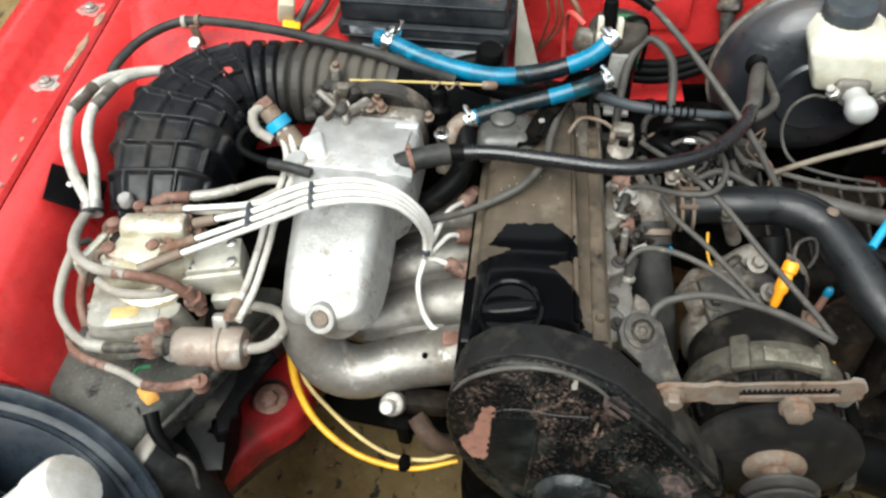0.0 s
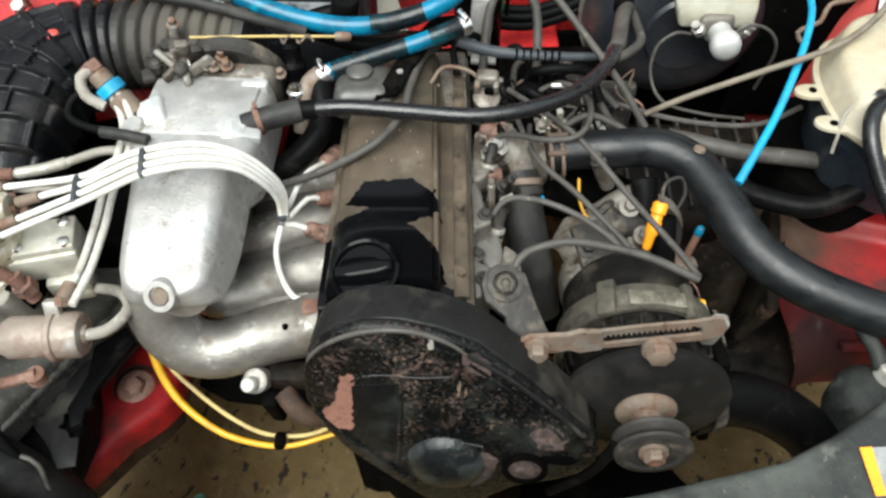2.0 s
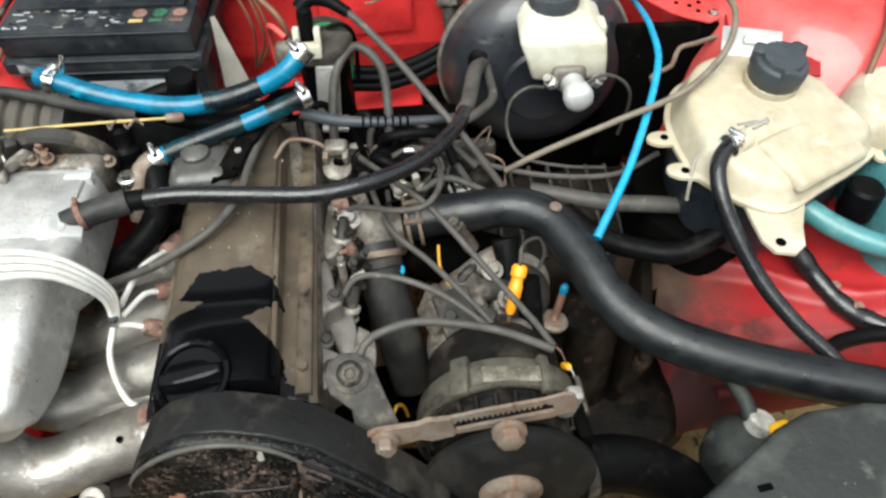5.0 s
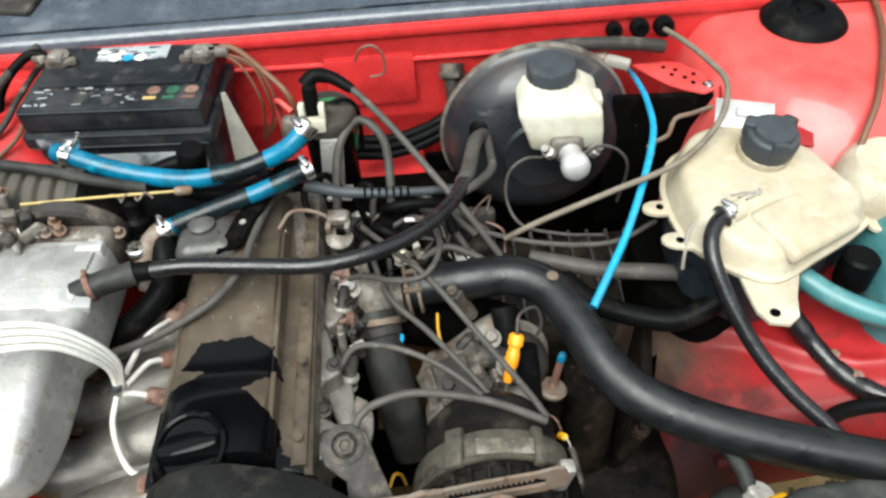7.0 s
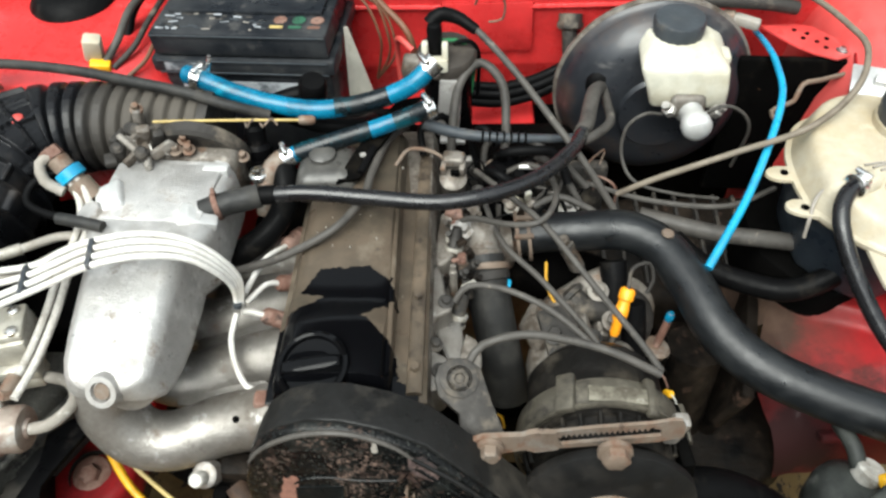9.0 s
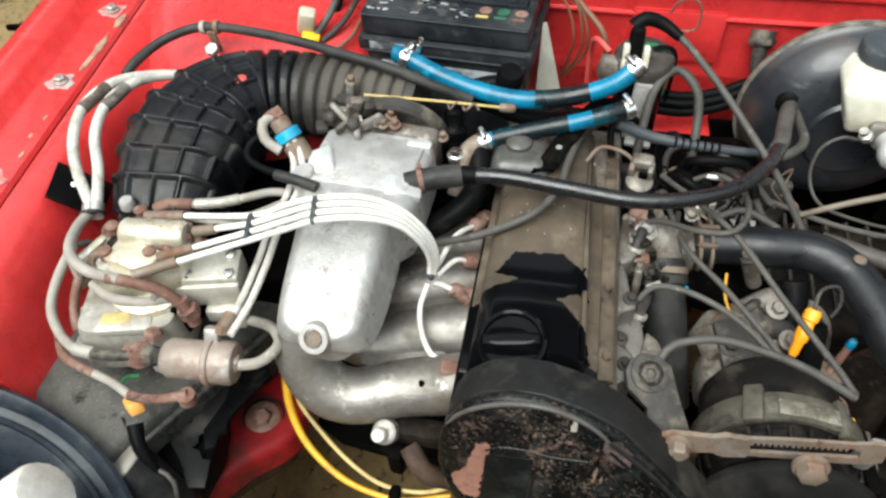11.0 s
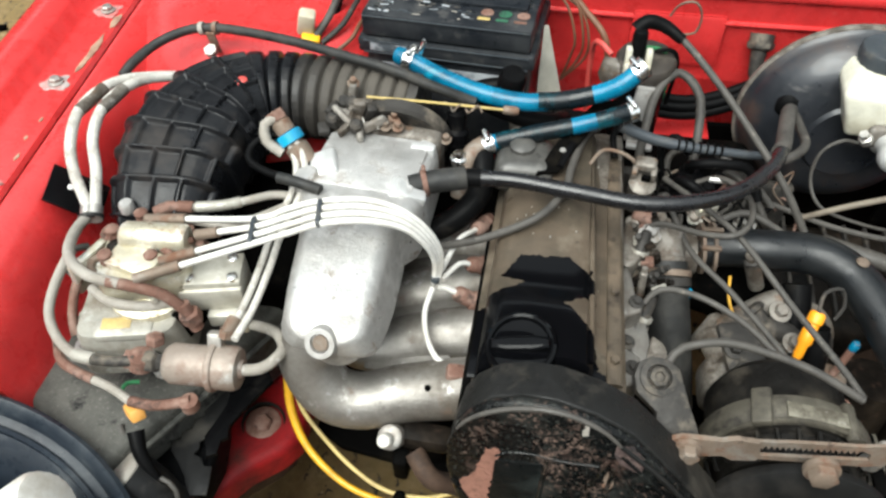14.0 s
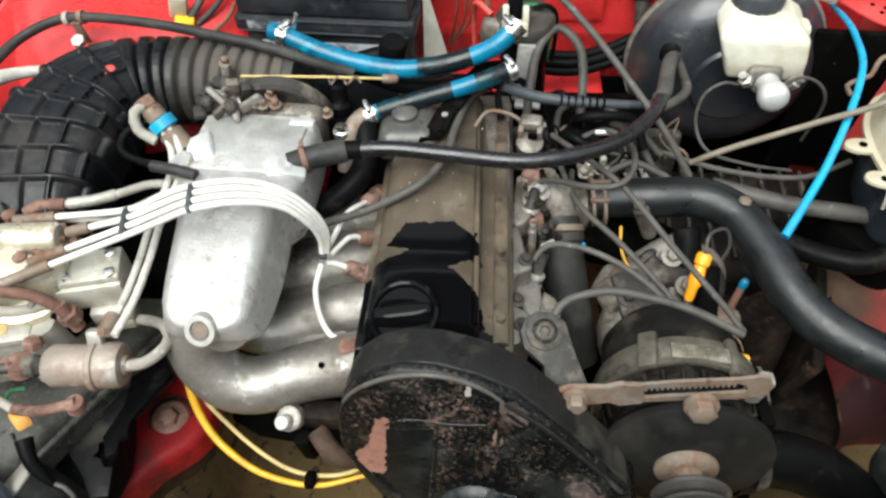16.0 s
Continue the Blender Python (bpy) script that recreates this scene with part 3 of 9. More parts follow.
def hexbolt(at, direction=(0, 0, 1), r=0.009, h=0.007, washer=True):
    bm = lathe([(r, 0), (r, h * 0.8), (r * 0.85, h)], at, direction, 6)
    if washer:
        bm = join(bm, lathe([(r * 1.6, -0.0015), (r * 1.6, 0.0012), (r * 1.1, 0.002)], at, direction, 16))
    return bm


def slab(outline, depth, m=ID, bevel=0.0, seg=2):
    """An outline in x, y, extruded along z."""
    bm = bmesh.new()
    f = bm.faces.new([bm.verts.new((x, y, 0)) for x, y in outline])
    top = bmesh.ops.extrude_face_region(bm, geom=[f])
    moved = [v for v in top["geom"] if isinstance(v, bmesh.types.BMVert)]
    bmesh.ops.translate(bm, verts=moved, vec=(0, 0, depth))
    if bevel:
        rim = [e for e in bm.edges if all(v in moved for v in e.verts)]
        bmesh.ops.bevel(bm, geom=rim, offset=bevel, segments=seg, affect="EDGES", profile=0.5)
    bm.transform(m)
    return bm


def loft(rings, close=True, caps=True):
    bm = bmesh.new()
    vs = [[bm.verts.new(q) for q in ring] for ring in rings]
    n = len(vs[0])
    for a, b in zip(vs, vs[1:]):
        for k in range(n if close else n - 1):
            bm.faces.new((a[k], a[(k + 1) % n], b[(k + 1) % n], b[k]))
    if caps:
        bm.faces.new(vs[0][::-1])
        bm.faces.new(vs[-1])
    return bm


def rounded(w, h, r, n=5):
    """A rounded rectangle's outline, centred."""
    out = []
    for cx, cy, a0 in ((w / 2 - r, h / 2 - r, 0), (-w / 2 + r, h / 2 - r, 90), (-w / 2 + r, -h / 2 + r, 180), (w / 2 - r, -h / 2 + r, 270)):
        for k in range(n + 1):
            a = radians(a0 + 90 * k / n)
            out.append((cx + r * math.cos(a), cy + r * math.sin(a)))
    return out


def sheet(profile, stations, thick=0.0015):
    """A pressed panel: a profile (u, z) swept along v; each station gives v, du, dz."""
    bm = bmesh.new()
    rows = [[bm.verts.new((u + du, v, z + dz)) for u, z in profile] for v, du, dz in stations]
    for a, b in zip(rows, rows[1:]):
        for k in range(len(profile) - 1):
            bm.faces.new((a[k], a[k + 1], b[k + 1], b[k]))
    bmesh.ops.recalc_face_normals(bm, faces=bm.faces)
    bmesh.ops.solidify(bm, geom=bm.faces[:], thickness=thick)
    return bm


def hose(name, pts, r, material, label, category="hose", n=12, step=0.007, group=""):
    return whole(name, tube(pts, r, n, step), material, label, category, group)


def ring_clamp(at, direction, r, parent, width=0.012, material=None, label="worm-drive hose clamp"):
    d = Vector(direction).normalized()
    c = part("clamp", lathe([(r, -width / 2), (r + 0.0018, -width / 2), (r + 0.0018, width / 2), (r, width / 2)], at, d, 24), material or M_CHROME, parent, label)
    up = Vector((0, 0, 1)) - d * d.z
    up.normalize()
    side = d.cross(up)
    p = Vector(at) + up * (r + 0.004)
    part("screw", lathe([(0.004, -0.009), (0.004, 0.009), (0.003, 0.011)], p, side, 10), material or M_CHROME, c)
    return c


# ---- ground ----
def build_ground():
    bm = bmesh.new()
    bmesh.ops.create_grid(bm, x_segments=60, y_segments=60, size=60)
    for v in bm.verts:
        v.co.z = -0.004 + 0.006 * noise.noise(v.co * 0.7) if max(abs(v.co.x), abs(v.co.y)) < 50 else -0.004
    whole("ground", bm, M_GROUND, "sandy brown concrete yard with dark oil spots", "ground", kind="structure")


build_ground()


# ---- unseen canopy, added to keep bright sky out of the reflections ----
def build_canopy():
    c = thing("reflection_canopy", "unseen canopy added to darken reflections from above", "roof", (0.3, 2.4, 0.0), kind="structure")
    part("boards", box((7.0, 2.6, 0.06), (0.3, 2.75, 2.95), 0.01, (3, 0, 0)), M_CANOPY, c)
    for x in (-3.1, 3.7):
        for y in (1.55, 3.9):
            part("post", box((0.12, 0.12, 2.95), (x, y, 1.45), 0.01), M_CANOPY, c)


build_canopy()
for n, at, size in (("wall_west", (-3.9, 0.2, 1.3), (0.2, 8.2, 2.6)), ("wall_east", (4.5, 0.2, 1.3), (0.2, 8.2, 2.6)), ("wall_south", (0.3, -3.9, 1.3), (8.2, 0.2, 2.6)), ("wall_north", (0.3, 4.3, 1.3), (8.2, 0.2, 2.6))):
    whole(n, box(size, at, 0.01), M_YARD, "plain weathered rendered yard wall", "wall", kind="structure")


# ---- the car's shell, in the car's own axes ----
def build_shell():
    car = thing("car_body", "red car's open engine bay, dusty sheet metal", "car", (0.3, 0.3, 0.0))
    st = [(v, 0, 0.938 + 0.08 * v) for v in (-0.075, 0.0, 0.1, 0.3, 0.5, 0.7, 0.9, 1.2)]
    fend = [(-0.534, -0.006), (-0.538, 0.0), (-0.560, 0.001), (-0.588, 0.001), (-0.594, 0.004), (-0.606, 0.022), (-0.612, 0.026), (-0.640, 0.028), (-0.664, 0.022), (-0.684, 0.004),
            (-0.700, -0.05), (-0.712, -0.16), (-0.716, -0.40), (-0.70, -0.70)]
    lf = part("fender", sheet(fend, st, 0.002), M_RED, car, "glossy red front wing with a bolted gutter", CAR)
    for v in (-0.030, 0.186, 0.371, 0.536, 0.74):
        z = 0.940 + 0.08 * v
        b = join(lathe([(0.0105, 0), (0.0105, 0.002), (0.008, 0.003)], (-0.563, v, z), (0, 0, 1), 20), lathe([(0.008, 0.002), (0.008, 0.007), (0.006, 0.009)], (-0.563, v, z), (0, 0, 1), 6))
        scrape = [(math.cos(q) * 0.019 * (1 + 0.22 * math.sin(3 * q + 9 * v) + 0.12 * math.sin(7 * q + 5 * v)), math.sin(q) * 0.017 * (1 + 0.2 * math.cos(4 * q + 7 * v))) for q in (k * math.pi / 12 for k in range(24))]
        part("paint_chip", slab(scrape, 0.0006, pose(-0.563, v, z - 0.0008, 4.6, 0, 0)), M_SCRAPE, lf, "paint scraped bright round the bolt", CAR)
        part("bolt", b, M_CHROME if v < 0 else M_STEEL, lf, "zinc bolt with a paint-scraped washer", CAR)
    random.seed(5)
    for v, du, ln, wd in ((0.512, 0.0, 0.020, 0.006), (0.452, 0.004, 0.034, 0.006), (0.415, 0.007, 0.026, 0.005), (0.300, 0.010, 0.006, 0.003), (0.265, 0.014, 0.005, 0.003), (0.232, 0.006, 0.007, 0.003), (0.120, 0.012, 0.004, 0.003), (0.090, 0.004, 0.006, 0.002)):
        pts = [(math.cos(a) * wd * random.uniform(0.6, 1.1), math.sin(a) * ln * random.uniform(0.6, 1.1)) for a in (k * math.pi / 5 for k in range(10))]
        part("paint_chip", slab(pts, 0.0006, pose(-0.5415 - du * 0.7, v, 0.9390 + 0.08 * v, 4.6, 0, 0)), M_CHIP, lf, "tan bare patch where the paint has chipped", CAR)
    inner = [(-0.5305, -0.005), (-0.520, -0.003), (-0.505, -0.006), (-0.488, -0.020), (-0.470, -0.06), (-0.452, -0.13), (-0.43, -0.19), (-0.38, -0.232), (-0.345, -0.256), (-0.332, -0.30)]
    part("inner_wing", sheet(inner, [(v, 0, 0.938 + 0.08 * v) for v in (-0.026, 0.0, 0.1, 0.2, 0.3, 0.45, 0.7)], 0.002), M_RED, car, "red inner wing", CAR)
    part("wing_apron", slab([(-0.530, 0.926), (-0.505, 0.924), (-0.488, 0.912), (-0.470, 0.872), (-0.452, 0.802), (-0.43, 0.745), (-0.53, 0.745)], 0.003, pose(0, -0.026, 0.0015, 90, 0, 0)), M_RED, car, "red closing panel behind the headlamp", CAR)
    nose = [(-0.60, -0.24), (-0.66, -0.20), (-0.690, -0.17), (-0.706, -0.18), (-0.716, -0.30), (-0.70, -0.70)]
    part("fender_nose", sheet(nose, [(v, 0, 0.938 + 0.08 * v) for v in (-0.6, -0.4, -0.2, -0.076)], 0.002), M_RED, car, "red wing beside the headlamp", CAR)
    top = [(-0.33, 0.48), (-0.176, 0.48), (-0.170, 0.045), (-0.186, 0.022), (-0.222, -0.008), (-0.268, -0.070), (-0.33, -0.10)]
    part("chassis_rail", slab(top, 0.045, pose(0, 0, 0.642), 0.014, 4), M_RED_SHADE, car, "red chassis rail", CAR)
    low = [(-0.33, 0.46), (-0.206, 0.46), (-0.202, 0.068), (-0.220, 0.042), (-0.252, 0.014), (-0.296, -0.042), (-0.34, -0.070)]
    # rail is lit on top only; the side's shade is painted as brown
    part("rail_side", slab(low, 0.09, pose(0, 0, 0.552), 0.01), M_RUSTBROWN, car, "lower side of the rail, its shade painted brown", CAR)
    part("engine_mount_cup", lathe([(0.030, -0.02), (0.029, -0.003), (0.028, -0.001), (0.026, -0.002), (0.025, -0.008), (0.0, -0.008)], (-0.225, 0.040, 0.690), (0.1, -0.2, 1), 28), M_OILBROWN, car, "grimy mount recess")
    part("bolt", join(lathe([(0.023, 0), (0.023, 0.005), (0.019, 0.008)], (-0.225, 0.040, 0.684), (0.1, -0.2, 1), 24), hexbolt((-0.224, 0.038, 0.690), (0.1, -0.2, 1), 0.0125, 0.011)), M_RUST, car, "rusty mount bolt")

    def tower(u, side, z_top, name_label, mat, wide=1.0, back=0.66):
        rings = []
        for k, (r, z, dv) in enumerate(((0.30, 0.55, -0.05), (0.285, 0.75, -0.04), (0.262, 0.88, -0.025), (0.236, 0.94, -0.012), (0.205, z_top - 0.012, 0), (0.18, z_top - 0.002, 0), (0.12, z_top + 0.004, 0), (0.06, z_top + 0.004, 0))):
            rings.append([(u + side * 0.02 + (r * wide if side * math.cos(a) < 0 else r) * math.cos(a) * 0.95, back + dv + r * math.sin(a) * 1.02, z) for a in (2 * math.pi * q / 48 for q in range(48))])
        t = part("strut_tower", loft(rings), mat, car, name_label, CAR, 50)
        c = (CAR @ Vector((u, back - 0.005, z_top + 0.004)))
        part("cap", lathe([(0.060, 0), (0.062, 0.004), (0.058, 0.010), (0.050, 0.018), (0.032, 0.024), (0.024, 0.024), (0.022, 0.018), (0.014, 0.018), (0.012, 0.022), (0, 0.023)], c, (0, -0.05, 1), 40), M_RUBBER, t, "black rubber strut-top cap")

    tower(-0.325, -1, 0.988, "red left strut tower", M_RED)
    tower(0.927, 1, 0.990, "red strut tower with its pinkish sheen in the paint colour", M_RED_PINKISH, 0.80, 0.628)
    # right wing: a rounded arch panel and the fender beyond it
    prof = [(0.606, -0.300), (0.612, -0.262), (0.628, -0.232), (0.655, -0.205), (0.690, -0.188), (0.72, -0.176), (0.76, -0.166), (0.82, -0.156), (0.90, -0.142), (1.00, -0.120), (1.08, -0.08), (1.13, -0.02), (1.16, 0.0), (1.20, 0.004), (1.24, 0.028), (1.30, 0.02), (1.34, -0.06), (1.345, -0.4), (1.33, -0.70)]
    pu, pz = [q[0] for q in prof], [q[1] for q in prof]
    rows_red, rows_brown = [], []
    keys = ((0.078, 0.095, 0.640), (0.084, 0.062, 0.636), (0.095, 0.035, 0.632), (0.112, 0.016, 0.628), (0.13, 0.005, 0.624), (0.16, 0.0, 0.622), (0.19, 0.0, 0.624), (0.25, 0.0, 0.645), (0.30, 0.0, 0.664), (0.36, 0.0, 0.700), (0.40, 0.0, 0.745), (0.45, 0.0, 0.79), (0.60, 0.0, 0.83), (0.90, 0.0, 0.83))
    kv, kd, ke = zip(*keys)

    def shelf(u, v):
        """How far the panel lies below its dome in front of the pressed step."""
        line = float(np.interp(u, [0.62, 0.671, 0.703, 0.752, 0.796, 0.86, 1.0], [0.36, 0.292, 0.246, 0.220, 0.184, 0.15, 0.13]))
        a, b = (line + 0.010 - v) / 0.020, (u - 0.645) / 0.05
        a, b = max(0.0, min(1.0, a)), max(0.0, min(1.0, b))
        lip = 0.0035 * math.exp(-((v - line - 0.012) / 0.008) ** 2)
        return (0.014 * a * a * (3 - 2 * a) - lip) * b * b * (3 - 2 * b)

    for v in list(kv[:5]) + [0.13 + 0.003 * k for k in range(1, 75)] + list(kv[9:]):
        drop, edge = float(np.interp(v, kv, kd)), float(np.interp(v, kv, ke))
        z0 = 0.938 + 0.04 * v - drop
        us = [edge + (0.90 - edge) * k / 60 for k in range(61)] + pu[9:]
        rows_red.append([(u, v, z0 + float(np.interp(u, pu, pz)) - shelf(u, v)) for u in us])
        if 0.245 < v < 0.345:
            rows_brown.append([(0.575 + (edge - 0.575) * k / 4, v, z0 + float(np.interp(0.575 + (edge - 0.575) * k / 4, [0.575, 0.606] + pu[1:], [-0.34, -0.285] + pz[1:])) - 0.0005 * (4 - k)) for k in range(5)])
    for nm, rr, mat, lab in (("inner_wing", rows_red, M_RED_DIRT_SHADE, "dusty dark red inner wing and wheel arch with a painted shade patch"), ("wing_flank", rows_brown, M_RUSTBROWN, "brown rusty strip beside the wheel arch")):
        wb = loft(rr, False, False)
        bmesh.ops.recalc_face_normals(wb, faces=wb.faces)
        bmesh.ops.solidify(wb, geom=wb.faces[:], thickness=0.002)
        part(nm, wb, mat, car, lab, CAR, 50)
    part("wing_lug", box((0.035, 0.012, 0.018), (0.690, 0.090, 0.716), 0.004, (50, 0, 0)), M_RED_DIRT_SHADE, car, "", CAR)
    part("subframe", slab([(0.505, 0.112), (0.600, 0.110), (0.648, 0.140), (0.655, 0.30), (0.66, 0.40), (0.52, 0.42), (0.49, 0.28)], 0.04, pose(0, 0, 0.585), 0.012, 3), M_OILBROWN, car, "grimy black engine mounting arm")
    part("subframe_web", box((0.02, 0.20, 0.16), (0.585, 0.28, 0.66), 0.008, (0, 14, -12)), M_OILBROWN, car, "")
    # near-black slab: the dark below the pulleys is in its colour
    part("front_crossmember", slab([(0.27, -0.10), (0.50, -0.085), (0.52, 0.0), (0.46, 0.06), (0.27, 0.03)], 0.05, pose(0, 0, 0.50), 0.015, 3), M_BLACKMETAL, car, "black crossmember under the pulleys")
    # firewall, ledge, cowl
    wall = bmesh.new()
    bmesh.ops.create_grid(wall, x_segments=24, y_segments=12, size=0.5)
    for v in wall.verts:
        x, z = v.co.x * 1.75 + 0.30, v.co.y * 0.62 + 0.70
        bead = 0.006 * math.exp(-((z - 0.945) / 0.012) ** 2)
        v.co = Vector((x, 0.675 - bead - 0.06 * max(0, z - 0.9), z))
    bmesh.ops.solidify(wall, geom=wall.faces[:], thickness=0.003)
    part("firewall", wall, M_RED, car, "bright red bulkhead panel", CAR, 60)
    part("ledge", box((0.675, 0.13, 0.03), (0.0225, 0.61, 0.795), 0.01), M_RED, car, "red bulkhead ledge", CAR)
    part("bead", tube([(0.02, 0.668, 0.962), (0.3, 0.668, 0.957), (0.55, 0.668, 0.957)], 0.004, 8), M_RED, car, "", CAR)
    # black box standing in for the dark void between servo and tank
    part("recess_black_box", box((0.150, 0.012, 0.25), (0.664, 0.602, 0.815), 0.004), M_BLACKMETAL, car, "black box put in for the dark recess beside the servo")
    part("pressing", box((0.14, 0.008, 0.085), (0.285, 0.668, 0.925), 0.006), M_RED, car, "raised square pressing", CAR)
    part("low_black_panel", box((0.40, 0.012, 0.24), (0.535, 0.652, 0.665), 0.005), M_BLACKMETAL, car, "black panel low on the bulkhead", CAR)
    part("cowl_lip", box((1.9, 0.02, 0.016), (0.30, 0.672, 1.005), 0.005), M_RED, car, "", CAR)
    cowl = part("cowl_panel", loft([[(-0.75 + k * 0.07, v, z) for v, z in ((0.694, 1.004), (0.684, 1.008), (0.683, 1.018), (0.690, 1.025), (0.702, 1.027), (0.90, 1.050), (0.90, 1.03))] for k in range(31)]), M_COWL, car, "dark plastic cowl strip under the windscreen", CAR, 60)
    part("cowl_edge", box((2.0, 0.004, 0.004), (0.30, 0.7035, 1.0285), 0.0015), M_BLUEBLACK, cowl, "", CAR)
    part("cowl_vent", box((0.07, 0.10, 0.010), (-0.232, 0.80, 1.042), 0.004, (6, 0, -14)), M_GREYMETAL, cowl, "grey vent block", CAR)
    part("cowl_seam", box((0.006, 0.10, 0.006), (0.44, 0.76, 1.0335), 0.001, (6.5, 0, 0)), M_GAP_BLACK, cowl, "", CAR)
    part("windscreen", box((1.7, 0.45, 0.006), (0.30, 1.11, 1.15), 0.001, (28, 0, 0)), M_GLASS, car, "foot of the windscreen glass", CAR)
    part("cabin_shell", box((1.94, 2.70, 0.58), (0.30, 2.27, 0.70), 0.05, seg=3), M_RED, car, "plain red body behind the bulkhead", CAR)
    # valance and bumper stay out of view; added to block low front light
    part("front_valance", box((1.95, 0.03, 0.24), (0.30, -0.455, 0.63), 0.012), M_RED, car, "red front valance, added out of view to block low light", CAR)
    part("bumper", box((2.0, 0.10, 0.12), (0.30, -0.50, 0.54), 0.03, seg=3), M_PLASTIC_DUSTY, car, "black front bumper, added out of view to block low light", CAR)
    # floor of the bay: near-black parts with the engine's shade in their colour
    part("crossmember", box((0.75, 0.09, 0.07), (0.20, 0.30, 0.42), 0.02), M_BLACKMETAL, car, "grimy black crossmember", CAR)
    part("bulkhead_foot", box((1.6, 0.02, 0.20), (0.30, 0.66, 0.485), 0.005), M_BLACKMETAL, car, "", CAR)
    for u in (-0.50, 1.10):
        w = CAR @ Vector((u, 0.66, 0.312))
        tyre = part("tyre", lathe([(0.19, -0.085), (0.25, -0.095), (0.295, -0.085), (0.312, -0.06), (0.314, 0.0), (0.312, 0.06), (0.295, 0.085), (0.25, 0.095), (0.19, 0.085)], w, CAR.to_3x3() @ Vector((1, 0, 0)), 48), M_RUBBER, car, "black tyre under the arch")
        part("rim", lathe([(0.0, -0.04), (0.12, -0.045), (0.185, -0.08), (0.192, -0.08), (0.192, 0.08), (0.185, 0.08), (0.10, 0.05), (0.0, 0.05)], w, CAR.to_3x3() @ Vector((1, 0, 0)), 40), M_STEEL, tyre)
    # chalk marking on the wing
    cu = bpy.data.curves.new("marking", "FONT")
    cu.body, cu.size, cu.extrude, cu.shear = "T-626", 0.031 * UNIT, 0.0012, 0.2
    tmp = new("tmp_text", cu)
    dg = bpy.context.evaluated_depsgraph_get()
    me = bpy.data.meshes.new_from_object(tmp.evaluated_get(dg))
    bpy.data.objects.remove(tmp)
    me.name = "marking"
    me.materials.clear()
    me.materials.append(M_WHITE)
    w = CAR @ Vector((-0.664, 0.322, 0.938 + 0.08 * 0.322 + 0.0265))
    me.transform(Matrix.Translation(w * UNIT) @ Matrix.Rotation(radians(-85.5), 4, "Z") @ Matrix.Rotation(radians(4.6), 4, "Y"))
    mk = new("marking", me)
    mk.parent = car
    mk.matrix_parent_inverse = Matrix.Translation(-car.location)
    mk["label"] = "white chalk marking on the wing"
    return car


build_shell()


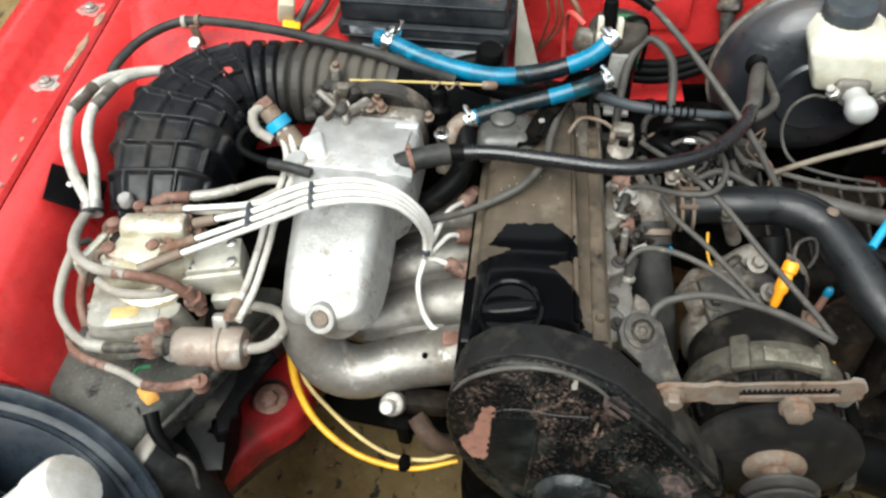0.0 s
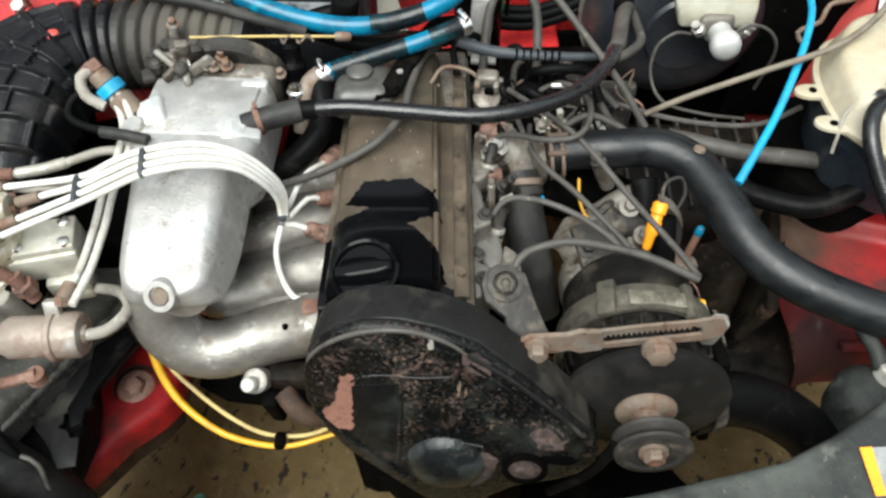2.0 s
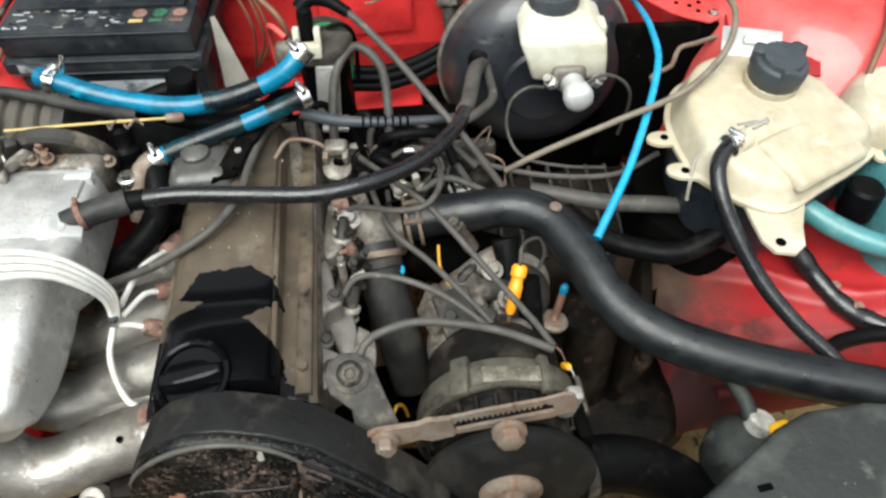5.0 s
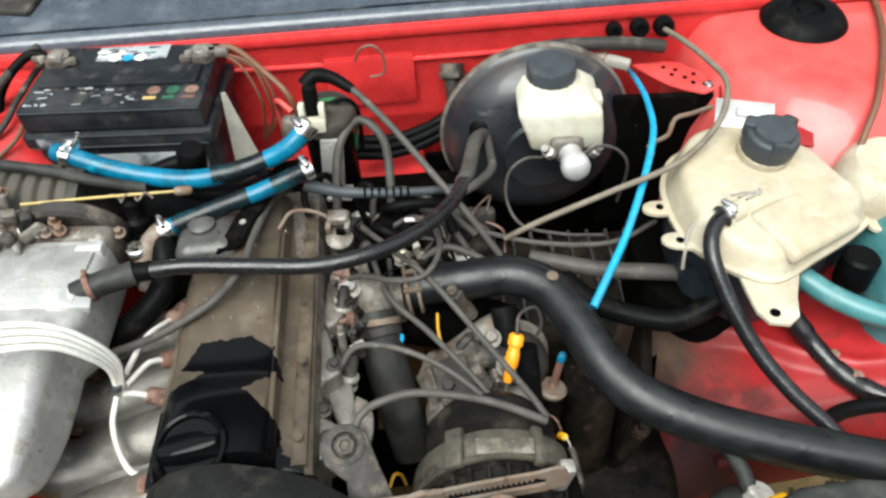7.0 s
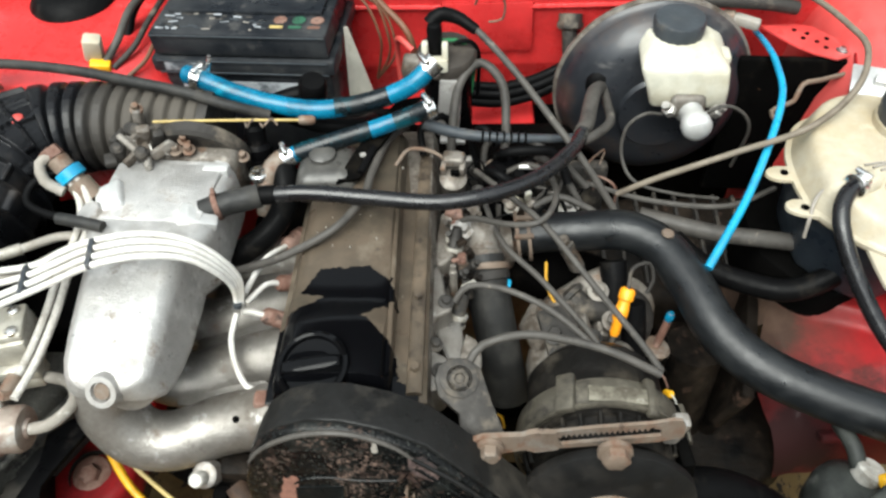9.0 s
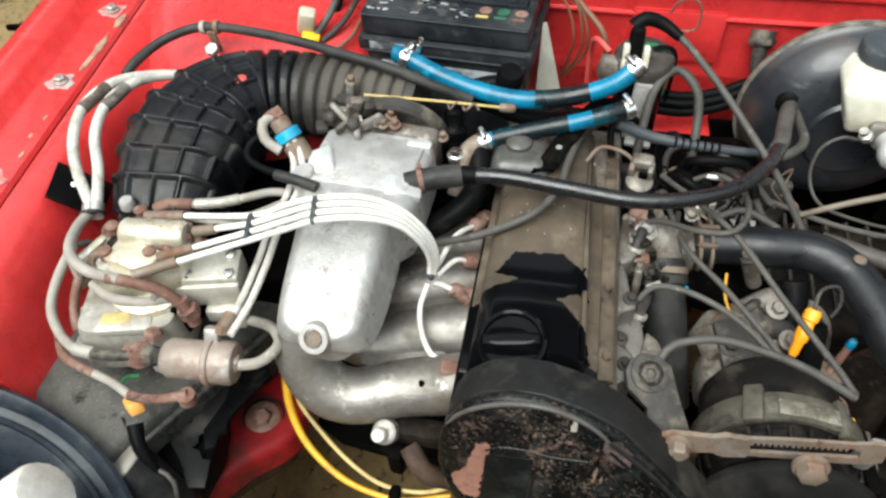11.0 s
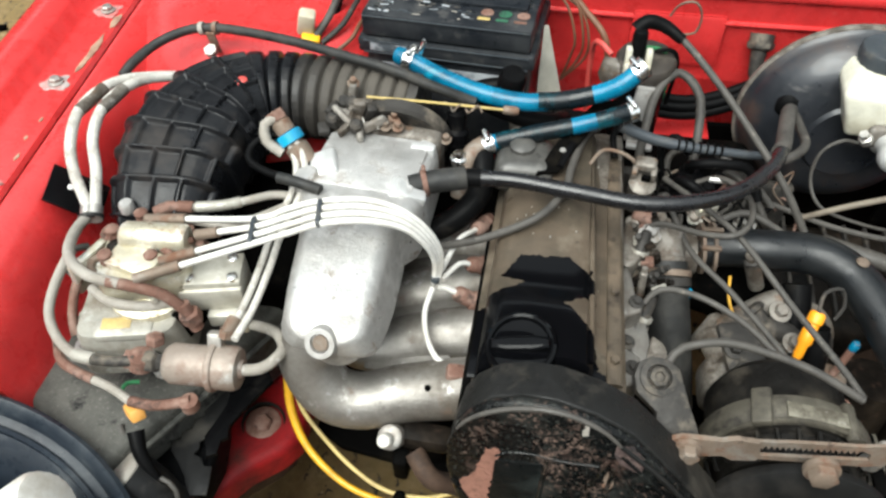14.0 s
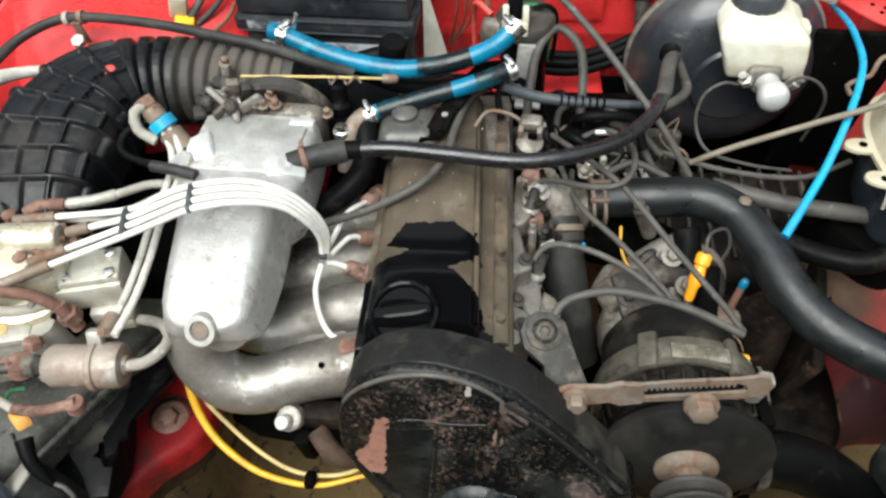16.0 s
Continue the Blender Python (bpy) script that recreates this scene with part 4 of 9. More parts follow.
# ---- engine ----
def build_engine():
    en = thing("engine", "dirty inline petrol engine with dusty valve cover", "engine", (0.13, 0.2, 0.3))
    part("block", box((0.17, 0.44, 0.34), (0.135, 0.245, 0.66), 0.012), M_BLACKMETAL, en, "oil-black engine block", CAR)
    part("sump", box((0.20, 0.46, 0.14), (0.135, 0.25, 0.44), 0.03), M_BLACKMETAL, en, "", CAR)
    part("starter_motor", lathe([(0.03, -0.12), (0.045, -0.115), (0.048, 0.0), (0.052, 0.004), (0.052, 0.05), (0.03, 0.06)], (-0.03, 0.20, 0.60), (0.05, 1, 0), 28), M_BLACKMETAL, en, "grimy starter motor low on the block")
    # black sheet added to darken the gap below the runners
    part("runner_dark_sheet", slab([(-0.185, 0.095), (-0.14, 0.075), (-0.05, 0.070), (0.06, 0.060), (0.06, 0.44), (-0.185, 0.44)], 0.012, pose(0, 0, 0.585), 0.004), M_BLACKMETAL, en, "black sheet added for the dark below the runners")
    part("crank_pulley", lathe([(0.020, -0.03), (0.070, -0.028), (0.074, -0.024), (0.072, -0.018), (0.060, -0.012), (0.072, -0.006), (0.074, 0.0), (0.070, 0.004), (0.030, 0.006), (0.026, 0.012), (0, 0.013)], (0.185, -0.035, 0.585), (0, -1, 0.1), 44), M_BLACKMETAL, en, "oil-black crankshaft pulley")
    # black sheet added to darken what shows under the crankshaft
    part("crank_dark_sheet", slab([(0.045, 0.20), (0.040, 0.085), (0.062, 0.030), (0.095, 0.002), (0.150, -0.030), (0.260, -0.075), (0.345, -0.060), (0.375, 0.02), (0.375, 0.20)], 0.014, pose(0, 0, 0.455), 0.004), M_BLACKMETAL, en, "black sheet added for the dark under the crankshaft")
    head = [(0.056, 0.83), (0.054, 0.90), (0.062, 0.905), (0.207, 0.905), (0.212, 0.89), (0.216, 0.83)]
    part("cylinder_head", loft([[(u, v, z) for u, z in head] for v in (0.035, 0.2, 0.35, 0.445)]), M_CAST_DIRTY, en, "grimy alloy cylinder head", CAR, 25)
    # valve cover: a pressed lid with a bolted rim
    prof = [(0.050, 0.902), (0.050, 0.908), (0.058, 0.910), (0.060, 0.925), (0.066, 0.937), (0.078, 0.944), (0.110, 0.947), (0.150, 0.946), (0.166, 0.941), (0.173, 0.930), (0.176, 0.916), (0.183, 0.913), (0.206, 0.912), (0.210, 0.908), (0.210, 0.902)]
    st = []
    for v in [0.028, 0.031, 0.038, 0.06, 0.08] + [0.10 + 0.005 * q for q in range(34)] + [0.28, 0.30, 0.34, 0.38, 0.405, 0.418, 0.428, 0.432]:
        k = {0.028: 0.25, 0.031: 0.6, 0.428: 0.6, 0.432: 0.25}.get(v, 1.0)
        droop = -0.045 * (v - 0.15)
        hollow = 0.34 * (math.exp(-((v - 0.150) / 0.036) ** 2) if v < 0.150 else math.exp(-((v - 0.150) / 0.048) ** 2))
        st.append([(0.13 + (u - 0.13) * (1 - 0.04 * (v - 0.03) / 0.4), v, 0.905 + (z - 0.905) * k * (1 - hollow * max(0.0, min(1.0, (z - 0.914) / 0.026))) + droop) for u, z in prof])
    vc = part("valve_cover", loft(st), M_COVER, en, "black valve cover under beige dust, wiped bare in front", CAR)
    part("rim_strip", loft([[(u, v, z - 0.045 * (v - 0.15)) for u, z in ((0.189, 0.911), (0.190, 0.915), (0.193, 0.917), (0.202, 0.917), (0.205, 0.915), (0.206, 0.911))] for v in (0.034, 0.2, 0.425)]), M_COVER_RIM, vc, "", CAR)
    part("ridge", tube([(0.172, 0.045, 0.938), (0.170, 0.2, 0.932), (0.166, 0.41, 0.922)], 0.0030, 8), M_COVER, vc, "", CAR)
    for v in (0.062, 0.155, 0.30, 0.395):
        part("bolt", hexbolt((0.197, v, 0.918 - 0.045 * (v - 0.15)), (0.1, 0, 1), 0.0054, 0.005, False), M_COVER_RIM, vc, "", CAR)
    part("rear_hump", box((0.082, 0.084, 0.040), (0.055, 0.340, 0.936), 0.014, (-3, 0, 5), 0.82, 4), M_HUMP, vc, "dull grey end hump")
    part("hump_nut", lathe([(0.016, 0), (0.016, 0.008), (0.010, 0.012)], (0.050, 0.345, 0.954), (0, 0, 1), 18), M_HUMP, vc)
    # filler cap: round lid with a raised grip
    cap_at, cap_dir = Vector((0.098, 0.058, 0.938)), (-0.10, -0.22, 1)
    cap = part("oil_filler_cap", lathe([(0.026, -0.02), (0.029, -0.002), (0.0345, 0.0), (0.0355, 0.003), (0.0365, 0.010), (0.0355, 0.0145), (0.0325, 0.0165), (0.0300, 0.0150), (0.0285, 0.010), (0.015, 0.0085), (0, 0.0085)], cap_at, cap_dir, 40), M_PLASTIC_GLOSS, en, "glossy black ribbed oil filler cap")
    z_ax = Vector(cap_dir).normalized()
    x_ax = (Vector((1, 0.18, 0)) - z_ax * Vector((1, 0.18, 0)).dot(z_ax)).normalized()
    m = Matrix((x_ax, z_ax.cross(x_ax), z_ax)).transposed().to_4x4()
    m.translation = cap_at
    part("grip", slab([(-0.0295, -0.006), (-0.012, -0.0085), (0.012, -0.0085), (0.0295, -0.006), (0.0295, 0.006), (0.012, 0.0085), (-0.012, 0.0085), (-0.0295, 0.006)], 0.012, m @ Matrix.Translation((0, 0, 0.008)), 0.0045, 3), M_PLASTIC_GLOSS, cap)
    # timing cover: a leaning teardrop
    tilt = Matrix.Translation((0, -0.022, 0.965)) @ Matrix.Rotation(radians(-14), 4, "X") @ Matrix.Translation((0, 0, -0.965))
    outline = [(0.050, 0.935), (0.062, 0.957), (0.082, 0.975), (0.108, 0.985), (0.140, 0.987), (0.178, 0.979), (0.214, 0.963), (0.262, 0.920), (0.324, 0.856), (0.338, 0.836), (0.340, 0.806), (0.326, 0.784), (0.300, 0.768), (0.258, 0.752), (0.222, 0.722), (0.198, 0.708),
               (0.170, 0.708), (0.146, 0.732), (0.112, 0.765), (0.080, 0.797), (0.056, 0.835), (0.044, 0.875), (0.043, 0.905)]
    stand = Matrix.Rotation(radians(90), 4, "X")       # outline's y becomes z, depth runs towards the front
    tc = part("timing_cover", slab([(x, z - 0.015) for x, z in outline], 0.050, tilt @ Matrix.Translation((0, 0.050, 0.0)) @ stand, 0.006, 3), M_TIMING, en, "black pressed timing-belt cover, flaking and rusty", sharp=45)
    hood = [(x, z - 0.013) for x, z in outline[:9]] + [(0.33, 0.83), (0.30, 0.86), (0.20, 0.935), (0.14, 0.955), (0.09, 0.945), (0.058, 0.91)]
    part("rim", slab(hood, 0.045, tilt @ Matrix.Translation((0, 0.053, 0.0015)) @ stand, 0.002), M_TIMING_TOP, tc, "dusty upper rim", sharp=45)

    def on_face(x, z, lift=0.0):
        return tilt @ Vector((x, -lift, z - 0.015))

    out = (tilt.to_3x3() @ Vector((0, -1, 0)))
    edge = [on_face(x, z, 0.001) for x, z in ((0.052, 0.936), (0.066, 0.955), (0.095, 0.974), (0.127, 0.983), (0.157, 0.982), (0.186, 0.971), (0.204, 0.956))]
    # the bright line on the top edge is put in as a pale bead
    part("edge_highlight", tube(edge, lambda t: 0.0012 + 0.0016 * math.sin(math.pi * t) ** 0.5, 8), M_LEAD, tc, "pale edge bead with the edge's highlight in its colour")
    part("flank_bead", tube([on_face(x, z, 0.001) for x, z in ((0.204, 0.957), (0.246, 0.926), (0.290, 0.884), (0.322, 0.850))], 0.0026, 8), M_TIMING_TOP, tc)
    for pts, r in ((((0.141, 0.919), (0.139, 0.885), (0.138, 0.861), (0.135, 0.82), (0.133, 0.787)), 0.0026), (((0.092, 0.910), (0.104, 0.918), (0.125, 0.922), (0.155, 0.921), (0.189, 0.925)), 0.0016), (((0.196, 0.940), (0.186, 0.910), (0.181, 0.885), (0.184, 0.856), (0.190, 0.836)), 0.0032),
                   (((0.199, 0.934), (0.218, 0.906), (0.240, 0.876), (0.263, 0.848), (0.275, 0.83)), 0.0030), (((0.206, 0.945), (0.240, 0.915), (0.280, 0.872), (0.302, 0.842)), 0.0022), (((0.202, 0.930), (0.200, 0.905), (0.199, 0.896)), 0.0034),
                   (((0.135, 0.79), (0.150, 0.800), (0.165, 0.812), (0.190, 0.826), (0.222, 0.822)), 0.0022), (((0.052, 0.862), (0.082, 0.822), (0.114, 0.788), (0.150, 0.752)), 0.0024)):
        part("pressed_rib", tube([on_face(x, z, 0.0006) for x, z in pts], r, 8), M_TIMING, tc)
    part("boss", lathe([(0.042, 0), (0.039, 0.005), (0.031, 0.010), (0.019, 0.013), (0.008, 0.014), (0, 0.014)], on_face(0.184, 0.790), out, 32), M_BOSS, tc, "smooth blue-grey round pressing")
    part("left_panel", slab([(0.092, 0.905), (0.138, 0.912), (0.136, 0.865), (0.133, 0.80), (0.112, 0.806), (0.090, 0.832)], 0.0022, tilt @ Matrix.Translation((0, 0.0005, -0.015)) @ stand, 0.0008), M_TIMING_PLAIN, tc, "smoother dark pressing")
    part("bolt_recess", lathe([(0.024, 0), (0.024, 0.005), (0.018, 0.006), (0.0165, 0.001), (0, 0.001)], on_face(0.267, 0.792), out, 24), M_BLACKMETAL, tc)
    part("bolt", hexbolt(on_face(0.267, 0.792, 0.002), out, 0.0115, 0.005), M_PINKRUST, tc, "rusty bolt")
    part("slot", slab([(-0.016, -0.006), (0.012, -0.008), (0.020, 0.0), (0.012, 0.008), (-0.016, 0.006), (-0.020, 0.0)], 0.0012, tilt @ Matrix.Translation((0.300, 0.0, 0.792)) @ stand), M_GAP_BLACK, tc)

    def flake(name, pts, mat, lab, lift=0.0012, seed=0):
        """A ragged flat patch on the cover's face."""
        loop = smooth_path([(x, z, 0) for x, z in pts + pts[:1]], 0.0022)[:-1]
        bent = [(p.x + 0.0034 * noise.noise(Vector((p.x * 190, p.y * 190, seed))), p.y + 0.0034 * noise.noise(Vector((p.y * 190, p.x * 190, seed + 5)))) for p in loop]
        part(name, slab(bent, lift, tilt @ Matrix.Translation((0, 0.0, -0.015)) @ stand), mat, tc, lab)

    flake("rust_patch", [(0.082, 0.917), (0.096, 0.916), (0.091, 0.897), (0.091, 0.877), (0.089, 0.855), (0.088, 0.838), (0.070, 0.839), (0.060, 0.858), (0.060, 0.866), (0.072, 0.876), (0.076, 0.890)], M_RUSTPATCH, "orange flaking rust")
    flake("worn_patch", [(0.200, 0.957), (0.214, 0.958), (0.226, 0.944), (0.224, 0.928), (0.208, 0.934), (0.200, 0.944)], M_PINKRUST, "dull pink-brown worn patch", 0.0010, 3)
    flake("worn_patch", [(0.268, 0.850), (0.290, 0.860), (0.304, 0.846), (0.302, 0.826), (0.284, 0.824), (0.270, 0.834)], M_PINKRUST, "dull pink-brown worn patch", 0.0010, 7)
    flake("worn_patch", [(0.205, 0.800), (0.222, 0.812), (0.238, 0.800), (0.232, 0.772), (0.214, 0.752), (0.204, 0.770)], M_PINKRUST, "dull pink-brown worn patch", 0.0010, 9)
    flake("bare_fleck", [(0.168, 0.973), (0.173, 0.973), (0.172, 0.962), (0.168, 0.962)], M_BRAID, "bare pale fleck", 0.0012, 2)
    flake("bare_fleck", [(0.196, 0.916), (0.201, 0.918), (0.204, 0.902), (0.197, 0.899)], M_COPPER, "bare tan fleck", 0.0030, 4)
    cp = part("crank_pulley", lathe([(0.02, -0.03), (0.062, -0.028), (0.064, -0.024), (0.054, -0.016), (0.064, -0.008), (0.066, -0.004), (0.050, 0.0), (0.02, 0.004), (0, 0.004)], (0.205, -0.055, 0.655), (0, -1, 0), 40), M_BLACKMETAL, en, "grimy crankshaft pulley")
    part("bolt", hexbolt((0.205, -0.060, 0.655), (0, -1, 0), 0.016, 0.012), M_RUST, cp)
    # exhaust side: plugs and their sockets
    for base, top in ((Vector((0.214, 0.171, 0.822)), Vector((0.230, 0.203, 0.875))), (Vector((0.207, 0.262, 0.838)), Vector((0.216, 0.290, 0.892)))):
        d = top - base
        q = d.length
        pl = part("spark_plug_boot", lathe([(0.0095, -0.02), (0.0095, q * 0.40), (0.0115, q * 0.44), (0.0115, q * 0.62), (0.0085, q * 0.68), (0.0075, q * 0.98), (0.0055, q * 1.10)], base, d, 16), M_GREYMETAL, en, "dirty grey spark plug connector")
        part("collar", lathe([(0.0120, 0), (0.0130, 0.003), (0.0120, 0.006)], base + d * 0.42, d, 16), M_METER, pl)
        part("collar", lathe([(0.0118, 0), (0.0126, 0.003), (0.0118, 0.006)], base + d * 0.60, d, 16), M_METER, pl)
    wall = [(0.194, 0.245), (0.204, 0.228), (0.211, 0.200), (0.219, 0.184), (0.218, 0.174), (0.205, 0.166), (0.2005, 0.150), (0.2015, 0.132), (0.209, 0.120), (0.221, 0.113), (0.224, 0.096), (0.219, 0.078), (0.200, 0.072), (0.186, 0.10), (0.184, 0.20)]
    curve = [(p.x, p.y) for p in smooth_path([(x, y, 0) for x, y in wall + wall[:1]], 0.006)[:-1]]
    part("casting_wall", slab(curve, 0.046, pose(0, 0, 0.842), 0.004, 3), M_CAST_MID, en, "bare alloy wall of the head beside the plugs")
    rear = [(0.205, 0.330), (0.222, 0.322), (0.228, 0.300), (0.222, 0.278), (0.212, 0.262), (0.203, 0.250), (0.192, 0.255), (0.192, 0.320)]
    part("casting_wall", slab([(p.x, p.y) for p in smooth_path([(x, y, 0) for x, y in rear + rear[:1]], 0.006)[:-1]], 0.040, pose(0, 0, 0.838), 0.004, 3), M_CAST_DIRTY, en, "oily alloy wall of the head")
    web = [(0.166, 0.312), (0.174, 0.258), (0.186, 0.216), (0.211, 0.142), (0.226, 0.121), (0.236, 0.142), (0.226, 0.192), (0.214, 0.222), (0.194, 0.280), (0.180, 0.312)]
    part("casting_web", slab([(p.x, p.y) for p in smooth_path([(x, y, 0) for x, y in web + web[:1]], 0.006)[:-1]], 0.010, pose(0, 0, 0.850), 0.003, 2), M_CAST_MID, en, "bare grey alloy web beside the plugs")
    side = [(0.232, 0.168), (0.248, 0.158), (0.253, 0.130), (0.246, 0.106), (0.232, 0.104), (0.226, 0.125)]
    part("casting_web", slab([(p.x, p.y) for p in smooth_path([(x, y, 0) for x, y in side + side[:1]], 0.005)[:-1]], 0.014, pose(0, 0, 0.838, 14, 6, 0), 0.003, 2), M_CAST_DIRTY, en, "pale alloy web below the plug")
    for x, y, z in ((0.212, 0.186, 0.889), (0.206, 0.128, 0.889), (0.214, 0.096, 0.889), (0.214, 0.300, 0.879)):
        part("head_bolt", hexbolt((x, y, z), (0.2, -0.1, 1), 0.0055, 0.006), M_GREYMETAL, en)
    random.seed(33)
    for k in range(22):
        x, y = random.uniform(0.050, 0.160), random.uniform(0.205, 0.40)
        r = random.uniform(0.0005, 0.0013)
        z = 0.9475 - 0.045 * (y - 0.15) - 0.0135 * math.exp(-((y - 0.150) / 0.048) ** 2) - (0.012 if x > 0.148 else 0.0)
        part("lime_spot", lathe([(r, -0.002), (r, 0.0), (r * 0.6, 0.0006)], (x, y, z), (0, 0, 1), 8), M_BRAID, vc, "")
    return en


build_engine()


# ---- intake: plenum, runners, throttle body ----
def build_intake():
    man = thing("intake_manifold", "bare cast aluminium intake manifold", "manifold", (-0.09, 0.12, 0.85))
    # plenum: rounded rings from the nose to the throttle flange
    # y, centre x, width of the top, flare
    spec = ((0.0155, -0.1010, 0.0230, 0.0090), (0.0168, -0.1010, 0.0450, 0.0130), (0.0195, -0.1005, 0.0610, 0.0170), (0.0245, -0.1000, 0.0730, 0.0220), (0.0320, -0.1000, 0.0820, 0.0260), (0.0440, -0.1020, 0.0880, 0.0290), (0.0700, -0.1060, 0.0920, 0.0330), (0.1000, -0.1100, 0.0960, 0.0330), (0.1400, -0.1150, 0.1010, 0.0290),
            (0.1720, -0.1200, 0.1090, 0.0230), (0.1880, -0.1160, 0.1300, 0.0180), (0.2020, -0.1180, 0.1430, 0.0120), (0.2300, -0.1190, 0.1460, 0.0100), (0.2900, -0.1210, 0.1450, 0.0100), (0.3120, -0.1210, 0.1380, 0.0100))

    def crown(y):
        return float(np.interp(y, (0.0155, 0.0195, 0.026, 0.040, 0.070, 0.14, 0.172, 0.30), (0.9440, 0.9500, 0.9545, 0.9580, 0.9630, 0.9720, 0.9735, 0.9710)))

    def foot(y):
        return float(np.interp(y, (0.0155, 0.0195, 0.032, 0.060, 0.12), (0.9290, 0.9235, 0.9160, 0.9040, 0.8895)))

    def section(top, flare, h):
        """A rounded trapezium, wider at its foot."""
        pts = rounded(top + flare, h, min(h, top) * 0.24, 7)
        return [(x * (1 - flare / (top + flare) * max(0.0, min(1.0, z / h + 0.5))), z) for x, z in pts]

    rings = [[(cx + x, y, (crown(y) + foot(y)) / 2 + z) for x, z in section(w, fl, crown(y) - foot(y))] for y, cx, w, fl in spec]
    pl = part("plenum", loft(rings), M_CAST, man, "sand-cast alloy plenum", sharp=60)
    bd = Vector((-0.04, -0.78, 0.62)).normalized()
    bc = Vector((-0.0985, 0.023, 0.9395))
    bc += bd * 0.006
    part("boss", lathe([(0.036, -0.038), (0.026, -0.022), (0.0188, -0.006), (0.0168, 0.004), (0.0158, 0.0070), (0.0104, 0.0070), (0.0092, 0.002), (0, 0.002)], bc, bd, 32), M_CAST, pl, "nose boss with a plugged hole")
    part("plug", lathe([(0.0091, 0.0024), (0.0080, 0.005), (0, 0.0055)], bc, bd, 16), M_COPPER, pl, "rusty brown plug")
    part("top_pad", box((0.128, 0.095, 0.012), (-0.122, 0.258, 0.968), 0.005), M_CAST, pl, "", ID)
    part("machined_face", box((0.034, 0.026, 0.012), (-0.061, 0.225, 0.966), 0.003, (0, 20, 14)), M_ZINC, pl, "bright machined corner")
    part("machined_face", box((0.030, 0.012, 0.014), (-0.066, 0.300, 0.968), 0.002), M_ZINC, pl, "bright machined corner")
    part("temp_pocket", lathe([(0.020, -0.02), (0.020, 0.0), (0.015, 0.012), (0, 0.012)], (-0.186, 0.222, 0.962), (-0.35, -0.2, 1), 20), M_CAST, pl, "machined boss")
    # runners sweep out under the plenum to the head
    for k, (y, drop) in enumerate(((0.035, 0.0), (0.115, 0.004), (0.195, 0.008), (0.275, 0.012))):
        pts = [(-0.112, y + 0.024, 0.905), (-0.134, y + 0.002, 0.866), (-0.112, y - 0.014, 0.826 - drop), (-0.075, y - 0.012, 0.812 - drop), (-0.02, y + 0.008, 0.818 - drop), (0.050, y + 0.022, 0.832 - drop)]
        part("runner", tube([(a, b + 0.008, c + 0.006) for a, b, c in pts], lambda s: 0.0355 - 0.003 * math.sin(math.pi * s), 20, 0.008), M_CAST_MID, man, "stained cast intake runner", sharp=70)
    part("web", box((0.10, 0.25, 0.012), (-0.035, 0.195, 0.822), 0.005, (0, -4, 0)), M_CAST_MID, man, "cast web between the runners")
    part("flange", box((0.014, 0.36, 0.075), (0.038, 0.175, 0.845), 0.005, (0, 0, 4)), M_BLACKMETAL, man)
    part("stud_plate", box((0.030, 0.020, 0.020), (0.033, 0.062, 0.862), 0.005, (0, 8, 10)), M_RUST, man, "rusty injector clamp")
    part("casting_hole", lathe([(0.0034, -0.004), (0.0034, 0.0006)], (0.003, 0.040, 0.8600), (0, -0.15, 1), 14), M_GAP_BLACK, man)
    for size, at, turn in (((0.038, 0.050, 0.030), (-0.172, 0.246, 0.963), (0, -16, 24)), ((0.036, 0.040, 0.020), (-0.072, 0.226, 0.964), (0, 12, 8)), ((0.022, 0.018, 0.014), (-0.066, 0.312, 0.962), (6, 8, -6)), ((0.018, 0.014, 0.012), (-0.176, 0.300, 0.968), (0, -8, 10))):
        part("corner_boss", box(size, at, 0.005, turn, 0.85, 3), M_ZINC, pl, "bright machined corner boss")
    # throttle body behind the plenum
    tb = part("throttle_body", box((0.135, 0.045, 0.075), (-0.118, 0.335, 0.935), 0.012, seg=3), M_CAST_DIRTY, man, "oily throttle body")
    part("throat_ring", lathe([(0.056, 0), (0.060, 0.004), (0.060, 0.016), (0.055, 0.020), (0.050, 0.020), (0.050, 0)], (-0.105, 0.345, 0.945), (0.02, 1, 0.32), 40), M_GREYMETAL, tb, "grey throat ring")
    lk = part("linkage", box((0.016, 0.012, 0.060), (-0.160, 0.325, 0.985), 0.003, (18, 14, 30)), M_LINK, tb, "grimy throttle lever")
    for q in (((0.045, 0.010, 0.008), (-0.172, 0.318, 0.988), (0, 20, -30)), ((0.010, 0.040, 0.010), (-0.148, 0.305, 0.984), (20, 0, 20)), ((0.030, 0.030, 0.012), (-0.178, 0.338, 0.983), (10, 0, 12)),
              ((0.036, 0.008, 0.014), (-0.130, 0.312, 0.988), (0, -25, 24)), ((0.012, 0.014, 0.034), (-0.169, 0.350, 1.000), (0, 8, 0))):
        part("lever", box(q[0], q[1], 0.0038, q[2], 0.85, 3), M_LINK, lk)
    for at in ((-0.160, 0.322, 1.006), (-0.186, 0.312, 0.984), (-0.150, 0.300, 0.990), (-0.178, 0.340, 0.992)):
        part("pivot", lathe([(0.008, -0.006), (0.008, 0.006), (0.005, 0.009)], at, (0.2, -0.3, 1), 12), M_GREYMETAL, lk)
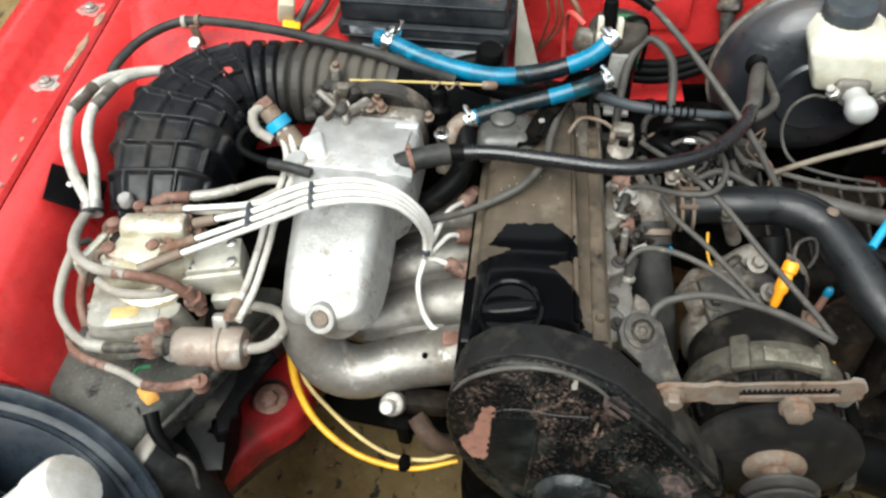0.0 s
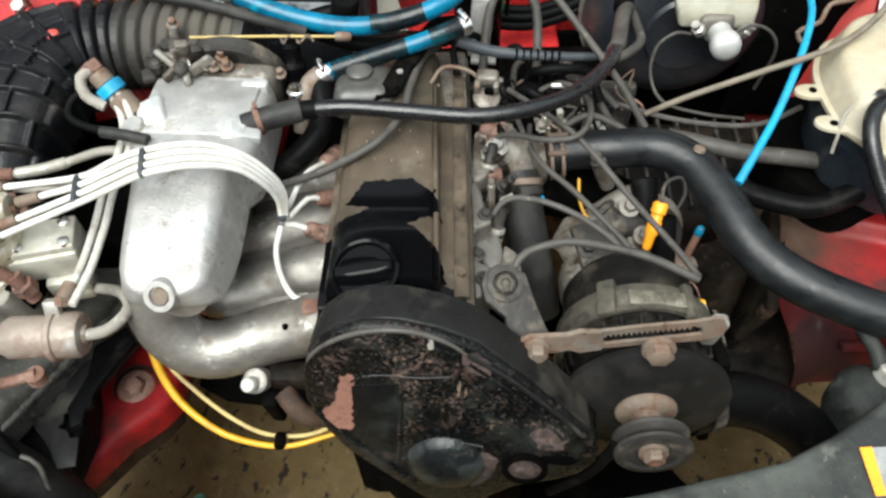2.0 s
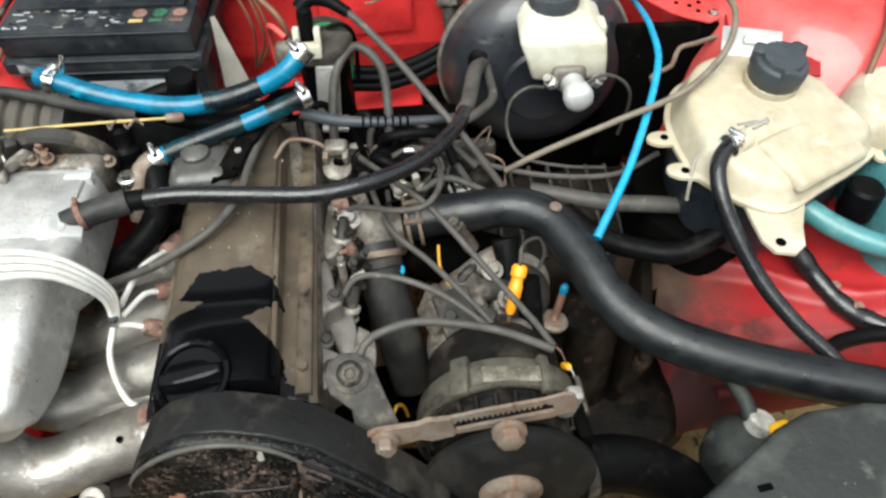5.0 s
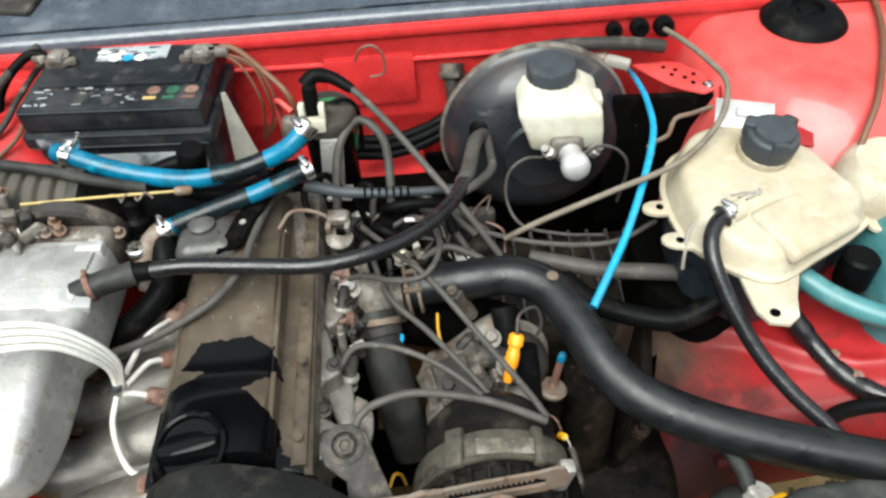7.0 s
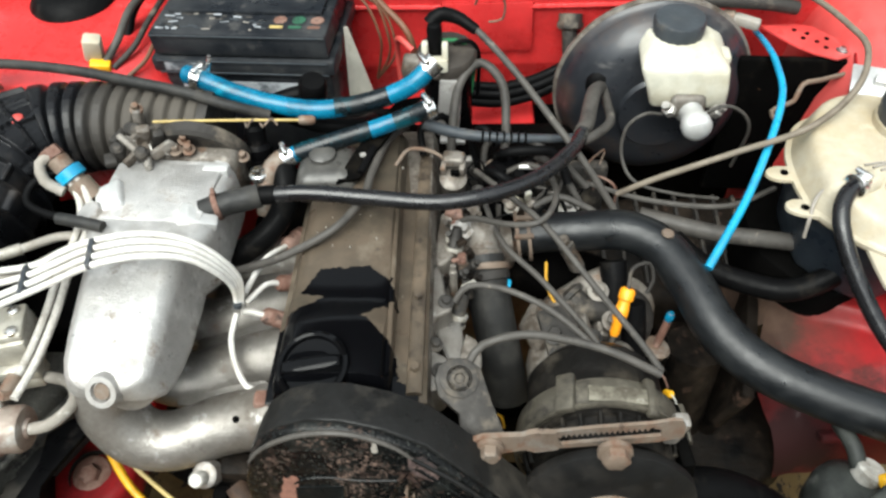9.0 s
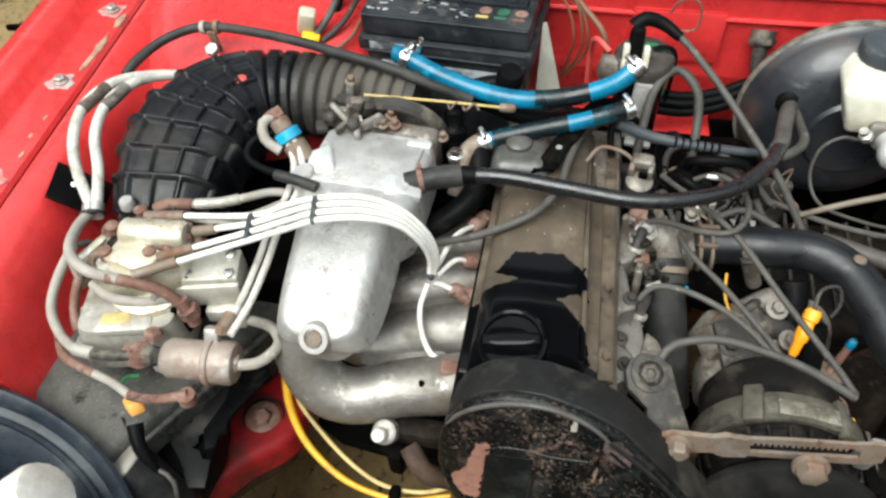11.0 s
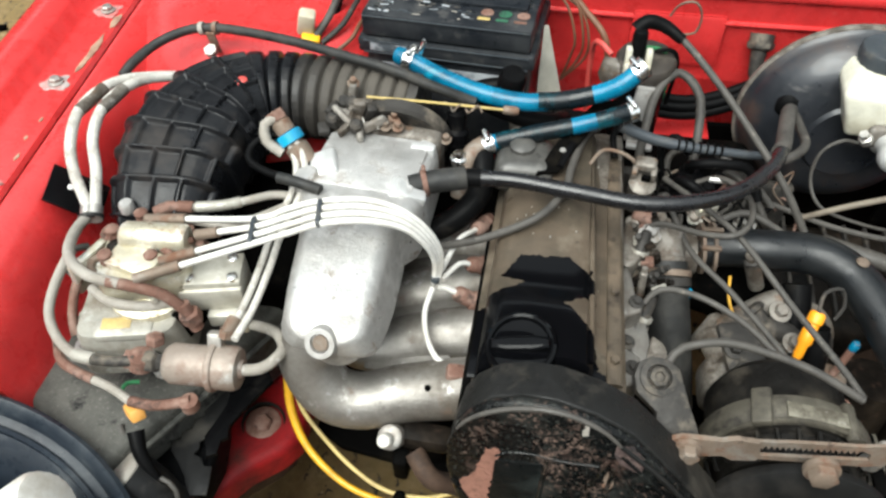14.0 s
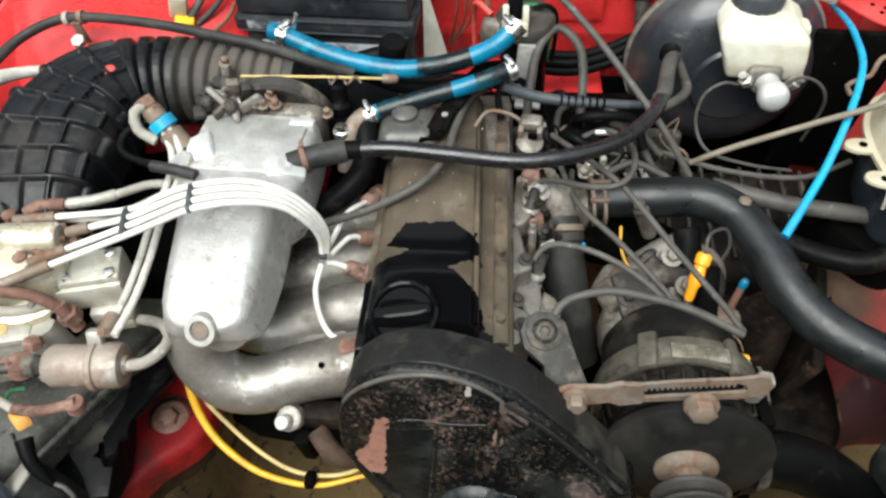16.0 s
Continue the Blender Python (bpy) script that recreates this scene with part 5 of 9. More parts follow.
    for at in ((-0.118, 0.318, 0.982), (-0.104, 0.322, 0.980), (-0.111, 0.332, 0.986), (-0.168, 0.352, 1.014), (-0.047, 0.337, 0.958)):
        part("screw", hexbolt(at, (0.15, -0.3, 1), 0.0048, 0.010), M_COPPER, lk, "rusty adjusting screw")
    for q in (((0.020, 0.007, 0.012), (-0.166, 0.300, 0.982), (14, -20, 50)), ((0.009, 0.026, 0.007), (-0.190, 0.328, 0.992), (0, 30, -14)), ((0.014, 0.012, 0.022), (-0.140, 0.328, 0.992), (20, 10, 34)), ((0.034, 0.006, 0.006), (-0.152, 0.322, 1.004), (0, 14, 62)), ((0.016, 0.020, 0.008), (-0.196, 0.306, 0.974), (8, 0, 24))):
        part("lever", box(q[0], q[1], 0.002, q[2], 0.9), M_GREYMETAL if q[0][0] < 0.018 else M_CAST_DIRTY, lk, "oily small lever")
    part("spring", tube([(-0.150 + 0.004 * k + 0.0, 0.316 + 0.006 * math.cos(k * 1.6), 0.985 + 0.006 * math.sin(k * 1.6)) for k in range(10)], 0.0014, 6, 0.003), M_STEEL, lk)
    return man


build_intake()


# ---- rubber air boot over the air-flow meter ----
def dense(pts, step):
    """A closed outline resampled to a fixed count, close to that step."""
    q = np.array(pts + pts[:1])
    s = np.concatenate(([0], np.cumsum(np.hypot(*np.diff(q, axis=0).T))))
    n = 300
    t = np.linspace(0, s[-1], n, endpoint=False)
    return [(float(a), float(b)) for a, b in zip(np.interp(t, s, q[:, 0]), np.interp(t, s, q[:, 1]))]


def build_boot():
    # wide mouth in front, a bend, then a round bellows into the throttle body
    sect = [((-0.353, 0.150, 0.900), (0, 1, 0.10), 0.094, 0.070), ((-0.354, 0.158, 0.909), (0, 1, 0.20), 0.108, 0.090), ((-0.357, 0.185, 0.925), (0, 1, 0.30), 0.121, 0.104), ((-0.362, 0.225, 0.938), (0.02, 1, 0.22), 0.138, 0.108), ((-0.363, 0.265, 0.946), (0.08, 1, 0.15), 0.149, 0.110),
            ((-0.356, 0.305, 0.951), (0.22, 1, 0.10), 0.150, 0.108), ((-0.338, 0.343, 0.954), (0.5, 1, 0.06), 0.140, 0.106), ((-0.308, 0.372, 0.955), (0.9, 0.8, 0.03), 0.124, 0.104), ((-0.270, 0.386, 0.955), (1, 0.35, 0.0), 0.110, 0.102),
            ((-0.235, 0.390, 0.955), (1, 0.1, 0), 0.104, 0.100), ((-0.175, 0.392, 0.953), (1, 0, 0), 0.100, 0.100), ((-0.095, 0.392, 0.950), (1, 0, -0.03), 0.098, 0.098)]
    c = smooth_path([s[0] for s in sect], 0.0014)
    total = len(c)
    acc = [0.0]
    for a, b in zip(c, c[1:]):
        acc.append(acc[-1] + (b - a).length)
    ka = [0.0]
    for a, b in zip(sect, sect[1:]):
        ka.append(ka[-1] + (Vector(b[0]) - Vector(a[0])).length)
    scale = ka[-1] / acc[-1]
    rings = []
    for i, q in enumerate(c):
        s = acc[i] * scale
        t = (c[min(i + 1, total - 1)] - c[max(i - 1, 0)]).normalized()
        w = float(np.interp(s, ka, [x[2] for x in sect]))
        h = float(np.interp(s, ka, [x[3] for x in sect]))
        cells = s < 0.245
        pitch = 0.0335 if cells else 0.0195
        row = int(s / pitch)
        ph = (s % pitch) - pitch / 2
        rib = 0.0078 * math.exp(-(ph / 0.0024) ** 4) if cells else 0.0045 - 0.0070 * math.exp(-(ph / 0.0026) ** 2)
        side = t.cross(Vector((0, 0, 1))).normalized()
        up = side.cross(t)
        ring = []
        rr = min(w, h) * (0.34 if s < 0.16 else 0.34 + 0.15 * min(1, (s - 0.16) / 0.1))
        for x, z in dense(rounded(w, h, rr, 9), 0.0035):
            lift = rib
            if cells and z > -0.2 * h:
                row_at = row + (0.5 if ph > 0 else -0.5)
                shift = 0.25 if int(row_at + 10) % 2 else 0.0
                across = (x / w + 0.5) * 4.0 + shift
                near = abs(across - round(across)) * w / 4.0
                lift = max(lift, 0.0066 * math.exp(-(near / 0.0022) ** 4))
            out_way = Vector((x / (w * w), z / (h * h))).normalized()
            p = q + side * (x + out_way.x * lift) + up * (z + out_way.y * lift)
            ring.append(p)
        rings.append(ring)
    b = whole("air_intake_boot", loft(rings), M_BOOT, "ribbed grey-black rubber air intake boot", "air duct", sharp=70)
    part("paint_dab", lathe([(0.008, -0.002), (0.0078, 0.002), (0.005, 0.004), (0, 0.0045)], (-0.312, 0.334, 1.008), (0, -0.1, 1), 16), M_REDRUBBER, b, "dab of red paint")
    part("band", lathe([(0.055, -0.006), (0.057, -0.006), (0.057, 0.006), (0.055, 0.006)], (-0.098, 0.388, 0.950), (1, 0, -0.03), 36), M_GREYMETAL, b, "grey fixing band")
    return b


build_boot()


# ---- rear of the bay: battery, coil, brake servo ----
def build_battery():
    b = thing("battery", "dusty black car battery with a ledged lid", "battery", (-0.086, 0.57, 0.81))
    cx, w = -0.086, 0.252
    top = 1.025
    part("case", box((w - 0.016, 0.146, 0.16), (cx, 0.575, 0.880), 0.006), M_BATTERY, b)
    lid = part("lid", join(box((w - 0.014, 0.152, 0.034), (cx, 0.572, top - 0.017), 0.004), box((w, 0.160, 0.022), (cx, 0.573, 0.977), 0.004)), M_BATTERY, b, "stepped glossy lid")
    part("vent_strip", box((w - 0.04, 0.044, 0.007), (cx, 0.566, top + 0.002), 0.003), M_BATTERY, lid, "raised vent strip")
    lab = part("label", box((0.098, 0.034, 0.002), (cx, 0.626, top + 0.0005), 0.0005, (0, 0, 2)), M_LABELGREY, lid, "worn silvery label")
    for k, mat in enumerate((M_WHITE, M_SKYTUBE, M_WHITE)):
        part("label_dot", lathe([(0.008, 0), (0.008, 0.0008)], (cx - 0.022 + 0.018 * k, 0.612, top + 0.0015), (0, 0, 1), 14), mat, lab)
    for k, mat in enumerate((M_RUST, M_DULLGREEN, M_RUST)):
        part("warning_dot", lathe([(0.0090, 0), (0.0090, 0.001)], (cx + 0.052 + 0.025 * k, 0.532, top), (0, 0, 1), 14), mat, lid, "faded round warning sign")
        part("warning_bar", box((0.017, 0.006, 0.001), (cx + 0.050 + 0.025 * k, 0.516, top + 0.0003), 0.0002), (M_YELLOW_PALE, M_DULLGREEN, M_RUST)[k], lid)
    random.seed(21)
    for k in range(46):
        x, y = random.uniform(cx - 0.110, cx + 0.035), random.uniform(0.505, 0.545)
        part("print", box((random.uniform(0.003, 0.014), random.uniform(0.0014, 0.0042), 0.0006), (x, y, top + 0.0003), 0, (0, 0, random.uniform(-12, 12))), random.choice((M_LEAD, M_GREYCAP, M_BRAID, M_LABELGREY)), lid)
    for k in range(16):
        part("label_bar", box((random.uniform(0.008, 0.026), 0.0026, 0.0006), (cx - 0.04 + 0.08 * random.random(), 0.616 + 0.022 * random.random(), top + 0.0018), 0, (0, 0, 2)), random.choice((M_WHITE, M_BATTERY, M_DULLGREEN, M_BATTERY)), lab)
    for dy, dz in ((0.4945, top - 0.003), (0.4915, 0.9855), (0.4915, 0.9680)):
        part("lid_edge", box((w - 0.018, 0.002, 0.0022), (cx, dy, dz), 0.0005), M_GREYCAP, lid, "thin pale edge")
    part("front_label", box((0.20, 0.002, 0.036), (cx + 0.005, 0.5005, 0.930), 0.0005), M_LABELGREY, b, "pale blue-grey front label")
    part("lid_sticker", box((0.055, 0.0012, 0.013), (cx - 0.080, 0.4922, 0.977), 0.0003), M_LABELGREY, lid, "worn silver strip")
    for x, s in ((cx - 0.098, -1), (cx + 0.102, 1)):
        post = part("terminal", lathe([(0.011, 0), (0.010, 0.016), (0.008, 0.017)], (x, 0.606, top - 0.001), (0, 0, 1), 16), M_STEEL, b, "lead terminal")
        part("clamp", join(lathe([(0.0105, 0), (0.018, 0), (0.018, 0.012), (0.0105, 0.012)], (x, 0.606, top + 0.001), (0, 0, 1), 18), box((0.030, 0.016, 0.012), (x + s * 0.020, 0.610, top + 0.007), 0.004, (0, 0, 8 * s)), box((0.034, 0.012, 0.010), (x - s * 0.012, 0.598, top + 0.007), 0.003, (0, 0, 12))), M_CAST_DIRTY, post, "grimy battery clamp")
        for dx in (-0.014, 0.010):
            part("bolt", hexbolt((x + dx, 0.594, top + 0.012), (0, 0, 1), 0.0055, 0.007, False), M_STEEL, post)
    # support stay beside it
    st = slab([(0.004, 0.0), (0.050, 0.0), (0.016, 0.135), (0.010, 0.135)], 0.003, pose(0.038, 0.530, 0.868, 78, 0, 12))
    whole("battery_stay", st, M_REG, "dull grey triangular battery stay", "bracket")
    hose("battery_cable", [(-0.190, 0.61, 1.032), (-0.225, 0.612, 1.036), (-0.258, 0.575, 1.010), (-0.268, 0.53, 0.965), (-0.28, 0.48, 0.93)], 0.0065, M_RUBBER, "thick black battery cable on the clamp", "cable")
    hose("battery_cable", [(0.026, 0.61, 1.032), (0.055, 0.616, 1.034), (0.095, 0.60, 1.005), (0.130, 0.575, 0.975), (0.138, 0.57, 0.90)], 0.0045, M_BROWNWIRE, "brown earth cable from the battery", "cable")
    for k, (dx, dz) in enumerate(((0.0, 0.0), (0.012, 0.006), (0.02, -0.004))):
        hose("wire", [(0.040, 0.61, 1.030), (0.068 + dx, 0.60, 1.010 + dz), (0.085 + dx, 0.59, 0.965), (0.080 + dx, 0.60, 0.925), (0.07, 0.61, 0.88)], 0.0020, M_BROWNWIRE, "thin brown earth wire by the battery", "wire", 8, group="earth wires")
    hose("battery_cable", [(0.030, 0.505, 0.885), (0.075, 0.53, 0.875), (0.12, 0.55, 0.860), (0.17, 0.57, 0.835)], 0.008, M_RUBBER, "black cable below the battery", "cable")


build_battery()


def build_coil():
    c = thing("ignition_coil", "black ignition coil with a pale tower", "ignition coil", (0.172, 0.505, 0.86))
    part("can", lathe([(0.030, -0.10), (0.033, -0.095), (0.033, 0.02), (0.037, 0.022), (0.037, 0.036), (0.030, 0.042), (0.014, 0.042)], (0.186, 0.524, 0.948), (0, -0.1, 1), 28), M_PLASTIC, c)
    part("head", lathe([(0.0365, 0.0), (0.0400, 0.003), (0.0405, 0.016), (0.0370, 0.021), (0.026, 0.023), (0, 0.024)], (0.186, 0.524, 0.972), (0, -0.1, 1), 32), M_COILHEAD, c, "dusty brown-grey moulded head")
    for dx in (-0.0130, 0.0130):
        part("tower_cheek", box((0.0080, 0.016, 0.030), (0.174 + dx, 0.496, 1.004), 0.002, (-12, 0, 4)), M_RESERVOIR, c, "cream plastic cheek")
    part("tower", box((0.034, 0.018, 0.018), (0.174, 0.490, 0.992), 0.003, (-12, 0, 4)), M_RESERVOIR, c, "cream plastic tower")
    part("boot", lathe([(0.0095, -0.016), (0.0100, 0.018), (0.0090, 0.024), (0.006, 0.026)], (0.172, 0.512, 1.010), (0, 0.1, 1), 18), M_RUBBER, c, "black rubber boot")
    part("terminal_block", box((0.030, 0.022, 0.030), (0.143, 0.508, 0.975), 0.005, (0, 12, 14)), M_CAST_DIRTY, c, "grimy connector")
    part("bracket", box((0.030, 0.010, 0.085), (0.192, 0.480, 0.930), 0.003, (-8, 4, 0)), M_CAST, c, "bare grey bracket")
    part("bracket_foot", box((0.035, 0.03, 0.006), (0.197, 0.470, 0.890), 0.002), M_CAST, c)
    ch = hose("coil_lead", [(0.170, 0.525, 1.036), (0.195, 0.533, 1.036), (0.225, 0.519, 1.026), (0.275, 0.472, 1.000), (0.324, 0.416, 0.970), (0.371, 0.374, 0.930), (0.409, 0.352, 0.880)], 0.0046, M_LEAD, "dusty grey coil lead", "ignition lead")
    part("sleeve", tube([(0.166, 0.523, 1.030), (0.178, 0.529, 1.040), (0.200, 0.530, 1.036), (0.226, 0.518, 1.0255)], lambda q: 0.0108 - 0.004 * q, 12), M_RUBBER, ch, "black rubber sleeve")
    hose("wire", [(0.175, 0.520, 1.008), (0.205, 0.530, 1.000), (0.222, 0.540, 0.965), (0.215, 0.53, 0.905), (0.212, 0.52, 0.87)], 0.0028, M_GREEN, "green earth wire on the coil", "wire", 8)
    hose("wire", [(0.195, 0.525, 1.002), (0.218, 0.525, 1.004), (0.228, 0.535, 0.975), (0.226, 0.54, 0.91)], 0.003, M_RUBBER, "black wire on the coil", "wire", 8)
    hose("wire", [(0.140, 0.53, 0.985), (0.118, 0.55, 0.99), (0.112, 0.57, 0.95), (0.115, 0.57, 0.86)], 0.004, M_REDRUBBER, "faded red wire by the coil", "wire", 8)
    hose("wire", [(0.215, 0.665, 0.975), (0.225, 0.655, 1.000), (0.245, 0.65, 1.008), (0.258, 0.655, 0.985), (0.255, 0.66, 0.955), (0.235, 0.66, 0.950)], 0.0018, M_COPPER, "loop of thin pink wire on the bulkhead", "wire", 8)


build_coil()


def build_servo():
    s = thing("brake_servo", "black vacuum brake servo with a milky fluid reservoir", "brake servo", (0.480, 0.60, 0.72))
    ax = (CAR.to_3x3() @ Vector((0, -1, 0.04))).normalized()
    back = Vector((0.478, 0.672, 0.862))
    drum = part("drum", lathe([(0.10, 0.0), (0.128, 0.012), (0.140, 0.030), (0.142, 0.040), (0.142, 0.046), (0.137, 0.050), (0.135, 0.058), (0.128, 0.074), (0.112, 0.092), (0.090, 0.102), (0.060, 0.106), (0.056, 0.112), (0.0, 0.112)], back, ax, 64), M_SERVO, s, "satin black pressed steel drum")
    part("rim", lathe([(0.141, 0), (0.146, 0.003), (0.146, 0.009), (0.141, 0.012)], back + ax * 0.034, ax, 64), M_CAST_DIRTY, drum, "rolled steel rim")
    side = ax.cross(Vector((0, 0, 1))).normalized() * -1
    noz = back + ax * 0.085 - side * 0.085 + Vector((0, 0, 0.040))
    if noz.x > back.x:
        noz = back + ax * 0.085 + side * 0.085 + Vector((0, 0, 0.040))
    part("grommet", lathe([(0.022, -0.01), (0.022, 0.006), (0.016, 0.012), (0.008, 0.014)], noz, ax, 24), M_RUBBER, drum, "rubber grommet")
    mc = part("master_cylinder", lathe([(0.028, 0.0), (0.028, 0.012), (0.021, 0.016), (0.020, 0.050), (0.016, 0.054), (0.0155, 0.068), (0.018, 0.073), (0.0200, 0.080), (0.0200, 0.089), (0.0175, 0.095), (0.011, 0.099), (0, 0.100)], back + ax * 0.108 + Vector((0.024, 0, 0.042)), (ax.x + 0.03, ax.y, ax.z + 0.02), 28), M_ZINC, s, "bright alloy master cylinder")
    part("port_block", box((0.052, 0.044, 0.034), back + ax * 0.142 + Vector((0.022, 0, 0.050)), 0.008, (0, 0, 4), 0.85, 3), M_CAST_MID, mc, "cast port block")
    part("stain", lathe([(0.030, 0), (0.030, 0.004), (0.024, 0.005)], back + ax * 0.106 + Vector((0.040, 0, 0.030)), ax, 20), M_RUST, mc, "rusty flange nut")
    for sx in (-1, 1):
        p = back + ax * 0.165 + Vector((0.026 + sx * 0.028, 0, 0.045))
        part("union", lathe([(0.009, 0), (0.009, 0.010), (0.006, 0.012), (0.006, 0.020)], p, (sx * 0.5, -0.3, 0.8), 6), M_STEEL, mc)
    # reservoir: a tapering tub
    rings = [[(0.500 + dx + x, yy + y, z) for x, y in rounded(w, d, 0.007, 4)] for z, w, d, yy, dx in ((0.906, 0.092, 0.062, 0.560, 0.014), (0.910, 0.100, 0.070, 0.558, 0.014), (0.914, 0.102, 0.074, 0.558, 0.013), (0.940, 0.108, 0.082, 0.560, 0.008), (0.962, 0.114, 0.088, 0.566, 0.002), (0.968, 0.114, 0.088, 0.568, 0.001), (0.9735, 0.108, 0.080, 0.570, 0.0), (0.982, 0.088, 0.062, 0.577, -0.003), (0.985, 0.080, 0.054, 0.580, -0.004))]
    res = part("reservoir", loft(rings), M_RESERVOIR, s, "milky white fluid reservoir", sharp=50)
    part("reservoir_lug", box((0.02, 0.03, 0.02), (0.552, 0.560, 0.966), 0.006), M_RESERVOIR, res)
    part("cap", lathe([(0.024, 0), (0.0335, 0.002), (0.034, 0.024), (0.032, 0.027), (0.020, 0.029), (0, 0.029)], (0.494, 0.590, 0.980), (-0.03, -0.02, 1), 36, lambda a: 1 + 0.02 * math.cos(18 * a)), M_GREYCAP, res, "black ribbed screw cap")
    # brake pipes
    hose("brake_pipe", [(0.476, 0.500, 0.915), (0.450, 0.480, 0.930), (0.428, 0.470, 0.915), (0.425, 0.455, 0.880), (0.445, 0.430, 0.855), (0.50, 0.42, 0.845), (0.56, 0.43, 0.83)], 0.0023, M_LEAD, "thin grimy brake pipe looping under the servo", "brake pipe", 8)
    hose("brake_pipe", [(0.530, 0.500, 0.918), (0.556, 0.500, 0.932), (0.585, 0.505, 0.915), (0.600, 0.51, 0.88), (0.60, 0.53, 0.80)], 0.0023, M_LEAD, "thin grimy brake pipe beside the reservoir", "brake pipe", 8)
    oh = hose("servo_hose", [(-0.004, 0.262, 0.969), (0.05, 0.266, 0.972), (0.120, 0.264, 0.971), (0.198, 0.262, 0.970), (0.260, 0.279, 0.970), (0.310, 0.318, 0.962), (0.350, 0.378, 0.952), (0.371, 0.440, 0.942), (0.385, 0.520, 0.930), (noz.x, noz.y - 0.01, noz.z)], 0.0092, M_RUBBER_SHINY, "long shiny black servo vacuum hose", "vacuum hose", 16)
    part("ferrule", tube([(0.364, 0.420, 0.945), (0.371, 0.440, 0.942), (0.376, 0.470, 0.9375), (0.385, 0.520, 0.931), (noz.x - 0.001, noz.y - 0.012, noz.z)], 0.0102, 16), M_LEAD, oh, "thicker dusty grey rubber end")
    part("cuff", tube([(-0.004, 0.262, 0.969), (0.014, 0.2635, 0.970)], 0.0112, 16, straight=True), M_RUBBER, oh)
    e = hose("hose_sleeve", [(-0.066, 0.238, 0.963), (-0.040, 0.249, 0.967), (-0.004, 0.262, 0.969)], 0.0140, M_GREYRUBBER, "thick dusty rubber sleeve on the plenum spigot", "hose", 18)
    part("clip", lathe([(0.0146, -0.003), (0.0162, -0.003), (0.0162, 0.003), (0.0146, 0.003)], (-0.050, 0.2455, 0.9655), (0.9, 0.4, 0.1), 24), M_RUST, e, "rusty hose clip")
    part("clip_ear", box((0.005, 0.010, 0.010), (-0.052, 0.250, 0.982), 0.002, (0, 0, 25)), M_RUST, e)
    hose("servo_hose", [(0.360, 0.400, 0.945), (0.385, 0.425, 0.940), (0.405, 0.470, 0.925), (0.405, 0.52, 0.915), (noz.x + 0.004, noz.y - 0.006, noz.z - 0.004)], 0.0062, M_LEAD, "thin grey hose beside the servo hose", "vacuum hose", 10)


build_servo()


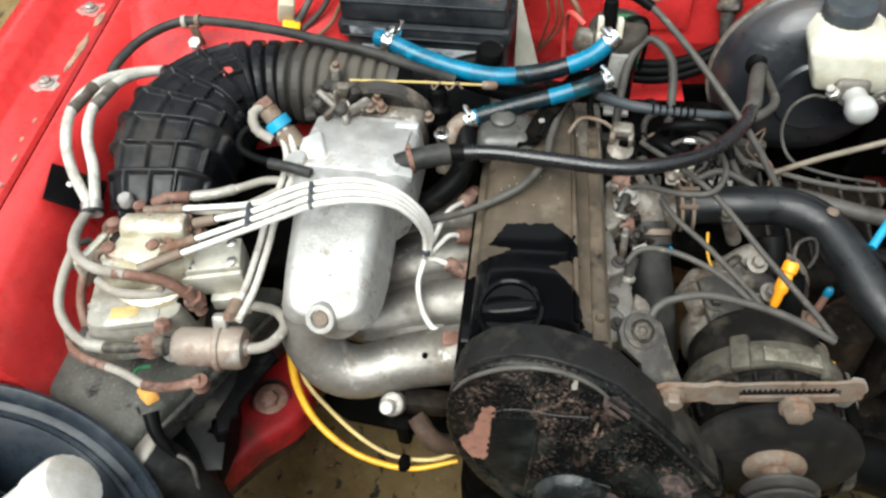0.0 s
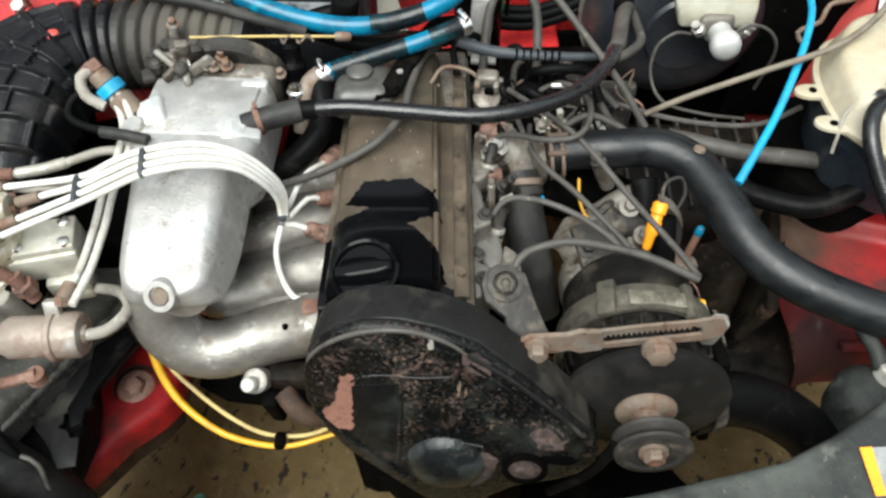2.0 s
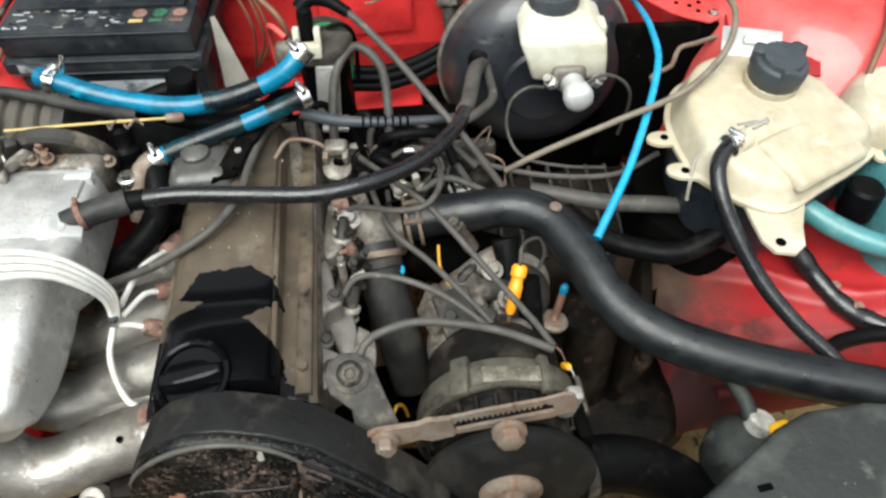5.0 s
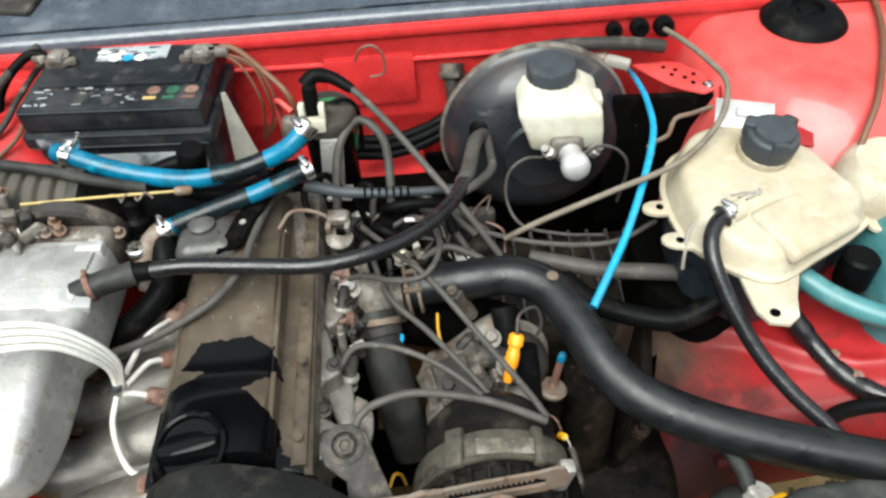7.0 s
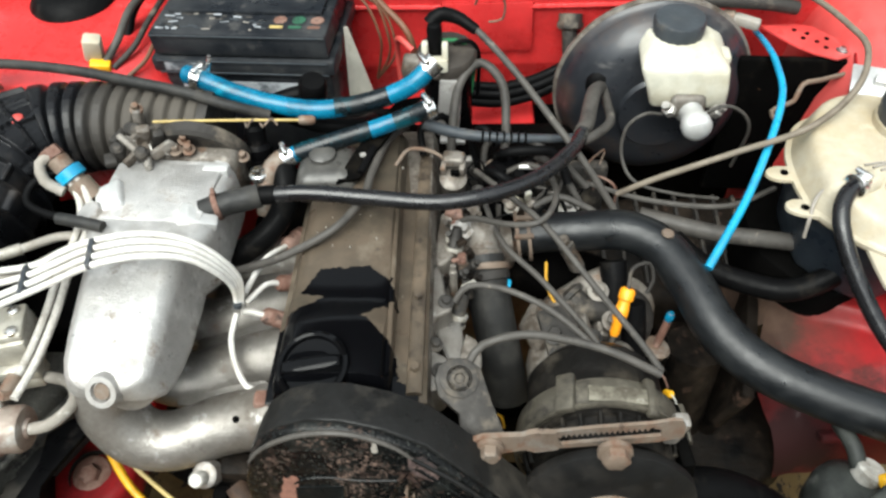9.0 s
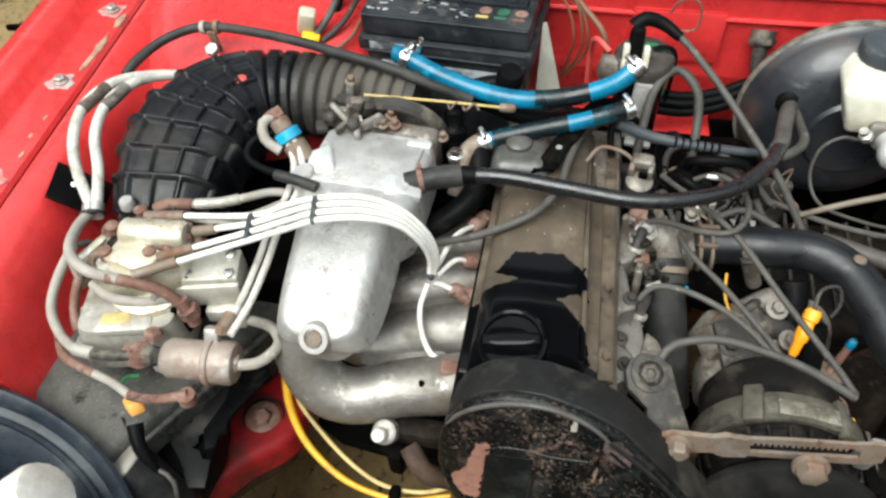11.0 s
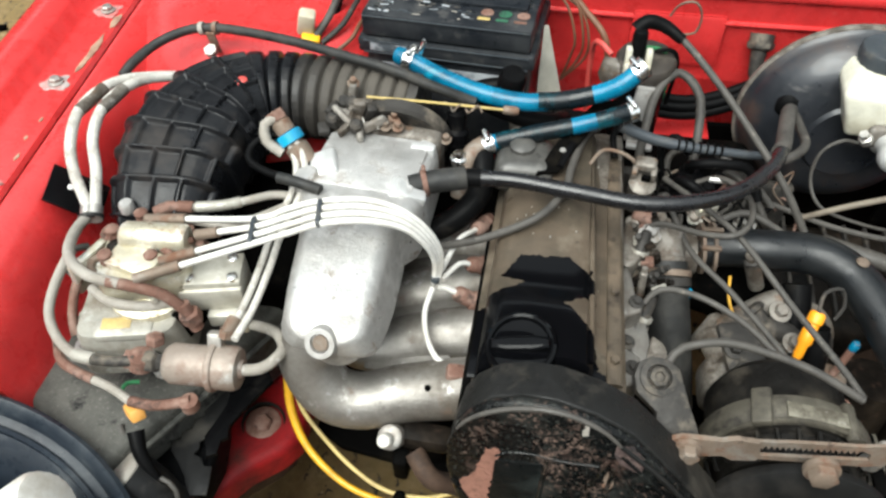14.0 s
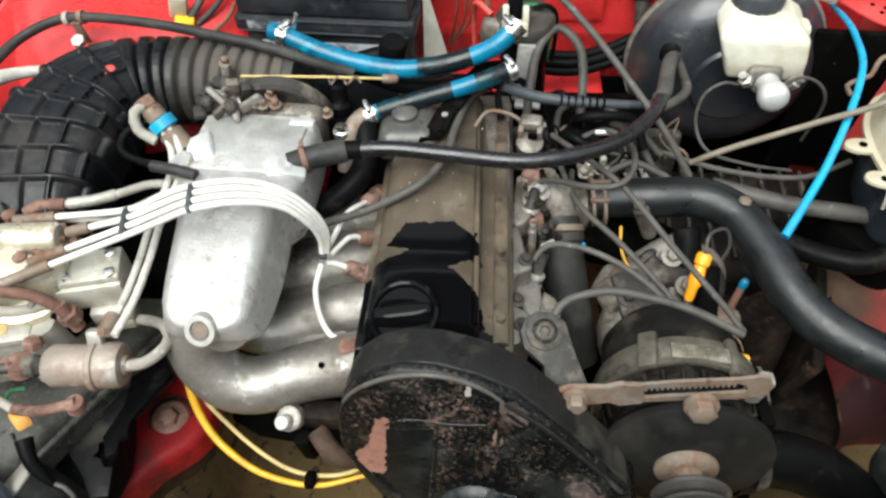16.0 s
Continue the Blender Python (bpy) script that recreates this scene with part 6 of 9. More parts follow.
def build_bulkhead_items():
    w = thing("wiring_harness", "black taped wiring harness along the bulkhead", "wiring", (0.28, 0.62, 0.84))
    for dz, dy in ((0, 0), (0.012, 0.004), (0.020, 0.012)):
        part("strand", tube([(0.205, 0.600 + dy, 0.850 + dz), (0.26, 0.605 + dy, 0.846 + dz), (0.31, 0.62 + dy, 0.852 + dz), (0.36, 0.64 + dy, 0.868 + dz)], 0.008, 10), M_RUBBER, w)
    bolt = thing("bulkhead_sensor", "small dark threaded fitting on the bulkhead", "fitting", (0.357, 0.69, 0.90))
    part("body", lathe([(0.018, -0.015), (0.018, 0.008), (0.012, 0.010), (0.009, 0.045), (0.007, 0.05)], (0.357, 0.692, 0.930), (0, -0.6, -1), 14), M_GREYMETAL, bolt)
    part("collar", lathe([(0.020, 0), (0.020, 0.008)], (0.357, 0.69, 0.934), (0, -0.6, -1), 6), M_GREYMETAL, bolt, "tarnished collar")
    for x, y, z, r in ((0.60, 0.740, 0.990, 0.012), (0.637, 0.740, 0.993, 0.014), (0.672, 0.738, 0.995, 0.015)):
        g = whole("grommet", lathe([(r, -0.01), (r, 0.004), (r * 0.75, 0.009), (r * 0.5, 0.009), (r * 0.45, 0.004), (0, 0.004)], (x, y - 0.045, z), (0, -1, 0.2), 24), M_RUBBER, "round black rubber grommet in the bulkhead", "grommet", "bulkhead grommets")
    hose("wiper_hose", [(0.45, 0.665, 0.975), (0.50, 0.655, 0.992), (0.56, 0.662, 0.990), (0.62, 0.668, 0.984), (0.67, 0.672, 0.975)], 0.010, M_GREYMETAL, "flat grey-black hose above the servo", "hose", 12)
    cn = thing("connector", "pale tarnished plug behind the servo", "connector", (0.603, 0.66, 0.95))
    part("body", box((0.038, 0.016, 0.015), (0.600, 0.652, 0.964), 0.004, (0, 6, -20)), M_BRAID, cn)
    part("end", lathe([(0.011, 0), (0.011, 0.016)], (0.584, 0.658, 0.966), (-1, 0.35, -0.1), 14), M_COPPER, cn)
    # red relay plate with an opening, beside the tower
    pl = thing("relay_plate", "red steel plate with small holes beside the strut tower", "bracket", (0.70, 0.62, 0.90))
    m = pose(0, 0, 0.9435, 0, 0, 0)
    part("plate", slab([(0.628, 0.672), (0.676, 0.678), (0.700, 0.672), (0.742, 0.625), (0.738, 0.604), (0.716, 0.592), (0.690, 0.604), (0.668, 0.620), (0.650, 0.642)], 0.003, m, 0.0008), M_RED_PINKISH, pl)
    # the plate's side takes the shade-darkened red
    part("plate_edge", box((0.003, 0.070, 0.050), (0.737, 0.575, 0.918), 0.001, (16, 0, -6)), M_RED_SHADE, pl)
    for x, y in ((0.672, 0.660), (0.688, 0.652), (0.680, 0.640), (0.697, 0.632), (0.712, 0.640), (0.706, 0.618)):
        part("hole", lathe([(0.0035, 0), (0.0035, 0.001)], (x, y, 0.9468), (0, 0, 1), 10), M_GAP_BLACK, pl)
    part("screw", hexbolt((0.727, 0.612, 0.947), (0, 0, 1), 0.006, 0.005), M_CHROME, pl)
    part("clip_wire", tube([(0.735, 0.59, 0.925), (0.70, 0.58, 0.920), (0.675, 0.572, 0.918), (0.665, 0.558, 0.900), (0.650, 0.556, 0.892), (0.638, 0.552, 0.885), (0.645, 0.545, 0.875)], 0.0035, 8), M_COPPER, pl, "rusty bent wire")
    g = thing("steering_shaft_cover", "dark dusty ribbed casing under the servo", "casing", (0.52, 0.45, 0.6))
    part("shell", box((0.32, 0.20, 0.16), (0.54, 0.47, 0.625), 0.03, (8, 0, 4), 1, 3), M_OILBROWN, g)
    for k in range(9):
        part("rib", box((0.006, 0.17, 0.014), (0.42 + 0.030 * k, 0.465, 0.706), 0.002, (8, 0, 4)), M_GREYMETAL, g)


build_bulkhead_items()


# ---- blue hoses and the throttle side ----
def build_blue_hoses():
    p = [(-0.130, 0.426, 1.012), (-0.117, 0.421, 1.012), (-0.070, 0.409, 1.000), (-0.020, 0.404, 0.988), (0.035, 0.400, 0.984), (0.085, 0.409, 0.986), (0.130, 0.419, 0.997), (0.158, 0.425, 1.012), (0.180, 0.440, 1.030)]
    h = hose("blue_hose", p, 0.0118, M_BLUEHOSE, "shiny bright blue hose sagging between two clamps", "hose", 18)
    part("tape", tube([(0.058, 0.4035, 0.9848), (0.080, 0.408, 0.9856), (0.105, 0.4135, 0.990), (0.125, 0.418, 0.9955)], 0.0123, 18), M_BLUETAPE, h, "black tape wrap")
    ring_clamp((-0.114, 0.420, 1.0115), (1, -0.25, -0.2), 0.0121, h)
    ring_clamp((0.176, 0.437, 1.027), (0.8, 0.5, 0.7), 0.0121, h, 0.016)
    part("clamp_tail", box((0.005, 0.008, 0.020), (-0.098, 0.425, 1.030), 0.001, (0, 20, 20)), M_CHROME, h)
    p = [(-0.006, 0.338, 0.950), (0.020, 0.352, 0.956), (0.060, 0.365, 0.964), (0.110, 0.378, 0.975), (0.150, 0.392, 0.984), (0.178, 0.408, 0.988)]
    h = hose("blue_hose", p, 0.0108, M_BLUEHOSE, "short blue hose, half wrapped in black tape", "hose", 18)
    part("tape", tube([(0.016, 0.3500, 0.9552), (0.060, 0.365, 0.964), (0.106, 0.3770, 0.974)], 0.0113, 18), M_BLUETAPE, h, "black tape wrap")
    part("tape", tube([(0.134, 0.3860, 0.9803), (0.150, 0.392, 0.984), (0.170, 0.403, 0.987)], 0.0112, 18), M_BLUETAPE, h, "black tape wrap")
    ring_clamp((0.006, 0.345, 0.9535), (0.85, 0.45, 0.2), 0.0111, h, 0.014)
    ring_clamp((0.174, 0.405, 0.987), (0.8, 0.5, 0.1), 0.0111, h)
    hose("breather_pipe", [(-0.020, 0.300, 0.900), (-0.018, 0.315, 0.930), (-0.010, 0.332, 0.948), (0.002, 0.344, 0.953)], 0.0125, M_COPPER, "rusty breather elbow below the blue hose", "pipe", 14)
    hose("breather_hose", [(-0.078, 0.235, 0.868), (-0.048, 0.246, 0.880), (-0.012, 0.266, 0.900), (0.006, 0.292, 0.918), (0.004, 0.325, 0.938), (-0.004, 0.340, 0.945)], 0.0155, M_RUBBER, "curved thick black breather hose", "hose", 16)
    v = thing("vacuum_valve", "small black valve with a bright screw clip", "valve", (-0.03, 0.35, 0.90))
    part("body", lathe([(0.016, 0), (0.018, 0.01), (0.018, 0.04), (0.013, 0.045), (0.013, 0.065), (0.009, 0.07)], (-0.042, 0.365, 0.905), (0, 0.25, 1), 20), M_PLASTIC, v)
    part("band", lathe([(0.0185, 0), (0.0195, 0.003), (0.0185, 0.006)], (-0.042, 0.370, 0.925), (0, 0.25, 1), 20), M_RUBBER, v)
    part("stub", lathe([(0.008, 0), (0.008, 0.03)], (-0.025, 0.318, 0.925), (0, 0, 1), 14), M_CHROME, v, "bright pipe stub")
    part("clip", lathe([(0.0085, 0), (0.011, 0.001), (0.011, 0.008), (0.0085, 0.009)], (-0.025, 0.318, 0.942), (0, 0, 1), 16), M_CHROME, v)
    hose("throttle_cable", [(-0.150, 0.346, 1.001), (-0.06, 0.362, 0.994), (0.022, 0.378, 0.985)], 0.0017, M_YELLOW_PALE, "thin straight yellowish throttle cable", "cable", 8)
    whole("cable_end", lathe([(0.005, 0), (0.006, 0.004), (0.006, 0.016), (0.004, 0.02)], (0.018, 0.377, 0.9855), (1, 0.2, -0.1), 10), M_COPPER, "orange cable end ferrule", "fitting")
    hose("cable_spring", [(-0.055 + 0.006 * k, 0.366 + 0.006 * math.sin(k * 1.9), 0.988 + 0.005 * math.cos(k * 1.9)) for k in range(9)], 0.0015, M_COPPER, "thin rusty wire spring on the cable", "spring", 6, 0.003)
    hose("idle_hose", [(-0.060, 0.440, 0.965), (-0.010, 0.425, 0.955), (0.040, 0.418, 0.945), (0.075, 0.43, 0.935), (0.09, 0.46, 0.92)], 0.012, M_RUBBER, "black hose behind the blue hoses", "hose", 14)
    c = thing("cold_start_plug", "black angled connector in front of the battery", "connector", (0.02, 0.46, 0.90))
    part("body", lathe([(0.016, 0), (0.019, 0.012), (0.019, 0.034), (0.015, 0.040), (0, 0.041)], (0.010, 0.468, 0.945), (0.2, -0.2, 1), 18), M_RUBBER, c)
    part("spout", tube([(0.010, 0.468, 0.960), (-0.02, 0.462, 0.955), (-0.05, 0.455, 0.945)], 0.011, 12), M_RUBBER, c)
    part("stem", tube([(0.010, 0.468, 0.950), (0.020, 0.475, 0.92), (0.025, 0.48, 0.88)], 0.012, 12), M_CAST_DIRTY, c)
    b = thing("cover_bracket", "black flat bracket over the rear of the valve cover", "bracket", (0.10, 0.34, 0.93))
    part("strap", loft([[(x - hw, y, z), (x + hw, y + 0.01, z), (x + hw, y + 0.01, z - 0.004), (x - hw, y, z - 0.004)] for x, y, z, hw in ((0.086, 0.305, 0.952, 0.013), (0.100, 0.345, 0.960, 0.014), (0.122, 0.395, 0.968, 0.016), (0.150, 0.440, 0.972, 0.018))]), M_BLACKMETAL, b)
    for at in ((0.100, 0.345, 0.961), (0.128, 0.405, 0.969)):
        part("hole", lathe([(0.004, 0), (0.004, 0.001)], at, (0, -0.1, 1), 10), M_STEEL, b)
    hose("injector_lead", [(-0.035, 0.205, 0.900), (0.000, 0.203, 0.918), (0.037, 0.206, 0.936), (0.088, 0.230, 0.956), (0.111, 0.278, 0.958), (0.114, 0.323, 0.955), (0.123, 0.392, 0.946), (0.14, 0.44, 0.93)], 0.0048, M_LEAD, "grey ignition lead lying over the valve cover", "ignition lead")


build_blue_hoses()


# ---- fuel metering: airbox, distributor, filter and lines ----
def build_airbox():
    a = thing("airbox", "dusty black plastic air filter box", "air filter box", (-0.36, 0.02, 0.66))
    part("body", box((0.20, 0.29, 0.122), (-0.358, 0.060, 0.749), 0.014, (0, 0, -24), 1, 3), M_AIRBOX, a)
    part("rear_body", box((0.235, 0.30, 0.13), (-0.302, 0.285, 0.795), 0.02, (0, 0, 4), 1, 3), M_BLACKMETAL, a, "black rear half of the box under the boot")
    part("flange", box((0.212, 0.302, 0.010), (-0.358, 0.060, 0.786), 0.003, (0, 0, -24)), M_AIRBOX, a)
    part("intake_neck", tube([(-0.262, -0.098, 0.742), (-0.252, -0.112, 0.715), (-0.248, -0.124, 0.68), (-0.25, -0.13, 0.62)], 0.024, 20), M_PLASTIC_DUSTY, a, "black moulded intake neck")
    part("neck_collar", lathe([(0.025, -0.006), (0.028, -0.005), (0.028, 0.005), (0.025, 0.006)], (-0.2505, -0.114, 0.708), (0.1, -0.35, -1), 28), M_PLASTIC_DUSTY, a)
    part("lower_shroud", slab([(-0.330, 0.02), (-0.275, 0.070), (-0.266, 0.035), (-0.250, 0.002), (-0.238, -0.040), (-0.240, -0.100), (-0.330, -0.08)], 0.05, pose(0, 0, 0.700), 0.012, 3), M_PLASTIC, a, "black moulded lower shroud")
    edge = [(-0.288, 0.030), (-0.250, 0.040), (-0.246, 0.012), (-0.252, -0.008), (-0.2485, -0.013), (-0.2535, -0.026), (-0.2600, -0.034), (-0.2565, -0.042), (-0.2600, -0.050), (-0.2490, -0.052), (-0.2410, -0.061), (-0.2320, -0.059), (-0.2270, -0.076), (-0.2230, -0.092),
            (-0.2440, -0.098), (-0.2570, -0.078), (-0.2720, -0.064), (-0.2870, -0.052), (-0.2940, -0.040), (-0.2830, -0.036), (-0.2860, -0.026), (-0.2760, -0.020), (-0.2790, -0.008), (-0.2700, 0.000), (-0.2780, 0.012)]
    part("torn_sheet", slab(edge, 0.003, pose(0, 0, 0.757), 0.0008), M_PLASTIC_DUSTY, a, "torn grey plastic sheet with ragged edges")
    part("torn_cover", slab([(-0.252, 0.050), (-0.222, 0.082), (-0.204, 0.060), (-0.216, 0.030), (-0.226, 0.004), (-0.230, -0.012), (-0.226, -0.024), (-0.232, -0.030), (-0.230, -0.046), (-0.240, -0.053), (-0.247, -0.040), (-0.254, -0.030), (-0.249, -0.006), (-0.246, 0.014)], 0.006, pose(0, 0, 0.763), 0.002), M_PLASTIC, a, "torn black rubber flap")


def build_distributor():
    f = thing("fuel_distributor", "tarnished mechanical fuel injection distributor with rusty unions", "fuel distributor", (-0.33, 0.06, 0.85))
    rz = 17
    turn = Matrix.Rotation(radians(17), 3, "Z")
    low = part("meter_body", loft([[Vector((-0.339, 0.040, z)) + turn @ Vector((x * k, y * k, 0)) for x, y in rounded(0.118, 0.088, 0.018, 4)] for z, k in ((0.842, 1.04), (0.850, 1.06), (0.860, 1.0), (0.895, 0.95), (0.905, 0.90))]), M_METER, f, "grey cast air-flow meter body")
    part("pad", box((0.066, 0.026, 0.016), (-0.332, 0.012, 0.900), 0.006, (5, 0, rz)), M_METER, low, "flat cast pad")
    part("sticker", box((0.032, 0.014, 0.001), (-0.340, 0.013, 0.9087), 0.0003, (5, 0, rz)), M_YELLOW_PALE, low, "faded yellow sticker")
    part("neck", lathe([(0.050, 0), (0.050, 0.012), (0.044, 0.016)], (-0.325, 0.070, 0.902), (0, 0, 1), 32), M_GOLD, f)
    part("white_pipe", tube([(-0.385, 0.045, 0.918), (-0.350, 0.030, 0.922), (-0.312, 0.034, 0.920), (-0.285, 0.050, 0.916)], 0.0060, 12), M_BRAID, f, "pale pipe")
    top = part("body", loft([[Vector((-0.327, 0.080, z)) + turn @ Vector((x * k, y * k, 0)) for x, y in rounded(0.102, 0.076, 0.016, 4)] for z, k in ((0.915, 0.95), (0.920, 1.0), (0.945, 1.0), (0.950, 0.95))]), M_GOLD, f, "yellow passivated alloy body")
    part("barrel", lathe([(0.014, -0.037), (0.017, -0.033), (0.017, 0.033), (0.014, 0.037)], (-0.320, 0.098, 0.962), (1, 0.15, 0), 24), M_GOLD, top, "pale round barrel")
    reg = part("pressure_regulator", box((0.072, 0.050, 0.034), (-0.256, 0.086, 0.912), 0.005, (0, 0, rz)), M_REG, f, "pale square pressure regulator")
    part("lid", box((0.066, 0.044, 0.010), (-0.254, 0.088, 0.933), 0.003, (0, 0, rz)), M_REG, reg)
    part("foot", box((0.044, 0.044, 0.020), (-0.240, 0.078, 0.886), 0.004, (0, 0, rz)), M_REG, reg)
    part("foot", box((0.026, 0.030, 0.016), (-0.232, 0.074, 0.868), 0.003, (0, 0, rz)), M_REG, reg)
    for x, y in ((-0.226, 0.080), (-0.236, 0.106), (-0.272, 0.068)):
        part("screw", lathe([(0.006, 0), (0.006, 0.004), (0.004, 0.005)], (x, y, 0.938), (0, 0, 1), 12), M_CHROME, reg)
    for k, (at, d) in enumerate((((-0.372, 0.095, 0.958), (0.1, 0, 1)), ((-0.355, 0.128, 0.955), (0, 0, 1)), ((-0.312, 0.072, 0.955), (0, 0, 1)), ((-0.362, 0.062, 0.955), (0, -0.1, 1)), ((-0.292, 0.118, 0.952), (0, 0, 1)))):
        part("union", join(lathe([(0.0085, -0.006), (0.0085, 0.002), (0.007, 0.004)], at, d, 6), lathe([(0.0065, 0.004), (0.0065, 0.006), (0.0078, 0.006), (0.0078, 0.010), (0.005, 0.012)], at, d, 12)), M_RUST, f, "rusty banjo union")
    part("stud", lathe([(0.009, 0), (0.009, 0.010), (0.007, 0.013)], (-0.378, 0.136, 0.955), (0, 0, 1), 14), M_CAST, f)
    for x, y in ((-0.388, 0.006), (-0.286, 0.000)):
        part("corner_bolt", hexbolt((x, y, 0.862), (0, 0, 1), 0.010, 0.010), M_CAST, low)
    part("bracket", box((0.010, 0.07, 0.05), (-0.405, 0.085, 0.915), 0.003, (0, 12, -15)), M_GOLD, f)
    part("elbow", tube([(-0.268, 0.040, 0.930), (-0.264, 0.038, 0.915), (-0.258, 0.036, 0.895)], 0.0075, 12), M_RUST, f, "rusty elbow union")
    part("elbow_nut", lathe([(0.012, -0.007), (0.012, 0.006), (0.009, 0.008)], (-0.262, 0.038, 0.912), (0.2, 0.1, -1), 6), M_RUST, f)
    g = scene.objects["fuel_distributor"]
    for x, y, z, r, mat in ((-0.392, 0.110, 0.940, 0.009, M_RUST), (-0.384, 0.072, 0.925, 0.008, M_GOLD), (-0.302, 0.040, 0.918, 0.006, M_METER), (-0.275, 0.110, 0.945, 0.007, M_RUST), (-0.400, 0.030, 0.880, 0.007, M_METER), (-0.300, 0.000, 0.872, 0.007, M_METER)):
        part("screw", hexbolt((x, y, z), (0, -0.1, 1), r * 0.8, 0.008), mat, g)
    part("top_block", box((0.060, 0.034, 0.014), (-0.330, 0.066, 0.955), 0.004, (6, 0, -10)), M_GOLD, g, "stained alloy block")
    part("spigot", tube([(-0.370, 0.075, 0.950), (-0.382, 0.060, 0.948), (-0.372, 0.046, 0.946), (-0.345, 0.044, 0.945)], 0.0045, 10), M_COPPER, g, "short rusty pipe")
    for at, d, r, q, mat in (((-0.352, 0.088, 0.952), (0.9, 0.3, 0.1), 0.0060, 0.024, M_RUST), ((-0.338, 0.112, 0.962), (0.3, 0.9, 0.1), 0.0052, 0.020, M_COPPER), ((-0.306, 0.088, 0.958), (0.8, -0.5, 0.2), 0.0056, 0.022, M_RUST), ((-0.372, 0.078, 0.946), (-0.5, -0.8, 0.1), 0.0055, 0.020, M_COPPER), ((-0.296, 0.102, 0.956), (0.9, 0.2, 0.2), 0.0050, 0.018, M_RUST), ((-0.318, 0.048, 0.934), (0.9, 0.3, 0.0), 0.0048, 0.026, M_CAST)):
        part("nipple", lathe([(r * 0.7, 0), (r, 0.002), (r, q * 0.4), (r * 0.75, q * 0.45), (r * 0.75, q * 0.9), (r * 0.5, q)], at, d, 10), mat, g, "corroded pipe nipple")
    for size, at, rz2, mat in (((0.020, 0.012, 0.010), (-0.350, 0.104, 0.955), 30, M_CAST_DIRTY), ((0.014, 0.022, 0.008), (-0.366, 0.086, 0.953), -20, M_OILBROWN), ((0.026, 0.008, 0.012), (-0.304, 0.060, 0.950), 14, M_CAST_DIRTY), ((0.012, 0.012, 0.016), (-0.288, 0.088, 0.950), 40, M_OILBROWN), ((0.030, 0.006, 0.008), (-0.336, 0.034, 0.912), 20, M_OILBROWN)):
        part("boss", box(size, at, 0.003, (6, 8, rz2), 0.85), mat, g, "grimy cast boss")
    # black box in place of the shade between body and regulator
    part("gap_shade_box", box((0.020, 0.05, 0.05), (-0.283, 0.062, 0.885), 0.004, (0, 0, -14)), M_BLACKMETAL, g)


def build_filter():
    f = thing("fuel_filter", "rust-stained steel fuel filter canister", "fuel filter", (-0.235, -0.01, 0.86))
    a, d = Vector((-0.268, -0.014, 0.896)), Vector((1, 0.14, -0.02)).normalized()
    body = part("canister", lathe([(0.0096, -0.0032), (0.0176, 0.0000), (0.0220, 0.0064), (0.0220, 0.0464), (0.0248, 0.0472), (0.0260, 0.0488), (0.0260, 0.0536), (0.0240, 0.0552), (0.0240, 0.0736), (0.0216, 0.0784), (0.0104, 0.0792), (0.0096, 0.0832)], a, d, 36), M_FILTER, f, "tan canister with a pressed rib")
    part("band", lathe([(0.0260, 0.0000), (0.0268, 0.0016), (0.0268, 0.0048), (0.0260, 0.0064)], a + d * 0.048, d, 36), M_FILTER, body)
    part("clamp_tab", box((0.016, 0.012, 0.022), a + d * 0.050 + Vector((0, 0.018, 0.022)), 0.003, (-30, 0, 8)), M_STEEL, body)
    part("neck", lathe([(0.0112, 0.0000), (0.0128, 0.0048), (0.0128, 0.0112), (0.0096, 0.0144), (0.0096, 0.0224)], a - d * 0.024, d, 6), M_GREYMETAL, f, "blue-grey hexagon neck")
    part("banjo", lathe([(0.0136, -0.0080), (0.0136, 0.0080)], a - d * 0.029 + Vector((0, 0, 0.0)), (0.2, 0.3, 1), 18), M_RUST, f, "rusty banjo")
    part("banjo_bolt", lathe([(0.0104, 0.0000), (0.0104, 0.0080), (0.0080, 0.0104)], a - d * 0.016 + Vector((-0.002, 0.016, 0.011)), (0, 0.4, 1), 6), M_RUST, f)
    part("nut", lathe([(0.0112, 0.0000), (0.0112, 0.0144), (0.0080, 0.0176)], a - d * 0.045, d, 6), M_RUST, f, "rusty pipe nut")
    part("nut", lathe([(0.0080, 0.0000), (0.0080, 0.0096)], (-0.208, 0.014, 0.922), (0.1, 0.5, 0.6), 6), M_COPPER, f)


